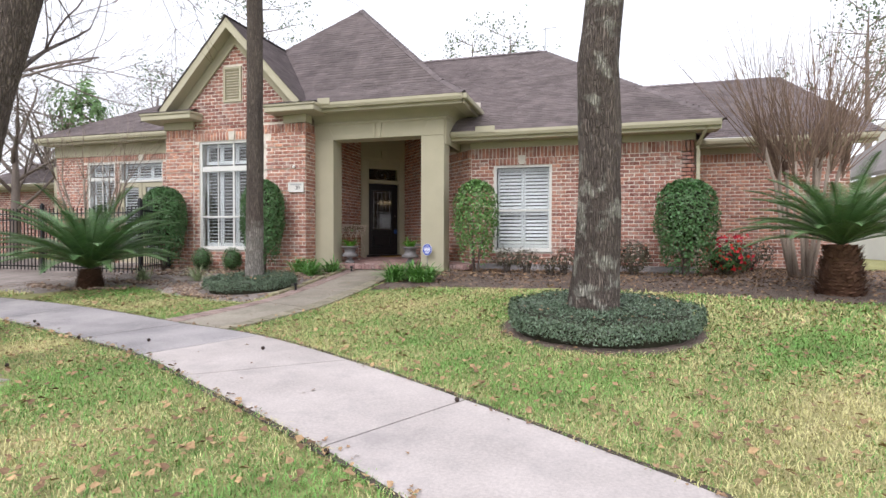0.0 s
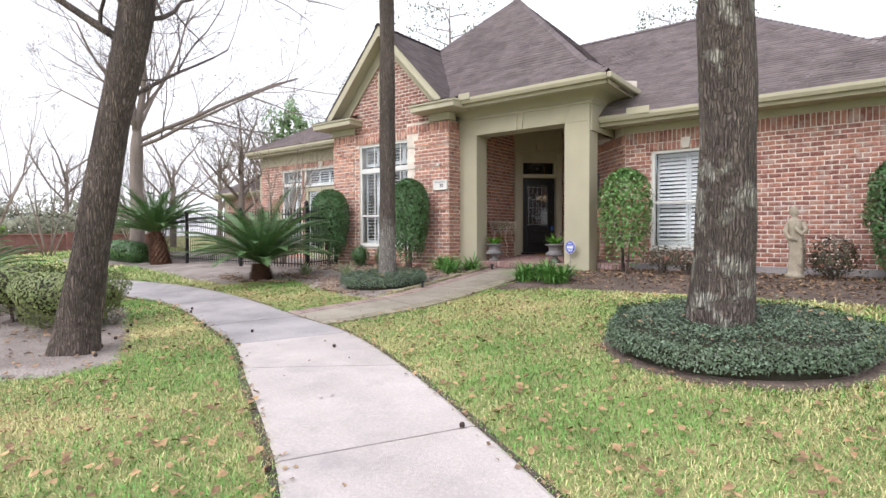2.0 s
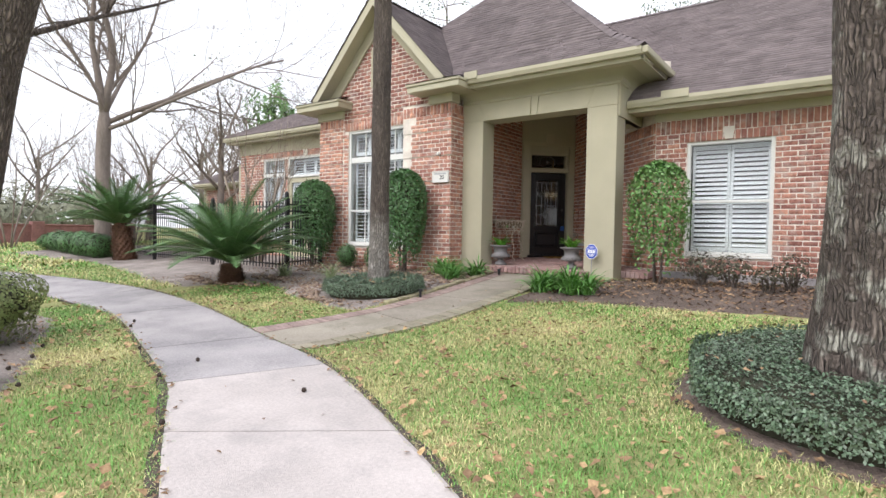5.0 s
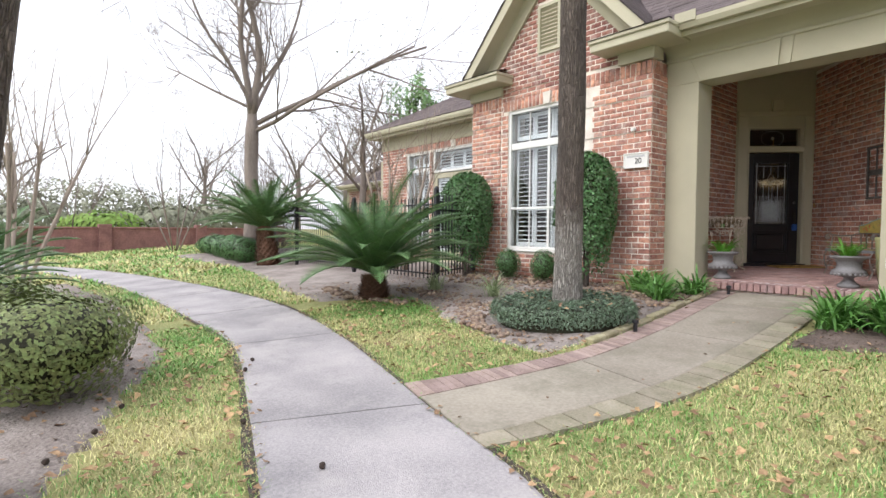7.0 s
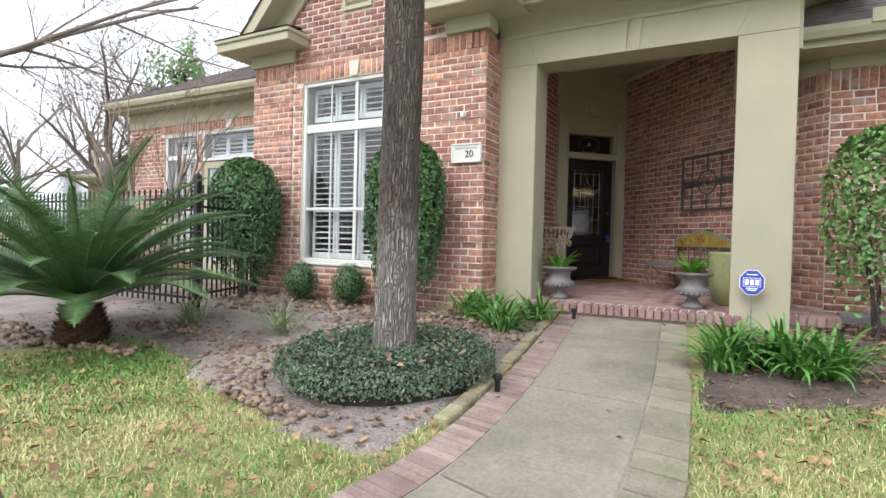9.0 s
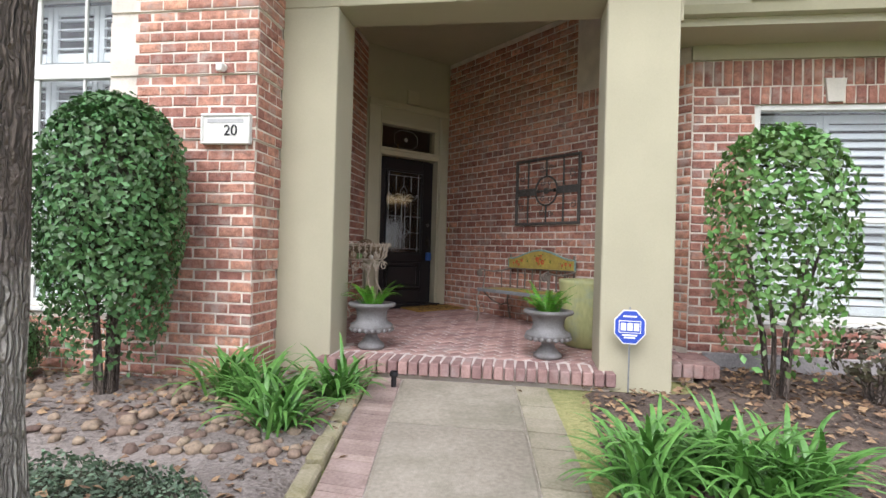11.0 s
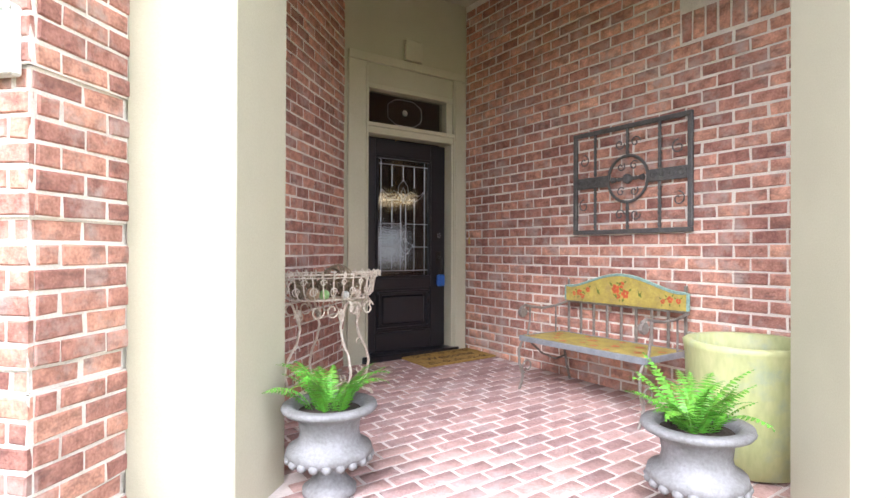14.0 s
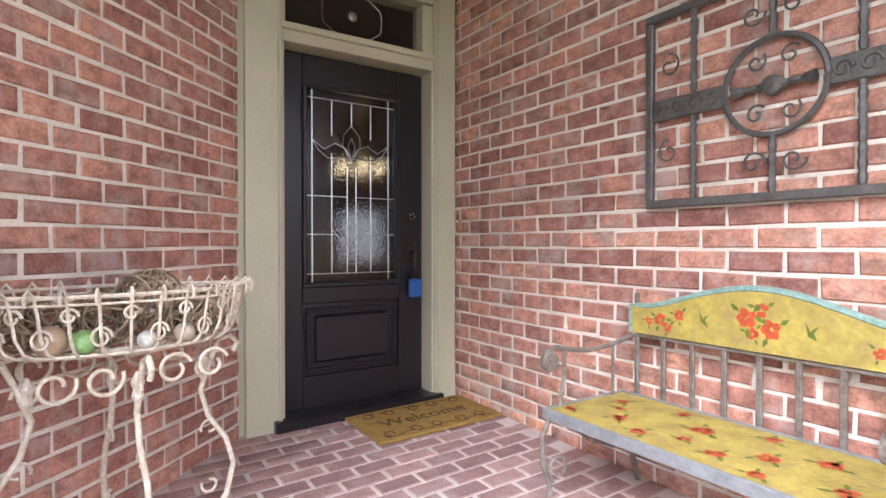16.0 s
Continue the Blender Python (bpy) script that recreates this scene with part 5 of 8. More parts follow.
bm = bmesh.new()
for inner, outer in ((EN_L, OUT_L), (EN_R, OUT_R)):
    strip = [[bm.verts.new((p.x, p.y, rise(p.y) + 0.006)) for p in (along(inner, k / 40).lerp(along(outer, k / 40), -0.12), along(outer, k / 40))] for k in range(41)]
    for a, b in zip(strip, strip[1:]):
        bm.faces.new([a[0], a[1], b[1], b[0]])
part("mortar_bed", bm, M_BED, entry)
border(EN_L, OUT_L, 84, M_BORDER, "brick", 0.012)
border(EN_R, OUT_R, 26, M_MOSS, "paver", 0.016)
f = 0.36
while f < 0.97:
    w = random.uniform(0.045, 0.075)
    p, q = along(OUT_L, f), along(OUT_L, min(1, f + w - 0.006))
    d = (q - p).normalized()
    s = Vector((-d.y, d.x, 0))
    bm = poly(bmesh.new(), [(c.x, c.y, rise(c.y) - 0.03) for c in (p + s * 0.015, q + s * 0.015, q + s * 0.11, p + s * 0.11)], (0, 0, random.uniform(0.065, 0.09)))
    bevelled(bm, 0.012)
    tagged(part("edging_stone", bm, M_EDGING), "weathered tan edging stone beside the entry walk", "edging", "edging stones")
    f += w

# ---- beds and lawn ----
def inside(poly_, x, y):
    """Whether points lie in a polygon."""
    hit = np.zeros(x.shape, bool)
    for (x0, y0), (x1, y1) in zip(poly_, poly_[1:] + poly_[:1]):
        cross = ((y0 > y) != (y1 > y)) & (x < (x1 - x0) * (y - y0) / (y1 - y0 + 1e-12) + x0)
        hit ^= cross
    return hit


WALK_POLY = SW_L + SW_R[::-1]
ENTRY_POLY = OUT_L + OUT_R[::-1]
BED_R = [(-3.9, 10.95), (-3.88, 8.3), (-3.4, 8.58), (-2.9, 8.85), (-1.6, 9.0), (-0.6, 9.2), (1.5, 9.0), (2.6, 8.7), (3.65, 8.6), (7, 8.6), (9, 9), (9, 14.2), (1.9, 14.2), (1.9, 12.0), (-2.85, 12.0), (-3.2, 11.1)]
BED_L = [(-5.15, 7.0), (-5.4, 6.95), (-5.9, 6.98), (-6.5, 7.2), (-7.2, 7.35), (-7.6, 7.6), (-8.6, 7.9), (-9.2, 7.5), (-9.4, 7.0), (-10.8, 7.0), (-12, 7.3), (-14, 7.7), (-16.5, 8.05), (-23, 8.1), (-23, 15.1), (-15, 11.8), (-10.1, 11.8), (-10.1, 10.6), (-6.3, 10.6), (-6.3, 11.0), (-5.4, 10.9), (-5.2, 8.4)]
BED_S = [(-4.5, 2.5), (-4.5, 3.1), (-5.4, 3.55), (-6.8, 4.1), (-8, 4.6), (-12.2, 4.8), (-16, 4.5), (-16, 1.5), (-8, 0.5), (-5, 1.7)]
RING_B, RING_S = (0.0, 6.38, 1.05), (-5.93, 8.08, 0.73)
HOUSE = [(-10.1, 10.55), (-6.3, 10.55), (-6.3, 10.9), (-3.2, 10.9), (-2.85, 11.9), (1.8, 11.9), (1.9, 14), (7, 14), (7, 20), (-23, 20), (-23, 15.2), (-15.1, 15.2), (-15.1, 11.75), (-10.1, 11.75)]
rise_v = np.vectorize(rise)


def lumps(x, y, s=1.0):
    return 0.012 * np.sin(3.1 * s * x + 1.3 * np.sin(2.3 * s * y)) + 0.010 * np.sin(5.3 * s * y + 1.7 * np.sin(3.7 * s * x)) + 0.006 * np.sin(13 * s * x + 2 * np.sin(11 * s * y))


def bed(name, label, poly_, mat, step=0.1):
    p = np.array(poly_)
    xs, ys = np.arange(p[:, 0].min(), p[:, 0].max() + step, step), np.arange(p[:, 1].min(), p[:, 1].max() + step, step)
    X, Y = np.meshgrid(xs, ys)
    Z = rise_v(Y) + 0.016 + lumps(X, Y) * 0.6
    keep = inside(poly_, X[:-1, :-1] + step / 2, Y[:-1, :-1] + step / 2)
    keep &= ~inside(HOUSE, X[:-1, :-1] + step / 2, Y[:-1, :-1] + step / 2)
    corners = np.zeros(X.shape)
    for a_, b_ in ((0, 0), (0, 1), (1, 0), (1, 1)):
        corners[a_:a_ + keep.shape[0], b_:b_ + keep.shape[1]] += keep
    Z = np.where(corners < 4, Z - 0.05, Z)
    J, I = np.nonzero(keep)
    w = len(xs)
    faces = np.stack([J * w + I, J * w + I + 1, (J + 1) * w + I + 1, (J + 1) * w + I], 1)
    used, idx = np.unique(faces, return_inverse=True)
    V = np.stack([X.ravel(), Y.ravel(), Z.ravel()], 1)[used]
    return tagged(raw_mesh(name, V, idx.reshape(faces.shape), mat, smooth=True), label, "garden bed", kind="structure")


circle = lambda c, r, n=40: [(c[0] + r * math.cos(2 * math.pi * k / n), c[1] + r * math.sin(2 * math.pi * k / n)) for k in range(n)]
M_SAND = material("pale_sandy_soil", (0.33, 0.29, 0.265), 0.95, 0.4, 1.8, 50, 0.9, 35, second=(0.15, 0.125, 0.11), dist=0.03, stain=(1.1, (0.16, 0.13, 0.115), 0.6))
M_MULCH = material("dark_mulch", (0.15, 0.115, 0.095), 0.95, 0.5, 2.5, 50, 0.9, 40, second=(0.075, 0.055, 0.045), dist=0.03)
bed("ground_bed_right", "dark mulch bed along the front wall", BED_R, M_MULCH)
bed("ground_bed_left", "pale sandy bed before the gable and fence", BED_L, M_SAND)
bed("ground_bed_street", "bare sandy bed under the leaning tree", BED_S, M_SAND)
bed("ground_bed_ring", "bare soil round the ring hedge", circle(RING_B, 1.19), M_MULCH, 0.06)

# grass blades
M_GRASS = material("green_grass", (0.20, 0.36, 0.085), 0.6, 0.3, 1.5, 20, 0.0, island=0.4, second=(0.13, 0.25, 0.06))
M_STRAW = material("straw_grass", (0.56, 0.50, 0.265), 0.75, 0.25, 1.5, 20, 0.0, island=0.35, second=(0.43, 0.42, 0.18))
rs = np.random.RandomState(3)
STROLL = np.array([(0, 0), (0.6, 0.7), (1.3, 1.3), (0.4, 1.9), (-0.74, 2.4), (-2.2, 3.3), (-3.1, 4.1), (-3.7, 4.8), (-4.2, 5.7)])


def lawn(n, x0, x1, y0, y1, near, far):
    """Random places on the lawn, denser where the walk goes by."""
    x, y = rs.uniform(x0, x1, n), rs.uniform(y0, y1, n)
    d = np.min(np.hypot(x[:, None] - STROLL[None, :, 0], y[:, None] - STROLL[None, :, 1]), 1)
    ok = (d >= near) & (d < far)
    for p in (WALK_POLY, ENTRY_POLY, BED_R, BED_L, BED_S, HOUSE):
        jig = 0.05 if p in (WALK_POLY, ENTRY_POLY, HOUSE) else 0.17
        ok &= ~inside(p, x + rs.uniform(-jig, jig, n), y + rs.uniform(-jig, jig, n))
    for c in (RING_B,):
        ok &= np.hypot(x - c[0], y - c[1]) > c[2] + 0.05
    return x[ok], y[ok]


def blades(x, y, length, width, mat, name, label, flat=0.55):
    n = len(x)
    az, L = rs.uniform(0, 2 * np.pi, n), length * rs.uniform(0.55, 1.25, n)
    W = width * rs.uniform(0.7, 1.3, n)
    e0, e1 = rs.uniform(0.35, 1.35, n) * (1 - flat * 0.4), rs.uniform(-0.5, 0.7, n)
    d, s = np.stack([np.cos(az), np.sin(az)], 1), np.stack([-np.sin(az), np.cos(az)], 1)
    z0 = rise_v(y) - 0.014
    base = np.stack([x, y, z0], 1)
    mid = base + np.stack([d[:, 0] * np.cos(e0) * L * 0.55, d[:, 1] * np.cos(e0) * L * 0.55, np.sin(e0) * L * 0.55 + 0.012], 1)
    tip = mid + np.stack([d[:, 0] * np.cos(e1) * L * 0.5, d[:, 1] * np.cos(e1) * L * 0.5, np.sin(e1) * L * 0.5], 1)
    tip[:, 2] = np.maximum(tip[:, 2], z0 + 0.012)
    off = np.stack([s[:, 0] * W / 2, s[:, 1] * W / 2, 0 * W], 1)
    V = np.stack([base - off * 0.8, base + off * 0.8, mid + off, mid - off, tip + off * 0.15, tip - off * 0.15], 1).reshape(-1, 3)
    k = np.arange(n)[:, None] * 6
    F = np.concatenate([k + [0, 1, 2, 3], k + [3, 2, 4, 5]], 0)
    return tagged(raw_mesh(name, V, F, mat), label, "grass", kind="stuff")


def patch(x, y):
    v = np.sin(1.7 * x + 1.1 * np.sin(1.3 * y)) + np.sin(2.1 * y + 1.9 * np.sin(0.9 * x + 2)) + 0.7 * np.sin(5.3 * x - 3.1 * y)
    return v


for tier, (n, near, far, L, W) in enumerate(((720000, 0, 3.0, 0.042, 0.0042), (560000, 3.0, 5.5, 0.052, 0.0066), (360000, 5.5, 11, 0.075, 0.0125), (140000, 11, 40, 0.12, 0.036))):
    ext = (-9, 5, -3, 9) if tier < 2 else ((-16, 11, -7, 10) if tier == 2 else (-34, 14, -14, 16))
    x, y = lawn(n, *ext, near, far)
    straw = patch(x, y) * 0.46 + rs.uniform(-1, 1, len(x)) > 0.05
    blades(x[straw], y[straw], L, W, M_STRAW, "straw_grass", "dormant straw coloured lawn grass")
    blades(x[~straw], y[~straw], L * 1.05, W, M_GRASS, "green_grass", "green lawn grass growing through straw")


# fallen leaves, cones and stones
def litter(name, label, x, y, z, size, mat, curl=0.5):
    n = len(x)
    az, L = rs.uniform(0, 2 * np.pi, n), size * rs.uniform(0.5, 1.3, n)
    tilt = rs.uniform(-0.45, 0.45, (n, 2))
    u = np.stack([np.cos(az), np.sin(az), tilt[:, 0]], 1) * L[:, None]
    v = np.stack([-np.sin(az), np.cos(az), tilt[:, 1]], 1) * L[:, None] * 0.42
    c = np.stack([x, y, z], 1)
    up = np.array([0, 0, 1.0])
    lift = (curl * L * rs.uniform(0.1, 0.5, n))[:, None] * up
    V = np.stack([c - u * 0.5, c - u * 0.1 + v + lift, c + u * 0.55, c - u * 0.1 - v + lift], 1).reshape(-1, 3)
    k = np.arange(n)[:, None] * 4
    return tagged(raw_mesh(name, V, np.concatenate([k + [0, 1, 2], k + [0, 2, 3]], 0), mat), label, "leaves", kind="stuff")


M_DRY = material("dry_leaf", (0.30, 0.19, 0.115), 0.85, 0.4, 30, 60, 0.0, island=0.45, second=(0.18, 0.115, 0.065), hue=0.04)
M_TANLEAF = material("tan_fallen_leaf", (0.33, 0.22, 0.12), 0.85, 0.4, 30, 60, 0.0, island=0.5, second=(0.20, 0.12, 0.06), hue=0.04)
x, y = lawn(12500, -9, 6, -3, 9.5, 0, 9)
litter("fallen_leaves", "dry brown leaves scattered on the lawn", x, y, rise_v(y) + 0.034, 0.052, M_TANLEAF)


def scatter_in(poly_, n):
    p = np.array(poly_)
    x, y = rs.uniform(p[:, 0].min(), p[:, 0].max(), n), rs.uniform(p[:, 1].min(), p[:, 1].max(), n)
    ok = inside(poly_, x, y) & ~inside(HOUSE, x, y) & ~inside(ENTRY_POLY, x, y)
    return x[ok], y[ok]


x, y = scatter_in(BED_R, 16000)
ok = (y > 9.7 + rs.uniform(-0.6, 0.6, len(y))) | (rs.uniform(0, 1, len(y)) < 0.14)
litter("leaf_litter", "brown leaf litter under the shrubs", x[ok], y[ok], rise_v(y[ok]) + 0.03, 0.052, M_DRY)
x, y = scatter_in(BED_L, 34000)
ok = (x > -11) & ((y > 9.7) | (rs.uniform(0, 1, len(y)) < 0.16 + 0.3 * (np.abs(np.hypot(x - RING_S[0], y - RING_S[1]) - 0.95) < 0.2)))
litter("leaf_litter", "brown leaf litter on the sandy bed", x[ok], y[ok], rise_v(y[ok]) + 0.03, 0.047, M_DRY)
M_CHIP = material("bark_chip", (0.15, 0.11, 0.085), 0.95, 0.4, 30, 60, 0.0, island=0.6, second=(0.07, 0.05, 0.04))
for poly_, n_, what in ((BED_L, 16000, "sandy"), (BED_R, 16000, "mulch")):
    x, y = scatter_in(poly_, n_)
    ok = (x > -11) & (x < 4)
    litter("bark_chips", "small dark bark chips and twigs on the " + what + " bed", x[ok], y[ok], rise_v(y[ok]) + 0.026, 0.026, M_CHIP, 0.2)
x, y = scatter_in(BED_S, 1600)
litter("leaf_litter", "brown leaf litter under the leaning tree", x, y, rise_v(y) + 0.03, 0.05, M_DRY)
f = rs.uniform(0, 1, 420)
pts = np.array([along(SW_L if k % 2 else SW_R, 0.12 + 0.5 * f[k]) for k in range(420)])
litter("edge_leaves", "dry leaves caught along the sidewalk edge", pts[:, 0] + rs.normal(0, 0.04, 420), pts[:, 1] + rs.normal(0, 0.04, 420), rise_v(pts[:, 1]) + 0.022, 0.035, M_DRY)
x, y = rs.uniform(-6, 1.5, 120), rs.uniform(1, 11, 120)
ok = inside(WALK_POLY, x, y) | inside(ENTRY_POLY, x, y)
litter("walk_leaves", "few dry leaves lying on the walk", x[ok], y[ok], rise_v(y[ok]) + 0.02, 0.04, M_DRY)
M_CONE = material("dark_seed_ball", (0.05, 0.035, 0.028), 0.9, 0.3, 30, 60, 0.6)
ico = bmesh.new()
bmesh.ops.create_icosphere(ico, subdivisions=2, radius=0.018)
for v in ico.verts:
    v.co *= 1 + 0.25 * noise.noise(v.co * 90)
seed = part("seed_ball", ico, M_CONE)
tagged(seed, "dark spiky seed ball dropped on the ground", "seed ball", "seed balls")
first = True
spots = [(along(SW_L, 0.30 + 0.03 * k).x + random.uniform(-0.05, 0.1), along(SW_L, 0.30 + 0.03 * k).y + random.uniform(-0.05, 0.03)) for k in range(6)] + [(-4.6, 4.5), (-0.95, 3.52), (-5.0, 3.35), (-5.3, 3.2), (-5.6, 3.45), (-5.9, 3.7), (-6.3, 3.9), (-4.9, 3.0), (-6.9, 5.0), (-3.2, 4.5)]
for x, y in spots:
    m = pose(x, y, rise(y) + 0.03, random.uniform(0, 90), 0, random.uniform(0, 90))
    if first:
        seed.matrix_basis, first = m, False
    else:
        copy_thing(seed, m)


def stones(name, label, x, y, size, mat, cat="stones"):
    n = len(x)
    t = (1 + 5 ** 0.5) / 2
    iv = np.array([(-1, t, 0), (1, t, 0), (-1, -t, 0), (1, -t, 0), (0, -1, t), (0, 1, t), (0, -1, -t), (0, 1, -t), (t, 0, -1), (t, 0, 1), (-t, 0, -1), (-t, 0, 1)]) / 1.9
    it = np.array([(0, 11, 5), (0, 5, 1), (0, 1, 7), (0, 7, 10), (0, 10, 11), (1, 5, 9), (5, 11, 4), (11, 10, 2), (10, 7, 6), (7, 1, 8), (3, 9, 4), (3, 4, 2), (3, 2, 6), (3, 6, 8), (3, 8, 9), (4, 9, 5), (2, 4, 11), (6, 2, 10), (8, 6, 7), (9, 8, 1)])
    S = size * rs.uniform(0.5, 1.2, (n, 1, 1)) * rs.uniform(0.7, 1.3, (n, 1, 3)) * np.array([1, 0.8, 0.6])
    V = iv[None] * S * rs.uniform(0.85, 1.15, (n, 12, 1))
    az = rs.uniform(0, 6.3, n)
    c, s = np.cos(az)[:, None], np.sin(az)[:, None]
    V = np.stack([V[..., 0] * c - V[..., 1] * s + x[:, None], V[..., 0] * s + V[..., 1] * c + y[:, None], V[..., 2] + (rise_v(y) + 0.025)[:, None]], 2)
    F = (np.arange(n)[:, None, None] * 12 + it[None]).reshape(-1, 3)
    return tagged(raw_mesh(name, V.reshape(-1, 3), F, mat, smooth=True), label, cat, kind="stuff")


M_STONE = material("tan_river_stone", (0.27, 0.195, 0.145), 0.85, 0.35, 20, 70, 0.4, 60, island=0.45, second=(0.15, 0.11, 0.085))
n = 520
x, y = rs.uniform(-10, -5.35, n), rs.uniform(9.3, 10.5, n)
ok = (rs.uniform(0, 1, n) < np.where(x > -6.8, 0.9, 0.55)) & inside(BED_L, x, y) & ~inside(ENTRY_POLY, x + 0.12, y)
stones("river_stones", "rounded tan river stones in the bed", x[ok], y[ok], 0.055, M_STONE)
a = rs.uniform(2.2, 4.6, 170)
x, y = RING_S[0] + np.cos(a) * rs.uniform(0.95, 1.45, 170), RING_S[1] + np.sin(a) * rs.uniform(0.8, 1.15, 170)
ok = inside(BED_L, x, y)
stones("bed_stones", "brown stones edging the small ring hedge", x[ok], y[ok], 0.036, M_STONE)
bank = spline([(-5.9, 7.22), (-6.42, 7.40), (-7.0, 7.72), (-7.75, 8.15), (-8.5, 8.35), (-9.2, 8.3)], 40)
k = rs.randint(0, len(bank), 330)
x, y = np.array(bank)[k, 0] + rs.normal(0, 0.13, 330), np.array(bank)[k, 1] + rs.normal(0, 0.12, 330)
ok = inside(BED_L, x, y) & (np.hypot(x - RING_S[0], y - RING_S[1]) > 0.85)
stones("bank_stones", "brown stones heaped in a curved bank across the bed", x[ok], y[ok], 0.036, M_STONE)
x, y = rs.uniform(-10.6, -8.2, 160), np.zeros(160)
y = 7.35 + 0.25 * np.abs(x + 9.4) + rs.normal(0, 0.07, 160)
stones("bed_edge_stones", "brown stones edging the palm bed", x, y, 0.05, M_STONE)

# ---- shrubs ----
def furrow(m, scale=9.0, dark=(0.055, 0.043, 0.036), stretch=0.125, foot=None):
    """Adds the dark furrows of bark, and, if foot is given, a pale whitened foot up to that height."""
    t = m.node_tree
    n, l = t.nodes, t.links
    co, mp, vo = n.new("ShaderNodeTexCoord"), n.new("ShaderNodeMapping"), n.new("ShaderNodeTexVoronoi")
    wob, addv = n.new("ShaderNodeTexNoise"), n.new("ShaderNodeMixRGB")
    wob.inputs["Scale"].default_value, wob.inputs["Detail"].default_value = 9, 5
    mp.inputs["Scale"].default_value = (1, 1, stretch)
    addv.blend_type, addv.inputs[0].default_value = "ADD", 0.045
    vo.feature, vo.inputs["Scale"].default_value = "DISTANCE_TO_EDGE", scale * 5.0
    l.new(co.outputs["Object"], mp.inputs[0])
    l.new(co.outputs["Object"], wob.inputs[0])
    l.new(mp.outputs[0], addv.inputs[1])
    l.new(wob.outputs["Color"], addv.inputs[2])
    l.new(addv.outputs[0], vo.inputs[0])
    mr = n.new("ShaderNodeMapRange")
    mr.inputs[1].default_value, mr.inputs[2].default_value, mr.inputs[3].default_value = -0.02, 0.30, 0.22
    l.new(vo.outputs["Distance"], mr.inputs[0])
    mix = n.new("ShaderNodeMix")
    mix.data_type = "RGBA"
    mix.inputs[6].default_value = (*dark, 1)
    b = n["Principled BSDF"]
    colour = b.inputs["Base Color"].links[0].from_socket
    if foot:
        sep, fr, pale, add = n.new("ShaderNodeSeparateXYZ"), n.new("ShaderNodeMapRange"), n.new("ShaderNodeMix"), n.new("ShaderNodeMath")
        l.new(co.outputs["Object"], sep.inputs[0])
        add.operation = "MULTIPLY_ADD"
        l.new(wob.outputs[0], add.inputs[0])
        add.inputs[1].default_value = 0.7
        l.new(sep.outputs[2], add.inputs[2])
        fr.inputs[1].default_value, fr.inputs[2].default_value, fr.inputs[3].default_value, fr.inputs[4].default_value = foot, foot + 0.35, 0.75, 0.0
        l.new(add.outputs[0], fr.inputs[0])
        pale.data_type = "RGBA"
        pale.inputs[7].default_value = (0.56, 0.53, 0.48, 1)
        l.new(colour, pale.inputs[6])
        l.new(fr.outputs[0], pale.inputs[0])
        colour = pale.outputs[2]
    l.new(mr.outputs[0], mix.inputs[0])
    l.new(colour, mix.inputs[7])
    l.new(mix.outputs[2], b.inputs["Base Color"])
    bp = n.new("ShaderNodeBump")
    bp.inputs["Strength"].default_value, bp.inputs["Distance"].default_value = 1.0, 0.03
    l.new(mr.outputs[0], bp.inputs["Height"])
    if b.inputs["Normal"].links:
        l.new(b.inputs["Normal"].links[0].from_socket, bp.inputs["Normal"])
    l.new(bp.outputs[0], b.inputs["Normal"])


M_LEAF = material("shrub_leaf", (0.08, 0.165, 0.055), 0.45, 0.35, 12, 40, 0.0, island=0.4, second=(0.045, 0.11, 0.03), spec=0.5)
M_LEAFL = material("light_shrub_leaf", (0.115, 0.225, 0.06), 0.45, 0.35, 12, 40, 0.0, island=0.4, second=(0.08, 0.17, 0.035), spec=0.5)
M_JASMINE = material("small_hedge_leaf", (0.135, 0.185, 0.12), 0.4, 0.35, 12, 40, 0.0, island=0.45, second=(0.055, 0.095, 0.05), spec=0.5)
# near-black colour standing in for the shade deep inside foliage
M_CORE = material("painted_foliage_shade", (0.035, 0.035, 0.02), 0.95, 0.3, 20, 60, 0.5, 40)
M_BARK = material("grey_brown_bark", (0.23, 0.185, 0.155), 0.95, 0.45, 5, 40, 1.0, 22, second=(0.075, 0.058, 0.05), stretch=(1, 1, 0.28), dist=0.035)
M_PALEBARK = material("pale_smooth_bark", (0.34, 0.28, 0.23), 0.85, 0.25, 8, 40, 0.4, 30, stretch=(1, 1, 0.3))
M_FARBARK = material("far_bark", (0.24, 0.20, 0.175), 0.95, 0.3, 4, 30, 0.4, 20, stretch=(1, 1, 0.3))


def leaves_at(P, N, size, mat, name, parent, seed, aspect=0.55, spread=0.7):
    """Small folded leaves at places P, facing roughly along N."""
    r = np.random.RandomState(seed)
    n = len(P)
    N = N + r.normal(0, spread, (n, 3))
    N /= np.linalg.norm(N, axis=1, keepdims=True)
    T = np.cross(N, r.normal(0, 1, (n, 3)))
    T /= np.linalg.norm(T, axis=1, keepdims=True) + 1e-9
    B = np.cross(N, T)
    L = size * r.uniform(0.6, 1.25, (n, 1))
    V = np.stack([P - T * L * 0.5, P + B * L * aspect * 0.5 + N * L * 0.08, P + T * L * 0.5, P - B * L * aspect * 0.5 + N * L * 0.08], 1).reshape(-1, 3)
    k = np.arange(n)[:, None] * 4
    return raw_mesh(name, V, np.concatenate([k + [0, 1, 2], k + [0, 2, 3]], 0), mat, parent)


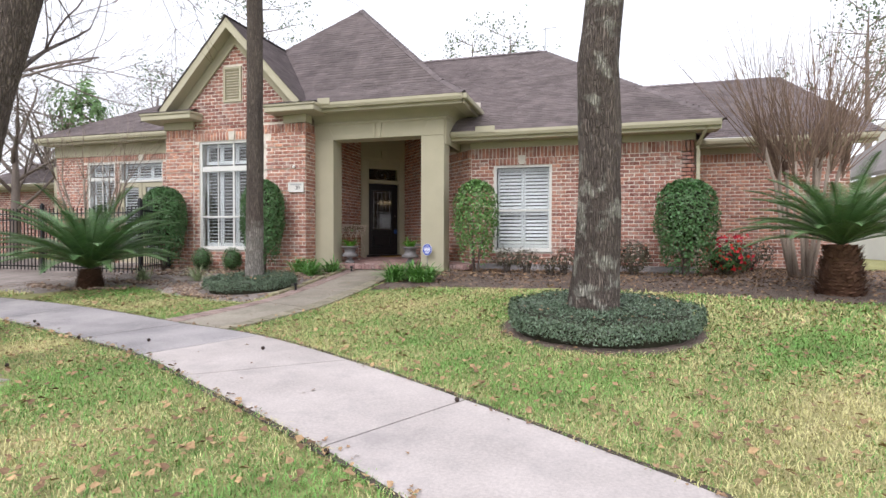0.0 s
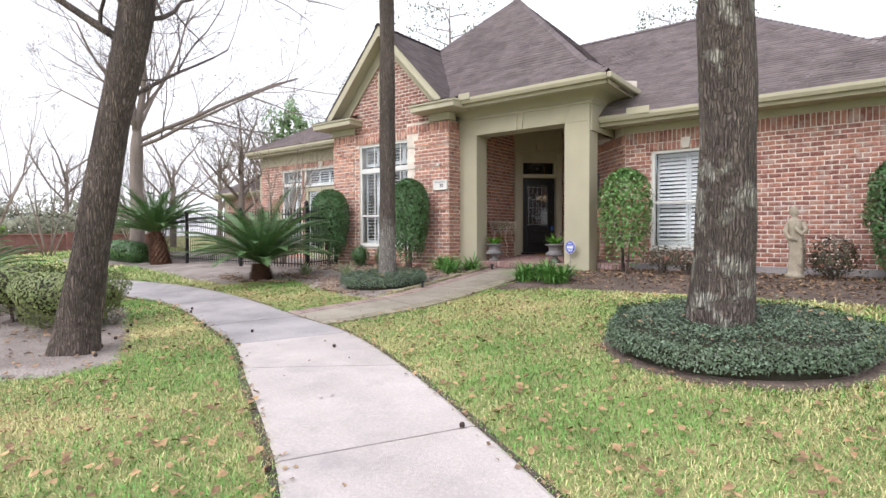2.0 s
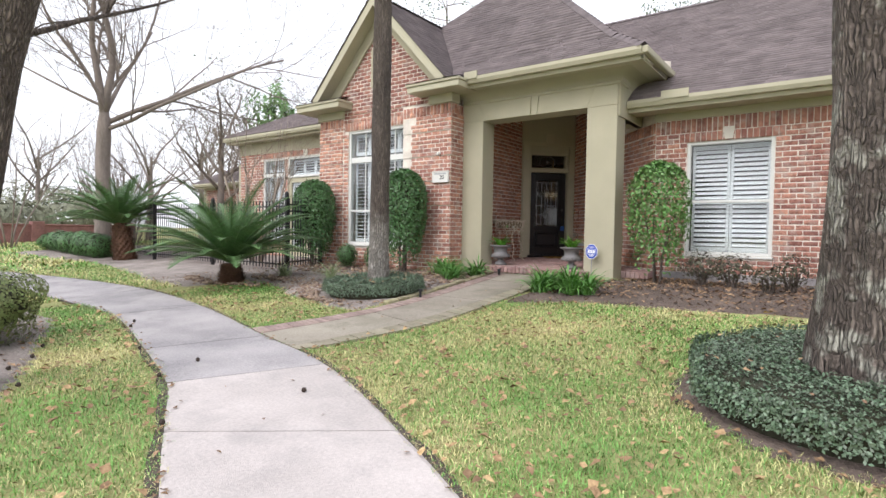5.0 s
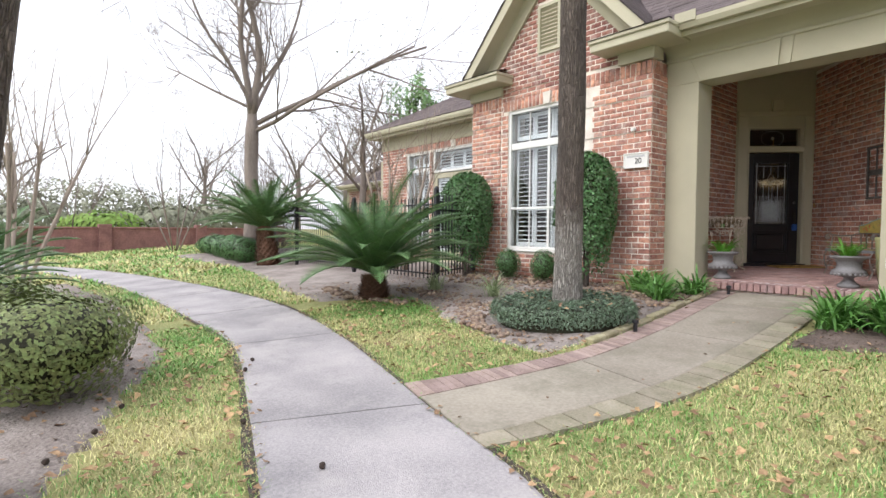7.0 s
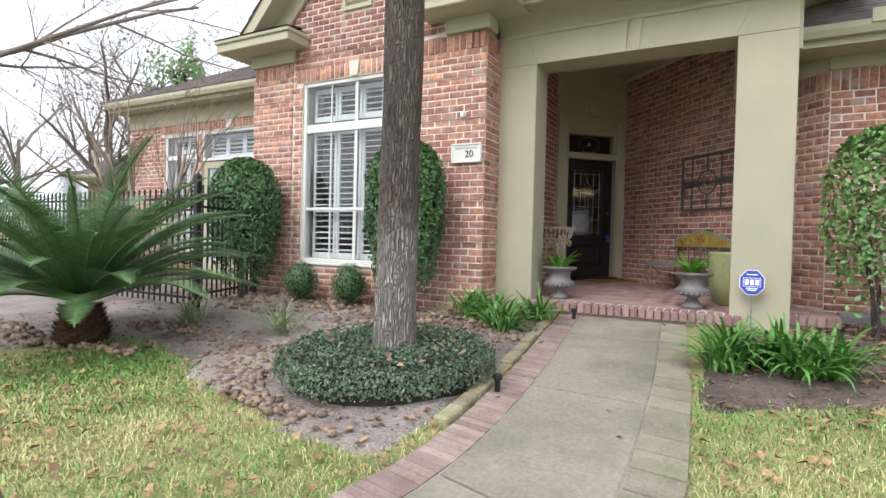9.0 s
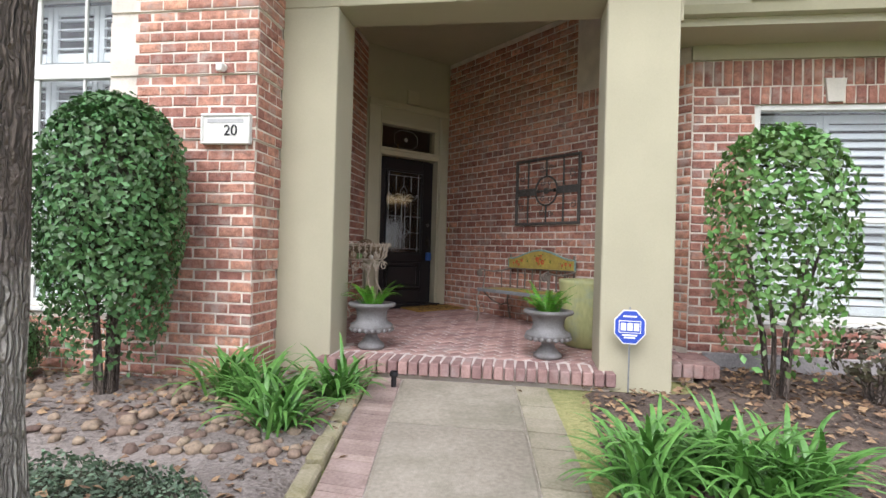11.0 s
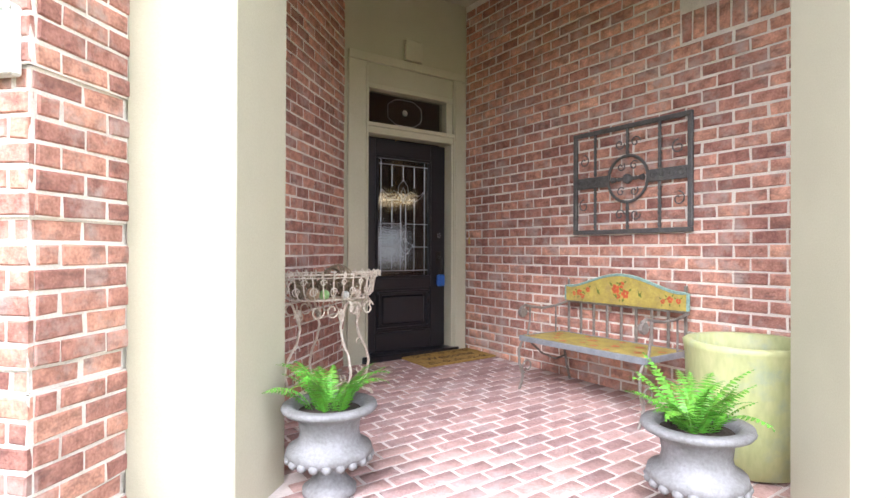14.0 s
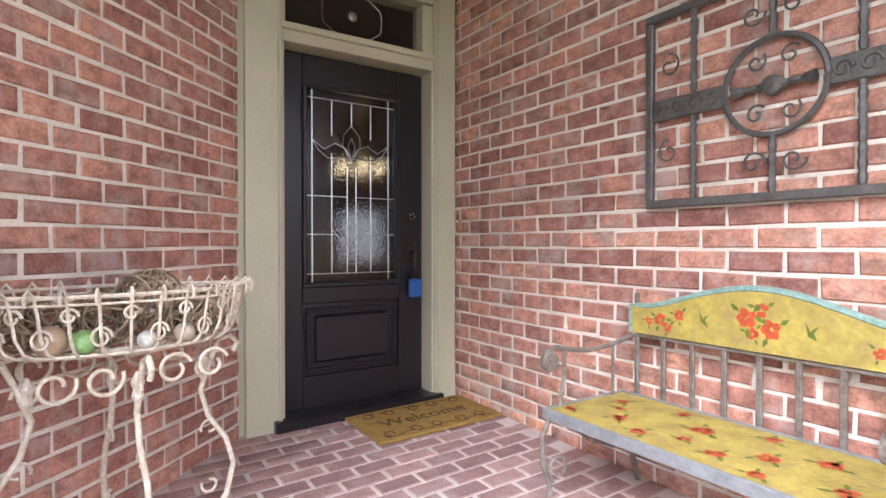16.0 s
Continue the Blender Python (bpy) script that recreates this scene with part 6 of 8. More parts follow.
def crown_points(n, seed, rx, ry, rz, rough=0.14, deep=0.35, freq=2.3):
    """Places in the outer shell of an uneven ellipsoid."""
    r = np.random.RandomState(seed)
    D = r.normal(0, 1, (n, 3))
    D /= np.linalg.norm(D, axis=1, keepdims=True)
    bump = np.sin(freq * D[:, 0] * 2 + seed) * np.sin(freq * D[:, 1] * 2.3 + 1.7 * seed) + np.sin(freq * 2.1 * D[:, 2] + seed * 0.7) * 0.6
    R = (1 + rough * bump) * (1 - deep * r.uniform(0, 1, n) ** 2)
    return D * R[:, None] * np.array([rx, ry, rz]), D


def shrub(name, label, x, y, rx, ry, z0, z1, n, size, mat, seed, stems=3, core=True, rough=0.14, category="shrub", group="", foot=None):
    zb = rise(y)
    ob = thing(name, label, category, pose(x, y, zb), group)
    h0, h1 = z0 - zb, z1 - zb
    P, D = crown_points(n, seed, rx, ry, (h1 - h0) / 2, rough)
    P[:, 2] += (h0 + h1) / 2
    leaves_at(P, D, size, mat, "foliage", ob, seed)
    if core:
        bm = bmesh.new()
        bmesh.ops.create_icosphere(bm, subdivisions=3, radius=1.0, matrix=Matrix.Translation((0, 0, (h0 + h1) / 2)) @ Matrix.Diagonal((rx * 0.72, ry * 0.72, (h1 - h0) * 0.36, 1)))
        # solid dark body painted as the shade between the leaves
        part("foliage_shade_core", bm, M_CORE, ob)
    r = random.Random(seed)
    for k in range(stems):
        a = k * 6.28 / max(1, stems) + r.random()
        q = 0.04 if stems > 1 else 0
        top = (h0 + h1) / 2
        part("stem", tube(bmesh.new(), [(q * math.cos(a), q * math.sin(a), -0.04), (q * 1.6 * math.cos(a), q * 1.6 * math.sin(a), top * 0.4), (rx * 0.35 * math.cos(a), ry * 0.35 * math.sin(a), top * 0.9)], [0.022, 0.017, 0.010], 6), M_BARK, ob)
    return ob


def domed_shrub(label, x, y, rx, ry, z0, z1, n, size, mat, seed, stems=6, name="topiary_shrub", solid=True):
    """A clipped shrub: a wide domed head, nearly upright sides, thinning to bare stems at the foot."""
    zb = rise(y)
    ob = thing(name, label, "shrub", pose(x, y, zb), "clipped shrubs" if solid else "")
    r = np.random.RandomState(seed)
    h0, h1 = z0 - zb, z1 - zb
    f = r.uniform(0, 1, n * 2) ** 0.8
    a = r.uniform(0, 2 * np.pi, n * 2)
    clump = np.sin(5 * a + 9 * f + seed) * np.sin(11 * f - 3 * a + seed) + 0.6 * np.sin(9 * a - 17 * f)
    keep = r.uniform(0, 1, n * 2) < np.clip((f - 0.02) * 2.4 + 0.25 * clump, 0.03, 1)
    f, a, clump = f[keep][:n], a[keep][:n], clump[keep][:n]
    head = np.sqrt(np.clip(1 - np.clip((f - 0.66) / 0.34, 0, 1) ** 2.4, 0, 1))
    prof = np.minimum(0.62 + 0.75 * f, 1.0) * head
    inner = 1 - 0.4 * r.uniform(0, 1, len(f)) ** 2.2
    R = prof * inner * (1 + 0.055 * clump)
    P = np.stack([rx * R * np.cos(a), ry * R * np.sin(a), h0 + (h1 - h0) * (f - (1 - inner) * 0.1 * f)], 1) + r.normal(0, 0.012, (len(f), 3))
    cap = int(n * 0.16)
    q, b = np.sqrt(r.uniform(0, 1, cap)) * 0.8, r.uniform(0, 2 * np.pi, cap)
    C = np.stack([rx * q * np.cos(b), ry * q * np.sin(b), h1 - (h1 - h0) * 0.34 * (1 - (1 - q ** 2) ** 0.42) + r.normal(0, 0.018, cap)], 1)
    D = np.stack([np.cos(a), np.sin(a), 0.5 * (f - 0.3)], 1)
    leaves_at(np.concatenate([P, C]), np.concatenate([D, np.tile([0, 0, 1.0], (cap, 1))]), size, mat, "foliage", ob, seed, 0.58, 0.5)
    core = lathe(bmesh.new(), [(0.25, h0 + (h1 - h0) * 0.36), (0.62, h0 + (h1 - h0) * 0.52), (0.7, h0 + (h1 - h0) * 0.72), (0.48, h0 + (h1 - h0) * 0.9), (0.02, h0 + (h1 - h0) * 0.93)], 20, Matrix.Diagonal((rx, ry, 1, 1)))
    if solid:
        # dark body inside the head, shade put in as colour
        part("foliage_shade_core", core, M_CORE, ob, smooth=True)
    else:
        core.free()
    rr = random.Random(seed)
    for k in range(stems):
        a = k * 6.283 / stems + rr.random()
        m = (h1 - h0) * 0.55 + h0
        part("stem", tube(bmesh.new(), [(0.05 * math.cos(a), 0.05 * math.sin(a), -0.04), (0.08 * math.cos(a) + rr.gauss(0, 0.02), 0.08 * math.sin(a), m * 0.4), (rx * 0.55 * math.cos(a), ry * 0.55 * math.sin(a), m)], [0.022, 0.016, 0.009], 6), M_BARK, ob)
    return ob


domed_shrub("clipped domed evergreen shrub on bare stems beside the gate", -9.72, 10.08, 0.52, 0.42, 0.55, 2.34, 11000, 0.052, M_LEAF, 11)
domed_shrub("clipped domed evergreen shrub against the brick pier", -7.08, 10.08, 0.48, 0.40, 0.55, 2.44, 11000, 0.052, M_LEAF, 12)
domed_shrub("loose leafy camellia on thin bare stems beside the porch", -2.52, 10.95, 0.48, 0.43, 0.62, 2.40, 3400, 0.064, M_LEAFL, 13, stems=5, name="camellia_shrub", solid=False)
domed_shrub("large clipped evergreen shrub at the house corner", 1.55, 11.05, 0.56, 0.5, 0.5, 2.32, 7500, 0.062, M_LEAF, 15)
for k, (x, y) in enumerate(((-8.75, 10.18), (-7.94, 10.18))):
    shrub("boxwood_ball", "small clipped boxwood ball under the tall window", x, y, 0.235, 0.23, 0.42, 0.98, 2600, 0.032, M_LEAF, 20 + k, stems=1, rough=0.05, group="boxwood balls")
M_BRONZE = material("bronze_shrub_leaf", (0.075, 0.085, 0.045), 0.5, 0.4, 12, 40, 0.0, island=0.5, second=(0.06, 0.035, 0.03))
for k, (x, y, w, h, n) in enumerate(((-1.87, 10.95, 0.33, 1.02, 620), (-1.45, 10.9, 0.34, 0.98, 640), (-0.72, 10.95, 0.3, 1.0, 460), (0.62, 11.1, 0.42, 1.12, 1500), (3.0, 12.6, 0.5, 1.15, 1300), (-0.95, 10.6, 0.25, 0.85, 260), (2.55, 12.2, 0.4, 1.0, 800))):
    shrub("low_shrub", "low sparse bronze green shrub against the house", x, y, w, 0.3, 0.55, h, n, 0.05, M_BRONZE, 30 + k, stems=5, core=False, rough=0.25, group="low shrubs")
red = shrub("flowering_shrub", "low shrub with clusters of red flowers", 2.35, 11.6, 0.42, 0.4, 0.5, 1.15, 1500, 0.055, M_LEAF, 41, stems=4, core=True, rough=0.2)
P, D = crown_points(260, 42, 0.44, 0.42, 0.34, 0.25, 0.1)
P[:, 2] += 0.45
blossom = leaves_at(P[D[:, 1] < 0.3], D[D[:, 1] < 0.3], 0.075, material("red_petal", (0.5, 0.02, 0.03), 0.6, 0.3, 20, 60, 0.0, island=0.3), "blossom", red, 43, 0.9)
tagged(blossom, kind="stuff")
M_AZALEA = material("yellow_green_azalea_leaf", (0.19, 0.225, 0.075), 0.5, 0.35, 12, 40, 0.0, island=0.45, second=(0.10, 0.13, 0.045))
shrub("azalea_bush", "loose azalea bush on the sandy street bed", -7.0, 3.5, 0.78, 0.65, 0.08, 0.84, 9000, 0.042, M_AZALEA, 44, stems=5, rough=0.16)
shrub("azalea_bush", "loose azalea bush behind the leaning tree", -8.1, 3.2, 0.7, 0.6, 0.2, 0.9, 4500, 0.045, M_AZALEA, 45, stems=5, rough=0.16)
for k in range(7):
    shrub("round_shrub", "rounded dark green shrub along the fence", -17.5 - 0.95 * k, 8.75 + 0.12 * k, 0.6, 0.55, 0.3, 1.0 + 0.05 * (k % 3), 2400, 0.07, M_LEAF, 50 + k, stems=1, rough=0.08, group="shrubs along the fence")


def ring_hedge(name, label, c, h, n, seed, size):
    zb = rise(c[1])
    ob = thing(name, label, "hedge", pose(c[0], c[1], zb))
    r = np.random.RandomState(seed)
    top = int(n * 0.6)
    a, q = r.uniform(0, 2 * np.pi, top), np.sqrt(r.uniform(0.03, 1, top))
    wob = 1 + 0.035 * np.sin(3 * a + 1) + 0.03 * np.sin(7 * a)
    slope = (rise(c[1] + 0.5) - rise(c[1] - 0.5))
    P1 = np.stack([c[2] * wob * q * np.cos(a), c[2] * wob * q * np.sin(a), h * (1 - 0.25 * q ** 6) + r.normal(0, 0.014, top)], 1)
    P1[:, 2] += 0.018 * np.sin(5 * P1[:, 0] + 2) * np.sin(6 * P1[:, 1])
    b = r.uniform(0, 2 * np.pi, n - top)
    wb = 1 + 0.035 * np.sin(3 * b + 1) + 0.03 * np.sin(7 * b)
    zz = r.uniform(0.22, 0.94, n - top) ** 0.75 * h
    bulge = 1 + 0.03 * np.sin(zz / h * np.pi) - 0.05 * (zz < 0.07)
    P2 = np.stack([c[2] * wb * bulge * np.cos(b), c[2] * wb * bulge * np.sin(b), zz], 1) + r.normal(0, 0.012, (n - top, 3))
    for P in (P1, P2):
        P[:, 2] += slope * P[:, 1]
    leaves_at(np.concatenate([P1, P2]), np.concatenate([np.tile([0, 0, 1.0], (top, 1)), np.stack([np.cos(b), np.sin(b), 0.35 + 0 * b], 1)]), size, M_JASMINE, "foliage", ob, seed, 0.6, 0.55)
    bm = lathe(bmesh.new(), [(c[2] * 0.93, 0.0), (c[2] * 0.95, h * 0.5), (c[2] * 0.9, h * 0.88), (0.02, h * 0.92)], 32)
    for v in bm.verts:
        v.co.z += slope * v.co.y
    # dark filling under the leaf shell, painted as inner shade
    part("foliage_shade_core", bm, M_CORE, ob)
    k = 70
    a, q = r.uniform(0, 2 * np.pi, k), np.sqrt(r.uniform(0.03, 0.9, k)) * c[2]
    lv = litter("caught_leaves", "", q * np.cos(a), q * np.sin(a), h + 0.02 + slope * q * np.sin(a), 0.045, M_DRY)
    lv.parent = ob
    for key in ("label", "category", "kind"):
        if key in lv:
            del lv[key]
    return ob


ring_hedge("ring_hedge", "low clipped evergreen ring hedge round the big trunk", RING_B, 0.28, 30000, 61, 0.026)
ring_hedge("ring_hedge", "small low ring hedge round the slim trunk", RING_S, 0.25, 17000, 62, 0.026)

# strappy clumps
M_STRAP = material("strap_leaf", (0.14, 0.33, 0.07), 0.4, 0.3, 8, 40, 0.0, island=0.35, second=(0.06, 0.18, 0.035), spec=0.5)
M_SPIDER = material("variegated_blade", (0.36, 0.42, 0.24), 0.5, 0.3, 8, 40, 0.0, island=0.3, second=(0.17, 0.25, 0.10))


def strap_clump(name, label, x, y, count, length, width, mat, seed, group):
    ob = thing(name, label, "plant", pose(x, y, rise(y)), group)
    r = random.Random(seed)
    for k in range(count):
        az, L = r.uniform(0, 6.283), length * r.uniform(0.6, 1.15)
        d, s = Vector((math.cos(az), math.sin(az), 0)), Vector((-math.sin(az), math.cos(az), 0))
        p, el, bm = Vector((0.05 * r.gauss(0, 1), 0.05 * r.gauss(0, 1), 0)), r.uniform(34, 82), bmesh.new()
        drop, prev = r.uniform(60, 135), None
        for j in range(8):
            f = j / 7
            w = width * (0.75 + 0.6 * f) * (1 - f ** 3) + 0.001
            t = d * math.cos(radians(el - drop * f * f)) + Vector((0, 0, math.sin(radians(el - drop * f * f))))
            n = s.cross(t)
            cur = [bm.verts.new(p - s * w / 2 + n * w * 0.15), bm.verts.new(p), bm.verts.new(p + s * w / 2 + n * w * 0.15)]
            if prev:
                bm.faces.new([prev[0], prev[1], cur[1], cur[0]])
                bm.faces.new([prev[1], prev[2], cur[2], cur[1]])
            prev = cur
            p = p + t * L / 7
            p.z = max(p.z, 0.02)
        part("leaf", bm, mat, ob, smooth=True)
    return ob


for k, (x, y) in enumerate(((-5.95, 10.05), (-5.55, 10.35), (-6.25, 10.2), (-5.7, 9.75))):
    strap_clump("lily_clump", "green strap leaved lily clump beside the porch", x, y, 80, 0.46, 0.03, M_STRAP, 70 + k, "lily clumps")
for k, (x, y) in enumerate(((-3.76, 9.3), (-3.66, 9.44), (-3.28, 9.36), (-3.08, 9.42), (-3.38, 9.5))):
    strap_clump("lily_clump", "green strap leaved lily clump beside the entry walk", x, y, 84, 0.48, 0.03, M_STRAP, 80 + k, "lily clumps")
for k, (x, y) in enumerate(((-7.6, 8.7), (-8.85, 8.63))):
    strap_clump("spider_plant", "pale variegated grassy clump in the sandy bed", x, y, 70, 0.52 - 0.12 * k, 0.012, M_SPIDER, 90 + k, "grassy clumps")

# sago palms
M_SAGO = material("sago_frond", (0.135, 0.235, 0.085), 0.4, 0.35, 6, 40, 0.0, island=0.35, second=(0.05, 0.11, 0.04), spec=0.5)
M_SAGOT = material("shaggy_palm_trunk", (0.15, 0.08, 0.05), 0.95, 0.4, 10, 50, 0.9, 40)


def sago(x, y, tall, length, count, seed, lean=(0, 0), radius=0.19, label="dark green sago palm with a shaggy trunk"):
    zb = rise(y)
    ob = thing("sago_palm", label, "palm", pose(x, y, zb), "sago palms")
    r = random.Random(seed)
    bm = bmesh.new()
    n = 14
    for k in range(n):
        f = k / n
        c = Vector((lean[0] * f, lean[1] * f, tall * f))
        rad = radius * (1.25 - 0.35 * f)
        for j in range(13):
            a = j * 0.483 + k * 0.7
            o = Vector((math.cos(a), math.sin(a), 0))
            s = Vector((-math.sin(a), math.cos(a), 0))
            b = c + o * rad * 0.8
            tip = c + o * rad * r.uniform(1.05, 1.3) + Vector((0, 0, tall / n * 1.2))
            bm.faces.new([bm.verts.new(b - s * rad * 0.28), bm.verts.new(b + s * rad * 0.28), bm.verts.new(tip)])
            bm.faces.new([bm.verts.new(b - s * rad * 0.28 - Vector((0, 0, tall / n * 1.5))), bm.verts.new(b + s * rad * 0.28 - Vector((0, 0, tall / n * 1.5))), bm.verts.new(tip)])
    tube(bm, [(0, 0, -0.05), (lean[0] * 0.5, lean[1] * 0.5, tall * 0.5), (lean[0], lean[1], tall)], [radius * 1.15, radius, radius * 0.75], 12)
    part("trunk", bm, M_SAGOT, ob)
    top = Vector((lean[0], lean[1], tall))
    for k in range(count):
        bm = bmesh.new()
        az = k * 2.39996
        f = k / count
        el0 = 68 - 50 * f ** 0.8 + r.uniform(-6, 6)
        L = length * r.uniform(0.85, 1.1)
        d, s = Vector((math.cos(az), math.sin(az), 0)), Vector((-math.sin(az), math.cos(az), 0))
        p, N = top.copy(), 42
        mid = []
        for j in range(N):
            g = j / N
            el = el0 - 44 * g ** 1.6
            t = d * math.cos(radians(el)) + Vector((0, 0, math.sin(radians(el))))
            up = s.cross(t)
            up = up if up.z > 0 else -up
            w = 0.135 * length * math.sin(math.pi * min(1, 0.12 + 0.9 * g)) ** 0.6
            for sg in (-1, 1):
                for h in (0, 0.5):
                    q = p + t * L / N * h
                    tip = q + s * sg * w * 0.92 + t * w * 0.42 + up * w * 0.28
                    e = t * 0.0052 * length
                    bm.faces.new([bm.verts.new(q - e), bm.verts.new(q + e), bm.verts.new(tip)])
            mid.append(p.copy())
            p = p + t * L / N
        tube(bm, mid[::5] + [p], [0.010] * len(mid[::5]) + [0.003], 4)
        part("frond", bm, M_SAGO, ob)
    return ob


sago(-9.05, 7.62, 0.36, 1.72, 66, 1)
sago(-15.9, 8.75, 0.95, 1.85, 60, 2, lean=(-0.55, 0.1), radius=0.24, label="leaning sago palm with a thick shaggy trunk")
sago(3.5, 9.45, 0.75, 1.5, 60, 3, radius=0.26, label="large sago palm on a dark shaggy trunk")
sago(-9.6, 2.9, 0.5, 1.1, 40, 4, label="sago palm on the sandy street bed")
sago(-13.2, 3.2, 0.6, 1.3, 40, 5, label="sago palm farther along the street bed")


# ---- trees ----
def limb(bm, p, d, length, r0, r1, rng, bend=0.25, segs=6, rough=0.0, sides=8, sag=0.0):
    """One wandering limb; gives back its points, directions and radii."""
    pts, rad, dirs = [p.copy()], [r0], [d.copy()]
    for k in range(segs):
        d = (d + Vector((rng.gauss(0, bend), rng.gauss(0, bend), rng.gauss(0, bend) * 0.6 + sag)) * (1.0 / segs) ** 0.5 * 0.7).normalized()
        p = p + d * length / segs
        pts.append(p.copy())
        rad.append(r0 + (r1 - r0) * (k + 1) / segs)
        dirs.append(d.copy())
    tube(bm, pts, rad, sides)
    return pts, dirs, rad


def branch(bm, p, d, length, r, depth, rng, up=0.1, kids=4, tips=None):
    pts, dirs, rad = limb(bm, p, d, length, r, r * 0.4, rng, 0.35, 6 if depth > 1 else 4, sides=7 if depth > 2 else (5 if depth > 1 else 3), sag=up)
    if tips is not None and depth <= 1:
        tips.append(pts[-1])
    if depth == 0:
        return
    for k in range(kids):
        i = rng.randint(1, len(pts) - 1)
        az = dirs[i].orthogonal().normalized()
        az.rotate(Matrix.Rotation(rng.uniform(0, 6.283), 3, dirs[i]))
        nd = (dirs[i] * rng.uniform(0.5, 0.9) + az * rng.uniform(0.5, 0.9) + Vector((0, 0, up))).normalized()
        branch(bm, pts[i], nd, length * rng.uniform(0.4, 0.68), max(0.0035, rad[i] * rng.uniform(0.45, 0.65)), depth - 1, rng, up, kids, tips)


def trunk_mesh(bm, pts, radii, lump, rng, sides=22, per=6):
    """A trunk with an uneven, furrowed skin."""
    P = [Vector(p) for p in pts]
    full, rr = [], []
    for k in range(len(P) - 1):
        for j in range(per):
            t = j / per
            full.append(P[k].lerp(P[k + 1], t))
            rr.append(radii[k] + (radii[k + 1] - radii[k]) * (t * t * (3 - 2 * t)))
    full.append(P[-1])
    rr.append(radii[-1])
    rings = []
    for c, r in zip(full, rr):
        ring = []
        for j in range(sides):
            a = 2 * math.pi * j / sides
            q = Vector((math.cos(a) * 3.0, math.sin(a) * 3.0, c.z * 1.1))
            ring.append(bm.verts.new(c + Vector((math.cos(a), math.sin(a), 0)) * r * (1 + lump * noise.noise(q) + 0.5 * lump * noise.noise(q * Vector((3, 3, 0.8)).length * 0.3))))
        rings.append(ring)
    for a, b in zip(rings, rings[1:]):
        for j in range(sides):
            bm.faces.new([a[j - 1], a[j], b[j], b[j - 1]])
    bm.faces.new(rings[-1])
    return bm


def tree(name, label, x, y, pts, radii, mat, limbs, seed, depth=3, kids=4, lump=0.12, up=0.1, crown=None):
    """A tree: trunk, and each main limb (place on the trunk, direction, length, radius) with its branches."""
    ob = thing(name, label, "tree", pose(x, y, rise(y)))
    rng = random.Random(seed)
    part("trunk", trunk_mesh(bmesh.new(), pts, radii, lump, rng), mat, ob, smooth=True)
    tips = []
    for p, d, L, r in limbs:
        bm = bmesh.new()
        branch(bm, Vector(p), Vector(d).normalized(), L, r, depth, rng, up, kids, tips)
        part("limb", bm, mat, ob, smooth=True)
    if crown:
        leafmat, per, size, spread = crown
        r = np.random.RandomState(seed)
        T = np.array([tuple(t) for t in tips])
        P = np.repeat(T, per, 0) + r.normal(0, spread, (len(T) * per, 3))
        leaves_at(P, r.normal(0, 1, P.shape), size, leafmat, "crown", ob, seed, 0.5)
    return ob


M_OAK = material("lichened_oak_bark", (0.20, 0.165, 0.14), 0.95, 0.5, 3.5, 45, 1.0, 24, second=(0.065, 0.05, 0.043), stretch=(1, 1, 0.3), dist=0.04)
# pale lichen patches on the oak bark
on = M_OAK.node_tree
lich = on.nodes.new("ShaderNodeTexNoise")
lich.inputs["Scale"].default_value, lich.inputs["Detail"].default_value = 4.2, 6
lr = on.nodes.new("ShaderNodeMapRange")
lr.inputs[1].default_value, lr.inputs[2].default_value = 0.53, 0.60
lm = on.nodes.new("ShaderNodeMix")
lm.data_type = "RGBA"
lm.inputs[7].default_value = (0.38, 0.37, 0.315, 1)
oc = on.nodes.new("ShaderNodeTexCoord")
on.links.new(oc.outputs["Object"], lich.inputs[0])
on.links.new(lich.outputs[0], lr.inputs[0])
on.links.new(lr.outputs[0], lm.inputs[0])
ob_in = on.nodes["Principled BSDF"].inputs["Base Color"]
on.links.new(ob_in.links[0].from_socket, lm.inputs[6])
on.links.new(lm.outputs[2], ob_in)

furrow(M_OAK, 8.0)
M_SLIM = material("slim_furrowed_bark", (0.19, 0.155, 0.13), 0.95, 0.4, 5, 40, 0.8, 30, second=(0.10, 0.08, 0.068), stretch=(1, 1, 0.28), dist=0.03)
furrow(M_SLIM, 10.0, dark=(0.075, 0.06, 0.05), foot=1.25)
furrow(M_BARK, 10.0)
tree("oak_tree", "big oak trunk with pale lichen inside the ring hedge", -0.07, 6.25, [(0, 0, -0.1), (0, 0, 0.25), (0.03, 0, 0.9), (0.05, 0, 2.0), (0.02, 0, 3.0), (0.10, 0, 3.9), (0.06, 0, 4.7), (0.05, 0, 5.6)], [0.34, 0.285, 0.25, 0.225, 0.235, 0.205, 0.27, 0.22], M_OAK,
     [((0.05, 0, 4.9), (-0.6, 0.2, 0.9), 3.2, 0.15), ((0.06, 0, 4.8), (0.7, 0.1, 0.9), 3.0, 0.15), ((0.05, 0, 5.5), (0.1, 0.3, 1), 4.2, 0.18)], 101, 3, 3)
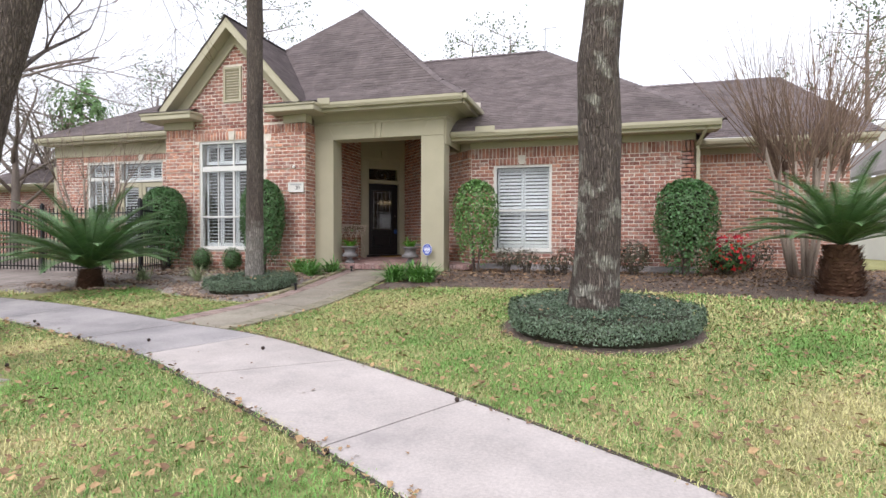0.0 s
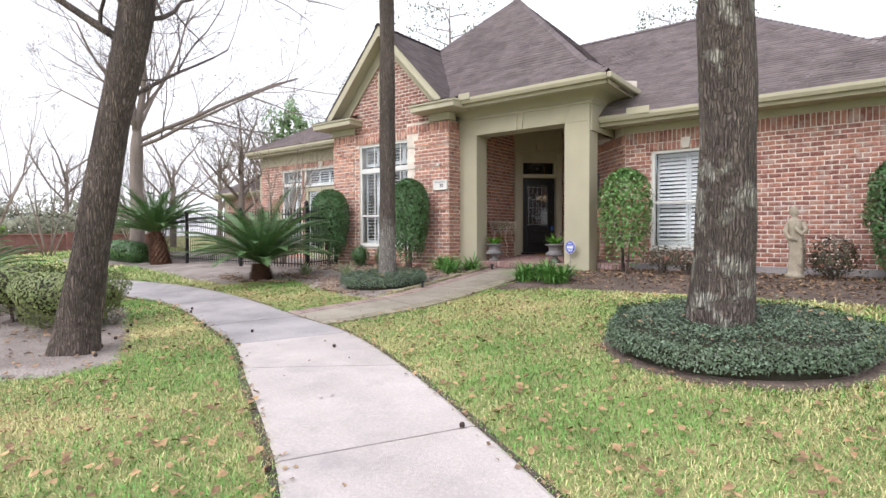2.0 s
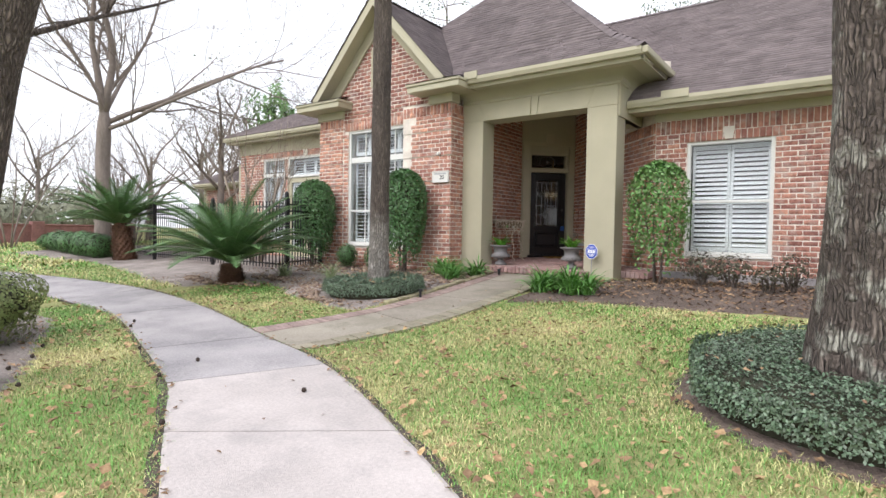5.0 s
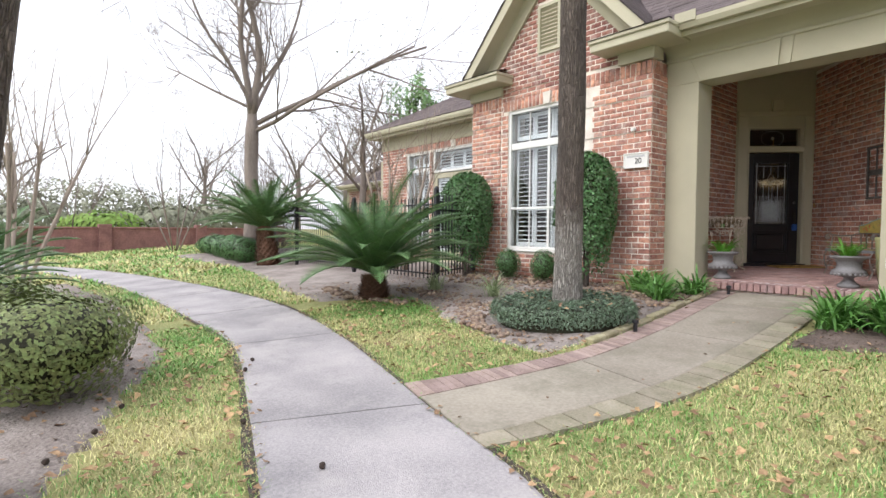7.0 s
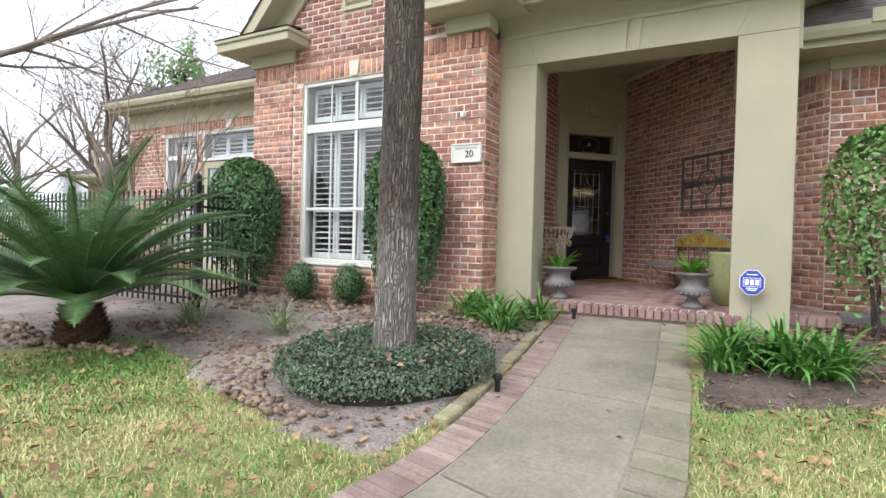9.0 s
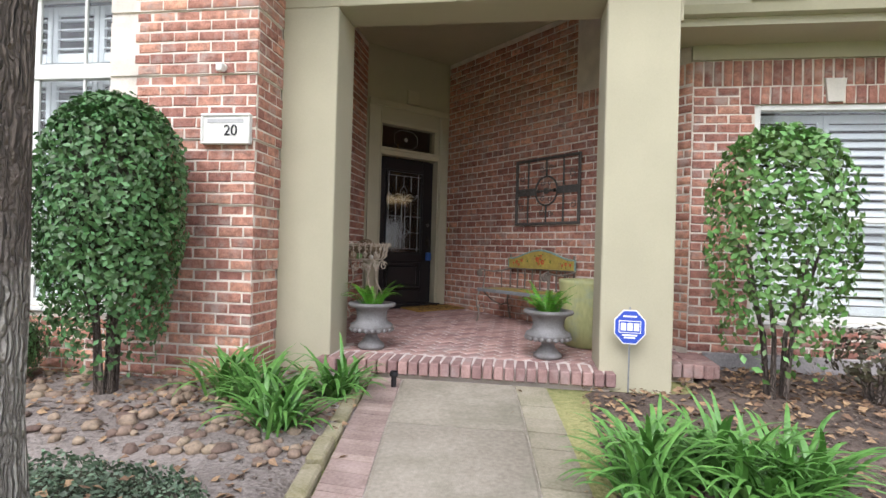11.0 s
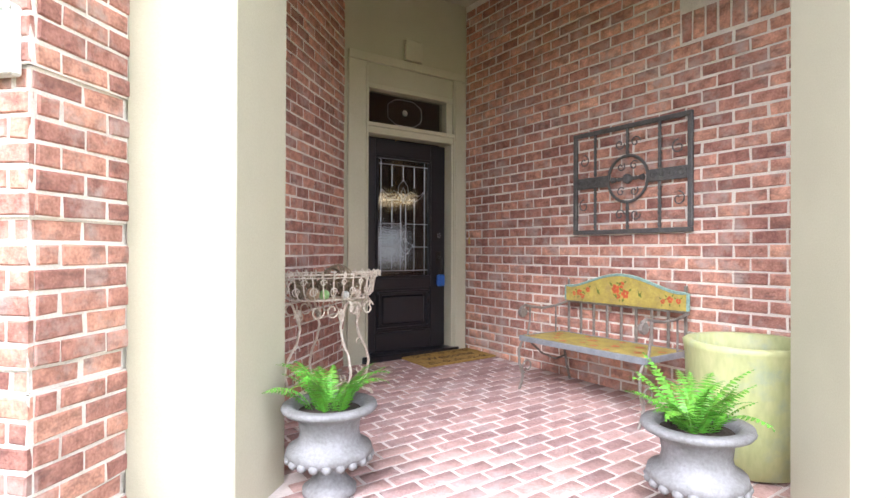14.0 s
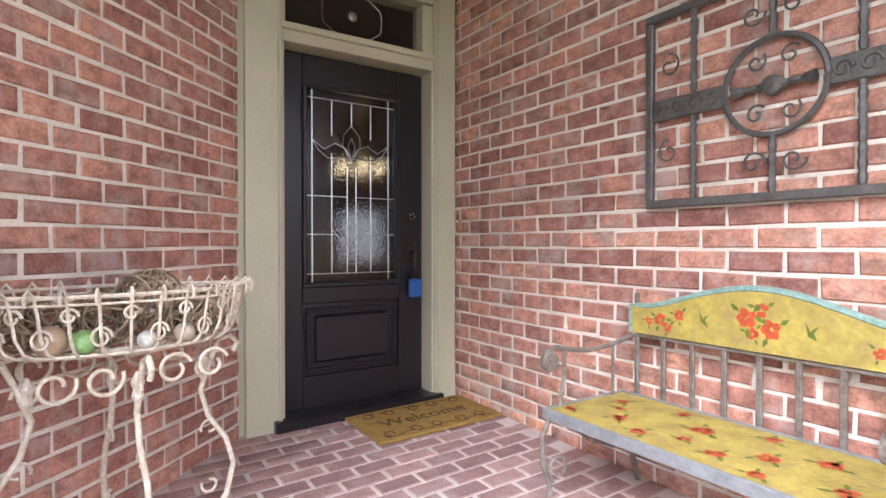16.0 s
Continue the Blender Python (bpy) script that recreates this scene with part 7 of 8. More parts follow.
tree("slim_tree", "slim furrowed trunk with a whitened foot", -5.87, 8.1, [(0, 0, -0.1), (0, 0, 0.2), (0.0, 0, 0.8), (0.02, 0, 2.0), (0.02, 0.0, 3.4), (0.03, 0, 4.6), (0.0, 0, 6), (-0.05, 0, 8.4)], [0.185, 0.162, 0.146, 0.138, 0.141, 0.13, 0.12, 0.10], M_SLIM,
     [((-0.03, 0, 7.4), (-0.6, 0.2, 0.8), 2.4, 0.06), ((-0.04, 0, 8.0), (0.7, 0.1, 0.8), 2.4, 0.06), ((-0.05, 0, 8.3), (0.1, 0.3, 1), 3.0, 0.08)], 102, 3, 3)
tree("leaning_tree", "bare leaning tree on the street side", -5.35, 2.95, [(0, 0, -0.1), (0.05, 0.04, 0.3), (0.20, 0.15, 1.2), (0.36, 0.28, 2.3), (0.55, 0.43, 3.3), (0.66, 0.52, 4.4), (0.75, 0.6, 5.6)], [0.245, 0.20, 0.165, 0.15, 0.155, 0.13, 0.10], M_BARK,
     [((0.40, 0.31, 2.5), (-0.55, 0.8, 0.5), 2.6, 0.026), ((0.5, 0.4, 3.05), (-0.8, -0.5, 0.6), 2.2, 0.045), ((0.55, 0.43, 3.3), (-0.3, 0.9, 0.4), 2.6, 0.028), ((0.66, 0.52, 4.3), (-0.7, 0.3, 0.9), 2.4, 0.05), ((0.6, 0.5, 3.7), (0.1, 0.9, 0.3), 2.6, 0.025), ((0.73, 0.58, 5.3), (0.0, 0.3, 1), 2.2, 0.06)], 103, 3, 4)
ACROSS, AWAY = Vector((0.69, 0.72, 0)), Vector((-0.72, 0.69, 0))
crotches = [(4.35, -0.16, 0.1, 1.0, 4.6, 0.125), (4.4, 0.32, -0.15, 1.0, 5.0, 0.135), (4.15, 0.85, 0.2, 0.42, 6.2, 0.085), (3.95, 0.95, -0.2, 0.24, 6.0, 0.07), (4.7, -0.85, 0.1, 0.48, 3.4, 0.05), (4.4, 0.15, 0.7, 0.9, 4.2, 0.08), (4.5, -0.1, -0.6, 0.9, 3.8, 0.07), (4.9, 0.55, 0.1, 0.75, 4.6, 0.06)]
tree("sycamore_tree", "large bare tree forking into wide ascending limbs", -19.5, 9.6, [(0, 0, -0.1), (0, 0, 0.5), (0.06, 0.03, 1.6), (0.02, 0, 2.8), (0.08, 0.03, 3.9), (0.06, 0.04, 4.9)], [0.30, 0.25, 0.225, 0.205, 0.20, 0.10], M_FARBARK,
     [((0.06, 0.03, z), tuple(ACROSS * a + AWAY * b + Vector((0, 0, c))), L, r) for z, a, b, c, L, r in crotches], 104, 4, 5)


def myrtle(x, y, h, count, seed, spread=0.35, mat=None, label="bare multi stemmed crape myrtle", depth=2, base=0.1):
    ob = thing("crape_myrtle", label, "tree", pose(x, y, rise(y)), "crape myrtles")
    rng = random.Random(seed)
    for k in range(count):
        az = k * 6.283 / count + rng.uniform(-0.3, 0.3)
        bm = bmesh.new()
        d = Vector((math.cos(az) * spread, math.sin(az) * spread, 1)).normalized()
        pts, dirs, rad = limb(bm, Vector((math.cos(az) * base, math.sin(az) * base, -0.05)), d, h * 0.55, 0.035, 0.022, rng, 0.12, 5, sides=6)
        for j in range(6):
            i = rng.randint(3, len(pts) - 1)
            nd = (dirs[i] + Vector((rng.gauss(0, 0.3), rng.gauss(0, 0.3), 0.3))).normalized()
            branch(bm, pts[i], nd, h * rng.uniform(0.25, 0.45), 0.011, depth - 1, rng, 0.15, 4)
        part("stem", bm, mat or M_PALEBARK, ob, smooth=True)
    return ob


fan = thing("crape_myrtle", "bare pruned crape myrtle with fans of thin shoots", "tree", pose(3.62, 11.6, rise(11.6)), "crape myrtles")
M_SHOOT = material("brown_twig", (0.25, 0.175, 0.13), 0.9, 0.3, 12, 40, 0.2, 30, island=0.25)
rng = random.Random(201)
for k in range(11):
    az = k * 2.4
    out = 0.2 + 0.55 * rng.random()
    bm = bmesh.new()
    top = Vector((out * math.cos(az), out * math.sin(az) * 0.8, rng.uniform(2.05, 2.65)))
    base = Vector((0.16 * math.cos(az), 0.16 * math.sin(az), -0.05))
    tube(bm, [base, base.lerp(top, 0.35) + Vector((rng.gauss(0, 0.04), rng.gauss(0, 0.04), 0)), base.lerp(top, 0.7) + Vector((rng.gauss(0, 0.05), rng.gauss(0, 0.05), 0)), top], [0.04, 0.033, 0.028, 0.035], 7)
    stem = part("stem", bm, M_PALEBARK, fan, smooth=True)
    bm = bmesh.new()
    for j in range(26):
        d = Vector((out * 0.55 * math.cos(az) + rng.gauss(0, 0.28), out * 0.5 * math.sin(az) + rng.gauss(0, 0.28), 1)).normalized()
        start = top - Vector((0, 0, rng.uniform(0, 0.35)))
        pts, dirs, rad = limb(bm, start, d, rng.uniform(0.9, 2.9), 0.011, 0.003, rng, 0.10, 5, sides=3)
        for i in range(2):
            q = rng.randint(2, 4)
            side = (dirs[q] + Vector((rng.gauss(0, 0.5), rng.gauss(0, 0.5), 0.1))).normalized()
            limb(bm, pts[q], side, rng.uniform(0.25, 0.6), 0.005, 0.002, rng, 0.12, 3, sides=3)
    tagged(part("twigwork", bm, M_SHOOT, stem), kind="stuff")
myrtle(-11.6, 9.9, 4.0, 6, 202, 0.30, depth=2)
myrtle(-12.0, 3.4, 4.6, 6, 204, 0.30, depth=2)
for k, (x, y, h) in enumerate(((-24, 12.5, 5.5), (-26.5, 9, 6), (-22, 11, 5), (-29, 13.5, 6), (-33, 6, 6.5), (-36, 2, 6))):
    myrtle(x, y, h, 6, 210 + k, 0.35, M_FARBARK, "bare brushy tree beyond the lawn", 2, 0.15)
M_PINE = material("pine_needles", (0.14, 0.19, 0.10), 0.7, 0.35, 3, 20, 0.0, island=0.35, second=(0.05, 0.09, 0.035))
M_IVY = material("pale_evergreen_leaf", (0.20, 0.31, 0.13), 0.7, 0.35, 3, 20, 0.0, island=0.4, second=(0.10, 0.19, 0.06))
# distance haze is mixed into this pale leaf colour
M_HAZE = material("painted_haze_leaf", (0.27, 0.28, 0.20), 0.8, 0.35, 2, 20, 0.0, island=0.35)
M_SPRING = material("spring_leaf", (0.22, 0.34, 0.07), 0.7, 0.3, 2, 20, 0.0, island=0.3)
for k, (x, y, h) in enumerate(((-23, 33, 17.5), (-9.5, 40, 15.5), (-6.3, 38, 15), (-28, 30, 11.8), (13.5, 34, 13), (16.5, 37, 11.5))):
    rng = random.Random(300 + k)
    limbs = [((0, 0, h * f), (math.cos(a), math.sin(a), 0.25), h * 0.16 * (1.3 - f) * 2.2, 0.05) for f, a in [(0.62 + 0.36 * j / 12, j * 2.4) for j in range(13)]]
    tree("pine_tree", "tall thin pine behind the house", x, y, [(0, 0, 0), (0.1, 0, h * 0.4), (0, 0.1, h * 0.8), (0, 0, h)], [0.22, 0.17, 0.09, 0.03], M_FARBARK, limbs, 300 + k, 1, 4, 0.05, 0.1, (M_PINE, 13, 0.22, 0.30))
for k, (x, y, h) in enumerate(((-17.5, 17.5, 8.2), (-21, 16.5, 7.5), (-20, 14, 7), (-25, 19, 8.5), (-32, 20, 9), (-40, 14, 9), (-44, 4, 9), (-38, 24, 9), (-48, -6, 9), (-30, 16, 7.5))):
    rng = random.Random(330 + k)
    limbs = [((0, 0, h * (0.22 + 0.05 * j)), (math.cos(j * 2.4), math.sin(j * 2.4), rng.uniform(0.5, 1.2)), h * rng.uniform(0.35, 0.5), 0.07) for j in range(7)]
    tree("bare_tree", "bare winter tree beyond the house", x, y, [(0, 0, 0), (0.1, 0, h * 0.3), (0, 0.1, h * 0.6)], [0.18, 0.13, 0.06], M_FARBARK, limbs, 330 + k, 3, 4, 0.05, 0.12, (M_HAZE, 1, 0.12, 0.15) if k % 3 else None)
shrub("evergreen_tree", "bushy evergreen rising behind the courtyard roof", -18.6, 15.6, 0.95, 0.95, 3.2, 7.2, 3600, 0.15, M_IVY, 350, stems=1, core=False, rough=0.42, category="tree")
# the M_HAZE ones carry their haze as leaf colour
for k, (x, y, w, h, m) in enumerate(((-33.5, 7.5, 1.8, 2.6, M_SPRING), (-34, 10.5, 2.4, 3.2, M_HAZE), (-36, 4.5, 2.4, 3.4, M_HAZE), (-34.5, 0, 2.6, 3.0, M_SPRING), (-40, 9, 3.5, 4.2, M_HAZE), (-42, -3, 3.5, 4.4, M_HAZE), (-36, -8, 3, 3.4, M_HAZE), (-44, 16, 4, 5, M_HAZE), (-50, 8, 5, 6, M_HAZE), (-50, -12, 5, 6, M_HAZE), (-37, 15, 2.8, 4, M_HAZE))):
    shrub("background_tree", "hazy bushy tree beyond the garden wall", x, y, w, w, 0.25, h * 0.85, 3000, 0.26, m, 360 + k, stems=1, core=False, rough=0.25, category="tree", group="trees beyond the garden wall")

# ---- fence ----
fence = thing("iron_fence", "black iron picket fence with a gate post", "fence", pose(0, 0, 0))


def fence_run(x0, y0, x1, y1, skip=False):
    L = math.hypot(x1 - x0, y1 - y0)
    z = 0.5 * (rise(y0) + rise(y1)) + 0.03
    m = Matrix.Translation((x0, y0, z)) @ Matrix.Rotation(math.atan2(y1 - y0, x1 - x0), 4, "Z")
    for c in (0.12, 1.32, 1.18):
        part("fence_rail", boxed(0, L, -0.014, 0.014, c, c + 0.03, m), M_BLACK, fence)
    n = int(L / 0.115)
    for k in range(1, n):
        a = k * L / n
        part("picket", boxed(a - 0.0085, a + 0.0085, -0.0085, 0.0085, 0.05, 1.46, m), M_BLACK, fence)


for x, y, h in ((-9.37, 9.07, 1.62), (-12.2, 9.12, 1.55), (-15.2, 9.2, 1.55), (-18.2, 9.7, 1.55), (-9.98, 10.5, 1.5)):
    p = part("fence_post", bevelled(boxed(x - 0.035, x + 0.035, y - 0.035, y + 0.035, rise(y) - 0.05, rise(y) + h), 0.005), M_BLACK, fence)
    part("post_cap", lathe(bmesh.new(), [(0.045, 0), (0.045, 0.015), (0.02, 0.045), (0.004, 0.06)], 10, pose(x, y, rise(y) + h)), M_BLACK, p)
for a in ((-9.37, 9.07, -12.2, 9.12), (-12.2, 9.12, -15.2, 9.2), (-15.2, 9.2, -18.2, 9.7), (-9.37, 9.07, -9.98, 10.5)):
    fence_run(*a)

antenna = thing("roof_antenna", "thin metal antenna on the roof ridge", "antenna")
part("mast", tube(bmesh.new(), [(-1.55, 15.2, 6.35), (-1.55, 15.2, 7.05)], 0.012, 6), M_ZINC, antenna)
part("crossbar", tube(bmesh.new(), [(-1.62, 15.2, 7.0), (-1.25, 15.2, 7.03)], 0.007, 6), M_ZINC, antenna)

# ---- statue ----
M_STATUE = material("aged_cast_stone", (0.40, 0.35, 0.27), 0.9, 0.3, 8, 60, 0.5, 50)
bm = lathe(bmesh.new(), [(0.16, 0), (0.16, 0.06), (0.13, 0.075), (0.135, 0.12), (0.13, 0.3), (0.125, 0.45), (0.14, 0.58), (0.12, 0.68), (0.10, 0.74), (0.125, 0.82), (0.13, 0.9), (0.09, 0.955), (0.045, 0.98), (0.045, 1.0), (0.065, 1.03), (0.075, 1.08), (0.065, 1.13), (0.03, 1.16), (0.002, 1.17)], 24)
for v in bm.verts:
    a = math.atan2(v.co.y, v.co.x)
    if 0.1 < v.co.z < 0.72:
        f = 1 + 0.09 * math.sin(7 * a + 3 * v.co.z) + 0.03 * math.sin(13 * a)
        v.co.x, v.co.y = v.co.x * f, v.co.y * f * 0.85
    if v.co.z > 0.1:
        v.co.x += 0.03 * math.sin(v.co.z * 4)
tube(bm, [(0.12, -0.02, 0.9), (0.17, -0.06, 0.78), (0.10, -0.14, 0.72), (0.0, -0.14, 0.82)], [0.045, 0.042, 0.036, 0.03], 8)
tube(bm, [(-0.10, -0.02, 0.9), (-0.16, -0.04, 0.76), (-0.10, -0.12, 0.66), (0.04, -0.13, 0.62)], [0.045, 0.042, 0.036, 0.03], 8)
statue = part("statue", bm, M_STATUE, smooth=True)
statue.matrix_basis = pose(0.12, 11.1, rise(11.1) + 0.03) @ Matrix.Diagonal((0.85, 0.85, 0.97, 1))
tagged(statue, "aged cast stone draped garden statue in the mulch bed", "statue")

# ---- neighbouring house and garden wall ----
M_RENDER = material("white_render", (0.66, 0.64, 0.60), 0.9, 0.08, 1.5, 60, 0.2, 60)
M_GREYROOF = material("grey_shingle", (0.22, 0.20, 0.19), 0.95, 0.3, 1.5, 60, 0.4, 60)
nb = thing("neighbour_house", "white rendered neighbouring house with a grey roof", "house")
part("wall", boxed(9.2, 18, 19, 28, 0.3, 3.4), M_RENDER, nb)
part("upper_wall", boxed(11.5, 18, 22, 28, 3.4, 6.2), M_RENDER, nb)
rf = part("roof", poly(bmesh.new(), [(8.6, 18.4, 3.3), (18.5, 18.4, 3.3), (18.5, 22, 5.4), (11.4, 22, 5.4)], (0, 0, 0.12)), M_GREYROOF, nb)
part("roof_side", poly(bmesh.new(), [(8.6, 18.4, 3.3), (11.4, 22, 5.4), (11.4, 26, 5.4), (8.6, 29, 3.3)], (0, 0, 0.12)), M_GREYROOF, rf)
part("upper_roof", poly(bmesh.new(), [(11, 21.5, 6.1), (18.5, 21.5, 6.1), (16, 25, 8.0), (13.5, 25, 8.0)], (0, 0, 0.12)), M_GREYROOF, nb)
part("fascia", boxed(8.6, 18.5, 18.34, 18.4, 3.2, 3.42), M_WHITE, nb)
M_FARBRICK = material("far_brick", (0.26, 0.13, 0.12), 0.95, 0.35, 2.5, 14, 0.3, 20)
gw = thing("garden_wall", "long low red brick garden wall with piers", "wall")
part("wall_body", boxed(-30.2, -30, -25, 15, 0, 1.22), M_FARBRICK, gw)
part("coping", bevelled(boxed(-30.25, -29.95, -25, 15, 1.22, 1.30), 0.02), M_FARBRICK, gw)
for k in range(11):
    part("pier", bevelled(boxed(-30.3, -29.85, -25 + 4 * k - 0.25, -25 + 4 * k + 0.25, 0, 1.42), 0.02), M_FARBRICK, gw)
# downspout at the house corner
ds = thing("downspout", "tan metal downspout at the house corner", "downspout")
part("outlet_bend", tube(bmesh.new(), [(1.95, 11.36, 3.42), (1.92, 11.5, 3.3), (1.86, 11.84, 3.1), (1.86, 11.86, 2.9)], 0.035, 8), M_TRIM, ds)
part("pipe", bevelled(boxed(1.83, 1.90, 11.83, 11.895, 0.5, 2.95), 0.008), M_TRIM, ds)

# ---- interior glimpse behind the front door ----
M_GLOW = bpy.data.materials.new("lamp_glow")
M_GLOW.use_nodes = True
ge = M_GLOW.node_tree.nodes["Principled BSDF"]
ge.inputs["Emission Color"].default_value, ge.inputs["Emission Strength"].default_value = (1.0, 0.74, 0.40, 1), 0.55
ch = thing("chandelier", "small lit chandelier hanging in the hall", "lamp", pose(-6.35, 15.25, 2.2))
part("stem", tube(bmesh.new(), [(0, 0, 0), (0, 0, 0.95)], 0.01), M_BRASS, ch)
for k in range(6):
    a = k * 1.047
    arm = part("arm", tube(bmesh.new(), [(0, 0, 0), (0.1 * math.cos(a), 0.1 * math.sin(a), -0.06), (0.17 * math.cos(a), 0.17 * math.sin(a), 0.02)], 0.007, 6), M_BRASS, ch)
    part("bulb", lathe(bmesh.new(), [(0.008, 0.02), (0.022, 0.05), (0.016, 0.09), (0.002, 0.12)], 10, pose(0.17 * math.cos(a), 0.17 * math.sin(a), 0)), M_GLOW, arm)
# hall ceiling and sides take the dark colour as painted shade
tagged(part("ceiling_hall", poly(bmesh.new(), [(-7.9, 12.4, 3.17), (-5.45, 14.8, 3.17), (-5.2, 14.9, 3.17), (-5.2, 16.05, 3.17), (-7.9, 16.05, 3.17)], (0, 0, 0.05)), M_ROOM), "hall ceiling coloured dark as unlit", "ceiling", kind="structure")
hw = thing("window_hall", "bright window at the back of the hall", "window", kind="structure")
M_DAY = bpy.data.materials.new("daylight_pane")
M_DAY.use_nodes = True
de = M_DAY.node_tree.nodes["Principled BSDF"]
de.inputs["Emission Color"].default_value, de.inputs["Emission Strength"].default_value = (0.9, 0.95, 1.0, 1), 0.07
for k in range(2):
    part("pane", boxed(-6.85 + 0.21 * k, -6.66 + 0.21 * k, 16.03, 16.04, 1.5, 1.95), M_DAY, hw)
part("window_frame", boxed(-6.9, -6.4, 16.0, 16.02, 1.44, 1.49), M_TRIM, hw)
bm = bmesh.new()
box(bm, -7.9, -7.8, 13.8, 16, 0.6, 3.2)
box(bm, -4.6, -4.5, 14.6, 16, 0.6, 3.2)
tagged(part("wall_hall_side", bm, M_ROOM), "hall side walls coloured dark as unlit", "wall", kind="structure")

# ---- brickwork, piece by piece ----
BRICKS = {}


def brick_mesh(w, h, d, mat):
    key = (round(w, 3), round(h, 3), d, mat.name)
    if key not in BRICKS:
        c = 0.0055
        me = bpy.data.meshes.new("brick")
        chip = random.Random(int(w * 7919 + h * 104729 + d * 1299709))
        x, z = w / 2, h / 2
        V = [(-x, 0, -z), (x, 0, -z), (x, 0, z), (-x, 0, z), (-x, d - c, -z), (x, d - c, -z), (x, d - c, z), (-x, d - c, z), (-x + c, d, -z + c), (x - c, d, -z + c), (x - c, d, z - c), (-x + c, d, z - c)]
        F = [(0, 1, 5, 4), (1, 2, 6, 5), (2, 3, 7, 6), (3, 0, 4, 7), (4, 5, 9, 8), (5, 6, 10, 9), (6, 7, 11, 10), (7, 4, 8, 11), (8, 9, 10, 11)]
        wear = [(chip.uniform(-0.0035, 0.0035), 0, chip.uniform(-0.003, 0.003)) for k in range(4)]
        V = [(v[0] + wear[k % 4][0], v[1], v[2] + wear[k % 4][2]) if k > 3 else v for k, v in enumerate(V)]
        me.from_pydata(V, [], F)
        me.materials.append(mat)
        BRICKS[key] = me
    return BRICKS[key]


def lay(parent, m, pieces, near, mat, depth=0.006, name="brick"):
    """Lays bricks (a, c, width, height, extra depth) on a wall; those in the near stretch (a0, a1, c0, c1) as parts, the rest joined."""
    rng = random.Random(len(pieces))
    single, rest = [], []
    pieces = [(a, c, max(0.03, w - rng.choice((0, 0.003, 0.006, 0.009))), h - rng.choice((0, 0.002, 0.004, 0.006)), e) for a, c, w, h, e in pieces]
    for p in pieces:
        (single if near and near[0] <= p[0] <= near[1] and near[2] <= p[1] <= near[3] else rest).append(p)
    rest += single[300:]
    for a, c, w, h, e in single[:300]:
        ob = new(name, brick_mesh(w, h, round(depth + e, 3), mat))
        ob.parent = parent
        ob.matrix_basis = m @ pose(a, rng.uniform(-0.002, 0.002), c, rng.uniform(-0.5, 0.5), rng.uniform(-0.8, 0.8), 0)
    V, F = [], []
    R = np.array(m.to_3x3())
    T = np.array(m.translation)
    for a, c, w, h, e in rest:
        me = brick_mesh(w, h, round(depth + e, 3), mat)
        k = len(V) * 12
        co = np.array([tuple(v.co) for v in me.vertices]) + (a, rng.uniform(-0.002, 0.002), c)
        V.append(co @ R.T + T)
        F += [[k + i for i in f.vertices] for f in me.polygons]
    if V:
        tagged(raw_mesh("bricks", np.concatenate(V), F, mat, parent), kind="stuff")


def courses(length, z0, z1, holes=(), span=None, start=0.0, soldier=(), proud=(), breaks=()):
    """Running bond over a wall, cut round holes, between the limits that span(z) gives; soldier: (a0, a1, c0, c1) bands of upright bricks."""
    out, joint = [], 0.011
    rng = random.Random(int(length * 100))
    n = int(round((z1 - z0) / COURSE))
    for r in range(n):
        c = z0 + (r + 0.5) * COURSE
        lo, hi = span(c) if span else (0, length)
        if hi - lo < 0.05:
            continue
        bars = sorted([(h[0], h[1]) for h in list(holes) + list(soldier) if h[2] < c + COURSE * 0.3 and h[3] > c - COURSE * 0.3])
        runs, at = [], lo
        for b0, b1 in bars:
            if b0 > at:
                runs.append((at, min(b0, hi)))
            at = max(at, b1)
        if at < hi:
            runs.append((at, hi))
        for b in breaks:
            runs = [q for r0, r1 in runs for q in (((r0, b), (b, r1)) if r0 < b < r1 else ((r0, r1),))]
        a = start - (BRICK / 2 if r % 2 else 0) - BRICK
        while a < length:
            for r0, r1 in runs:
                e0, e1 = max(a, r0), min(a + BRICK, r1)
                if e1 - e0 > 0.03:
                    e = next((p[4] for p in proud if p[0] <= (e0 + e1) / 2 <= p[1] and p[2] <= c <= p[3]), 0)
                    out.append(((e0 + e1) / 2, c, round((e1 - e0 - joint) / 0.005) * 0.005, COURSE - joint, e))
            a += BRICK
    for a0, a1, c0, c1 in soldier:
        k = max(1, int((a1 - a0) / 0.0813))
        for j in range(k):
            out.append((a0 + (j + 0.5) * (a1 - a0) / k, (c0 + c1) / 2, round((a1 - a0) / k - joint, 3), c1 - c0 - joint, 0.004))
    return out


g = lambda x: x + 10.07
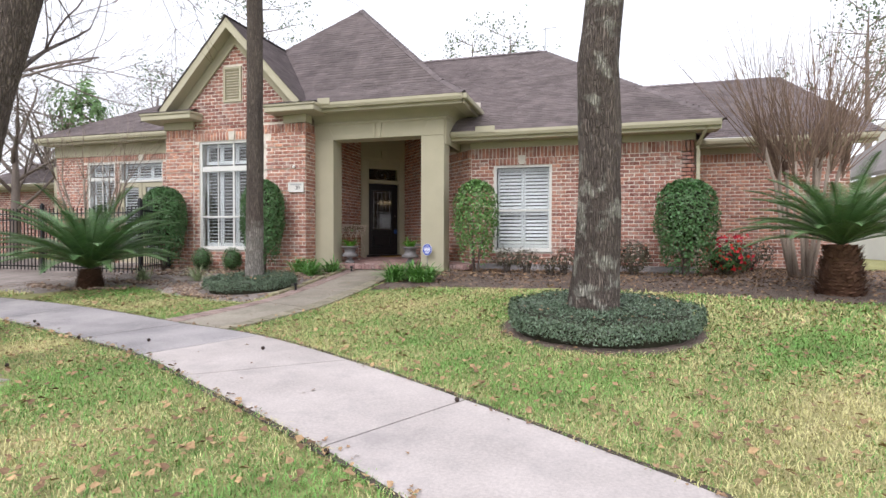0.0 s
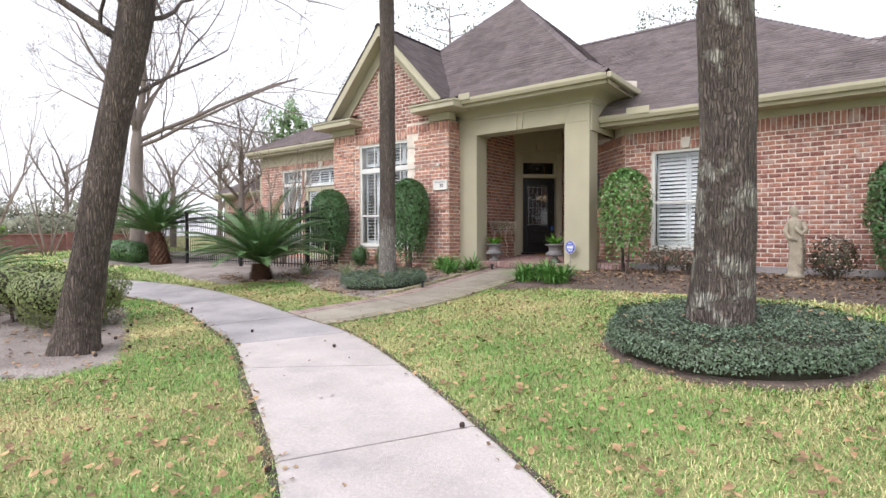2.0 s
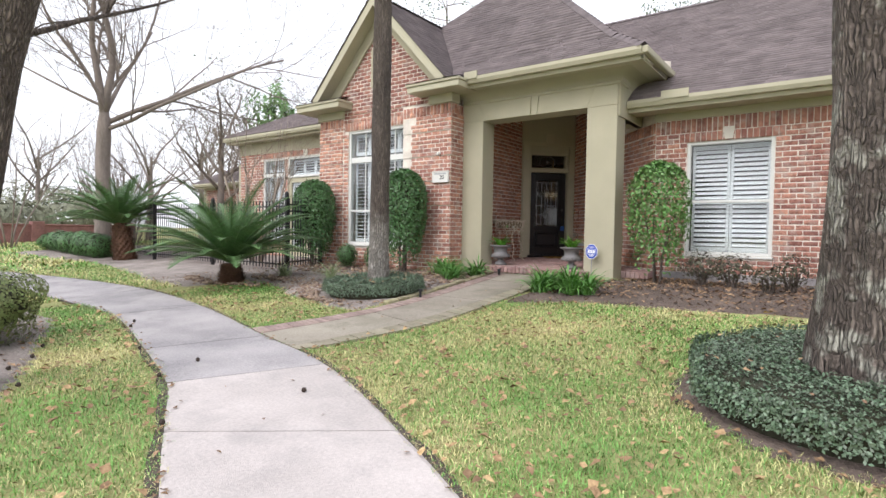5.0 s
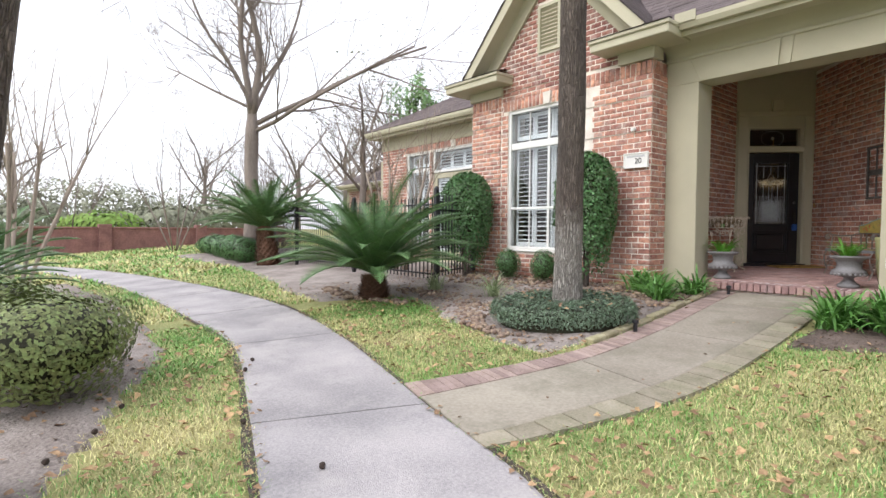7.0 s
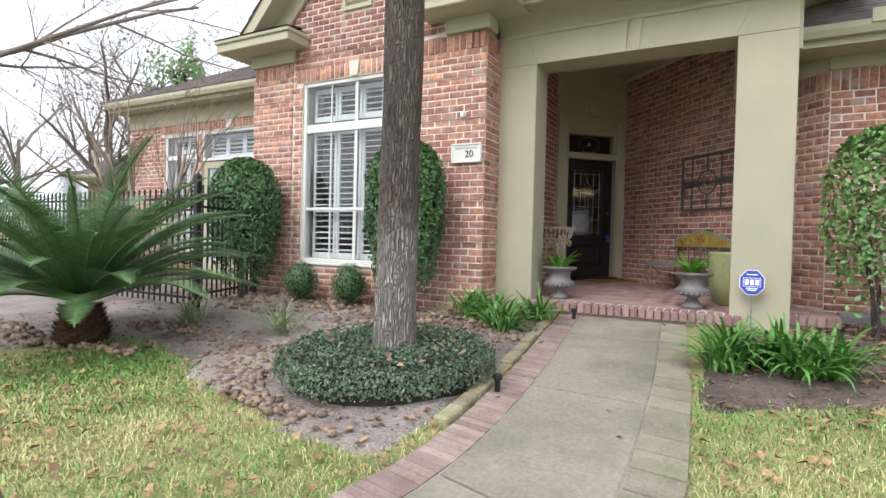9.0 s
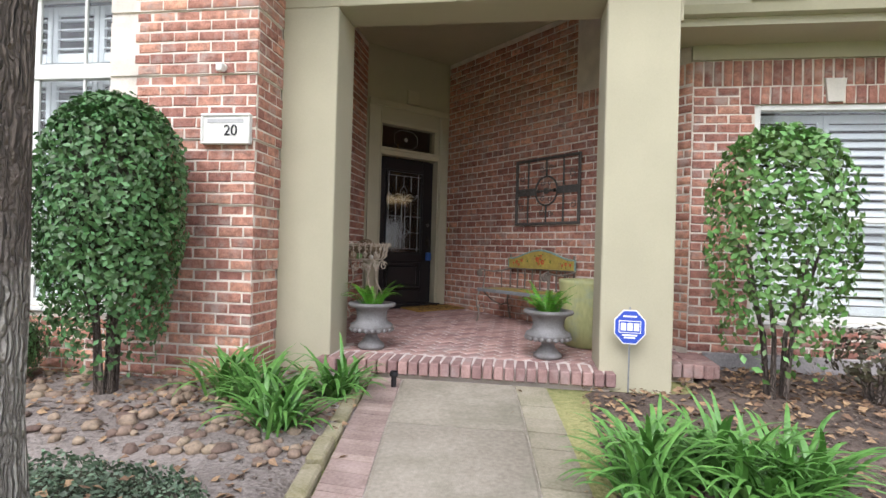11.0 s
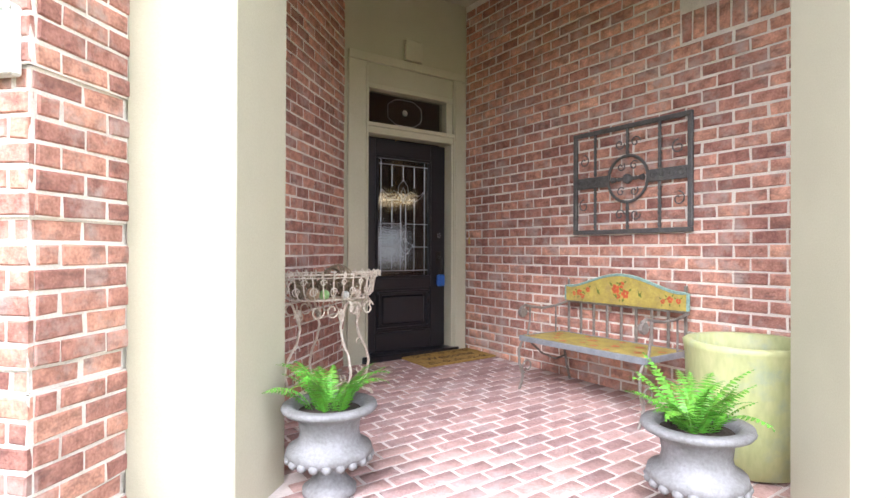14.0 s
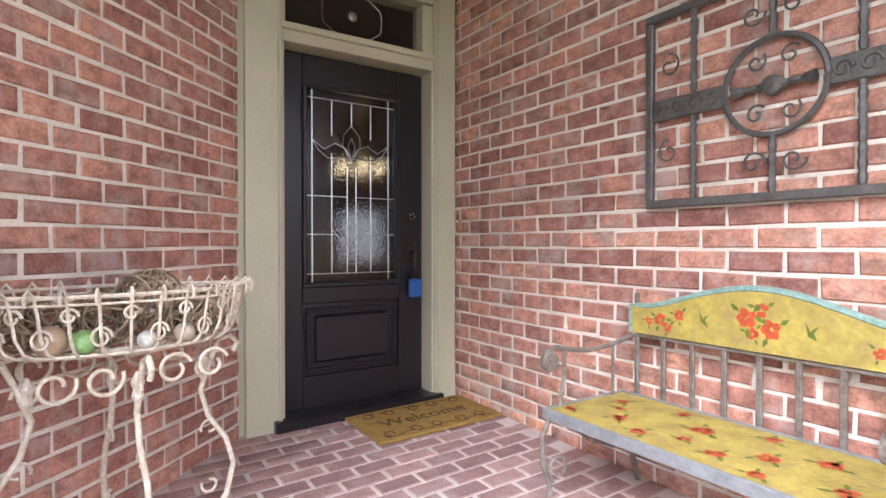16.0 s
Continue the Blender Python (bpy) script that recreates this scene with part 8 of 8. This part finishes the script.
lay(w_gable, m_gable, courses(3.80, 0.30, 3.75, [(g(TWIN[0]), g(TWIN[1]), TWIN[2] - 0.04, TWIN[3])], span=lambda c: (0, 3.766 if int((c - 0.3) / COURSE) % 6 == 5 else 3.784), soldier=[(0, 0.78, 3.55, 3.75), (g(-7.52), 3.76, 3.55, 3.75), (g(TWIN[0]) - 0.12, g(-8.3), 3.445, 3.645), (g(-8.12), g(TWIN[1]) + 0.12, 3.445, 3.645)],
    proud=[(2.55, 3.80, 0.3 + 0.0813 * k, 0.3 + 0.0813 * (k + 5) - 0.01, 0.018) for k in range(0, 42, 6)] + [(0, 0.78, 0.3 + 0.0813 * k, 0.3 + 0.0813 * (k + 5) - 0.01, 0.018) for k in range(0, 42, 6)], breaks=(0.775, 2.555)), (2.3, 3.80, 0.9, 3.0), M_BRICK)
lay(w_pier, m_pier, courses(0.42, 0.30, 3.75, start=0.1, soldier=[(0, 0.40, 3.55, 3.75)], proud=[(0, 0.42, 0.3 + 0.0813 * k, 0.3 + 0.0813 * (k + 5) - 0.01, 0.018) for k in range(0, 42, 6)]), (0, 1, 0, 4), M_BRICK)
for k in range(0, 42, 6):
    c0, c1 = 0.3 + 0.0813 * k, min(3.54, 0.3 + 0.0813 * (k + 5))
    part("mortar_band", boxed(2.56, 3.764, 0.0, 0.003, c1, min(3.545, c1 + COURSE), m_gable), M_MORTAR, w_gable)
    part("mortar_band", boxed(-0.002, 0.40, 0.0, 0.003, c1, min(3.545, c1 + COURSE), m_pier), M_MORTAR, w_pier)
    part("mortar_band", boxed(2.565, 3.776, 0.0, 0.018, c0, c1, m_gable), M_MORTAR, w_gable)
    part("mortar_band", boxed(0.0, 0.765, 0.0, 0.018, c0, c1, m_gable), M_MORTAR, w_gable)
    part("mortar_band", boxed(-0.016, 0.40, 0.0, 0.0165, c0, c1, m_pier), M_MORTAR, w_pier)
rake_span = lambda c: (max(0.1, (c - 3.8) * 0.955 + 0.18), min(3.66, 3.70 - (c - 3.8) * 0.955))
lay(w_peak, wall_frame(-10.07, Y_GABLE, 1, 0), courses(3.76, 3.7146, 5.62, [(g(-8.43), g(-7.93), 4.3, 5.15), (0, 0.785, 3.5, 3.78), (2.55, 3.76, 3.5, 3.78)], span=rake_span), None, M_BRICK)
fl = X_END - X_CORNER
lay(w_front, m_front, courses(fl, 0.30, 3.22, [(RWIN[0] - X_CORNER, RWIN[1] - X_CORNER, RWIN[2] - 0.04, RWIN[3])], soldier=[(0, fl, 2.985, 3.22), (RWIN[0] - X_CORNER - 0.13, 1.06, 2.82, 2.985), (1.235, RWIN[1] - X_CORNER + 0.13, 2.82, 2.985)]), (0, 1.9, 0.9, 2.9), M_BRICK)
lay(w_end, m_end, courses(2.2, 0.30, 3.22), None, M_BRICK)
lay(w_wing, m_wing, courses(3.5, 0.30, 3.2, soldier=[(0, 3.5, 3.0, 3.2)]), None, M_BRICK)
lay(w_diag, m_diag, courses(3.634, 0.65, 4.1, start=0.06, soldier=[(2.32, 3.634, 3.02, 3.22)], holes=[(2.32, 3.634, 3.22, 4.3)]), (0.2, 2.9, 1.0, 2.75), M_BRICK)
lay(w_side, m_side, courses(2.23, 0.65, 4.1), (0.3, 2.23, 0.6, 2.9), M_BRICK)
ll = 5.1
lay(w_left, m_left, courses(ll, 0.30, 3.45, [(LWIN[0] + 15.1, LWIN[1] + 15.1, LWIN[2], LWIN[3]), (LDOOR[0] + 15.1, LDOOR[1] + 15.1, LDOOR[2], LDOOR[3])], soldier=[(1.0, 2.97, 3.28, 3.45), (3.13, 3.95, 3.28, 3.45)]), None, M_BRICK)
lay(w_far, m_far, courses(8.0, 0.30, 2.9, [(FAR_WIN[0] + 23, FAR_WIN[1] + 23, FAR_WIN[2], FAR_WIN[3])]), None, M_BRICK)

# porch floor: bricks in running bond parallel to the door, a rowlock edge at the step
M_PAVER = material("porch_paving_brick", (0.32, 0.205, 0.19), 0.85, 0.4, 9, 70, 0.7, 80, world_size=True, hue=0.05, stain=(4.0, (0.38, 0.32, 0.31), 0.5), second=(0.235, 0.14, 0.13), island=0.25, rand=0.25)
M_PMORTAR = material("paving_mortar", (0.62, 0.54, 0.51), 0.95, 0.2, 6, 100, 0.4, 120)
bm = poly(bmesh.new(), [(x, y, porch_z(y)) for x, y in ((-6.36, 11.36), (-5.84, 11.36), (-5.84, 10.92), (-3.66, 10.92), (-3.66, 11.36), (-2.95, 11.36), (-2.95, 12.0), (-5.42, 14.47), (-5.35, 14.6), (-6.4, 13.6))], (0, 0, -0.4))
porch = tagged(part("porch_floor", bm, M_PMORTAR), "brick paved porch floor with a rowlock step edge", "floor", kind="structure")
PORCH = [(-6.33, 11.42), (-5.8, 11.42), (-5.8, 11.2), (-3.72, 11.2), (-3.72, 11.42), (-3.0, 11.42), (-3.0, 12.0), (-5.44, 14.45), (-6.35, 13.53)]
pieces, rest = [], []
for r in range(-40, 60):
    for k in range(-30, 40):
        u, v = (k + (0.5 if r % 2 else 0)) * BRICK, r * 0.1
        x, y = -5.0 + (u - v) * R2, 12.5 + (u + v) * R2
        if inside(PORCH, np.array([x]), np.array([y]))[0]:
            (pieces if (-5.9 < x < -4.1 and y > 11.9) else rest).append((x, y))
pm = brick_mesh(0.186, 0.086, 0.009, M_PAVER)
rng = random.Random(77)


def paver_pose(x, y, turn=45):
    return Matrix.Translation((x, y, porch_z(y) - 0.004)) @ pose(0, 0, 0, math.degrees(math.atan(0.024)), 0, 0) @ pose(rng.uniform(-0.0, 0.0), 0, rng.uniform(-0.001, 0.001), rng.uniform(-0.3, 0.3), rng.uniform(-0.3, 0.3), turn) @ pose(0, 0, 0, 90, 0, 0) @ Matrix.Diagonal((1, 1, -1, 1))


for x, y in pieces[:300]:
    o = new("paving_brick", pm)
    o.parent = porch
    o.matrix_basis = paver_pose(x, y)
V, F = [], []
co0 = np.array([tuple(v.co) for v in pm.vertices])
for x, y in rest + pieces[300:]:
    M4 = np.array(paver_pose(x, y))
    k = len(V) * 12
    V.append(co0 @ M4[:3, :3].T + M4[:3, 3])
    F += [[k + i for i in f.vertices] for f in pm.polygons]
tagged(raw_mesh("paving_bricks", np.concatenate(V), F, M_PAVER, porch), kind="stuff")
for k in range(36):
    x = -5.86 + k * 0.0813
    if x > -3.6:
        break
    bm = bevelled(boxed(-0.035, 0.035, 0, 0.30, -0.10, 0.0), 0.008)
    o = part("rowlock_brick", bm, M_PAVER, porch)
    o.matrix_basis = pose(x, 10.84, porch_z(10.9) + 0.008 + random.uniform(-0.003, 0.003))
# the ledge that carries the rowlock edge past the column
for k in range(5):
    o = part("rowlock_brick", bevelled(boxed(-0.035, 0.035, 0, 0.24, -0.11, 0.0), 0.008), M_PAVER, porch)
    o.matrix_basis = pose(-3.17 + k * 0.0813, 11.3, porch_z(11.3) + 0.009 + random.uniform(-0.003, 0.003))
for k in range(6):
    o = part("rowlock_brick", bevelled(boxed(-0.035, 0.035, 0, 0.24, -0.11, 0.0), 0.008), M_PAVER, porch)
    o.matrix_basis = pose(-2.76, 11.36 + k * 0.0813, porch_z(11.36 + k * 0.0813) + 0.009 + random.uniform(-0.003, 0.003), 0, 0, 90)
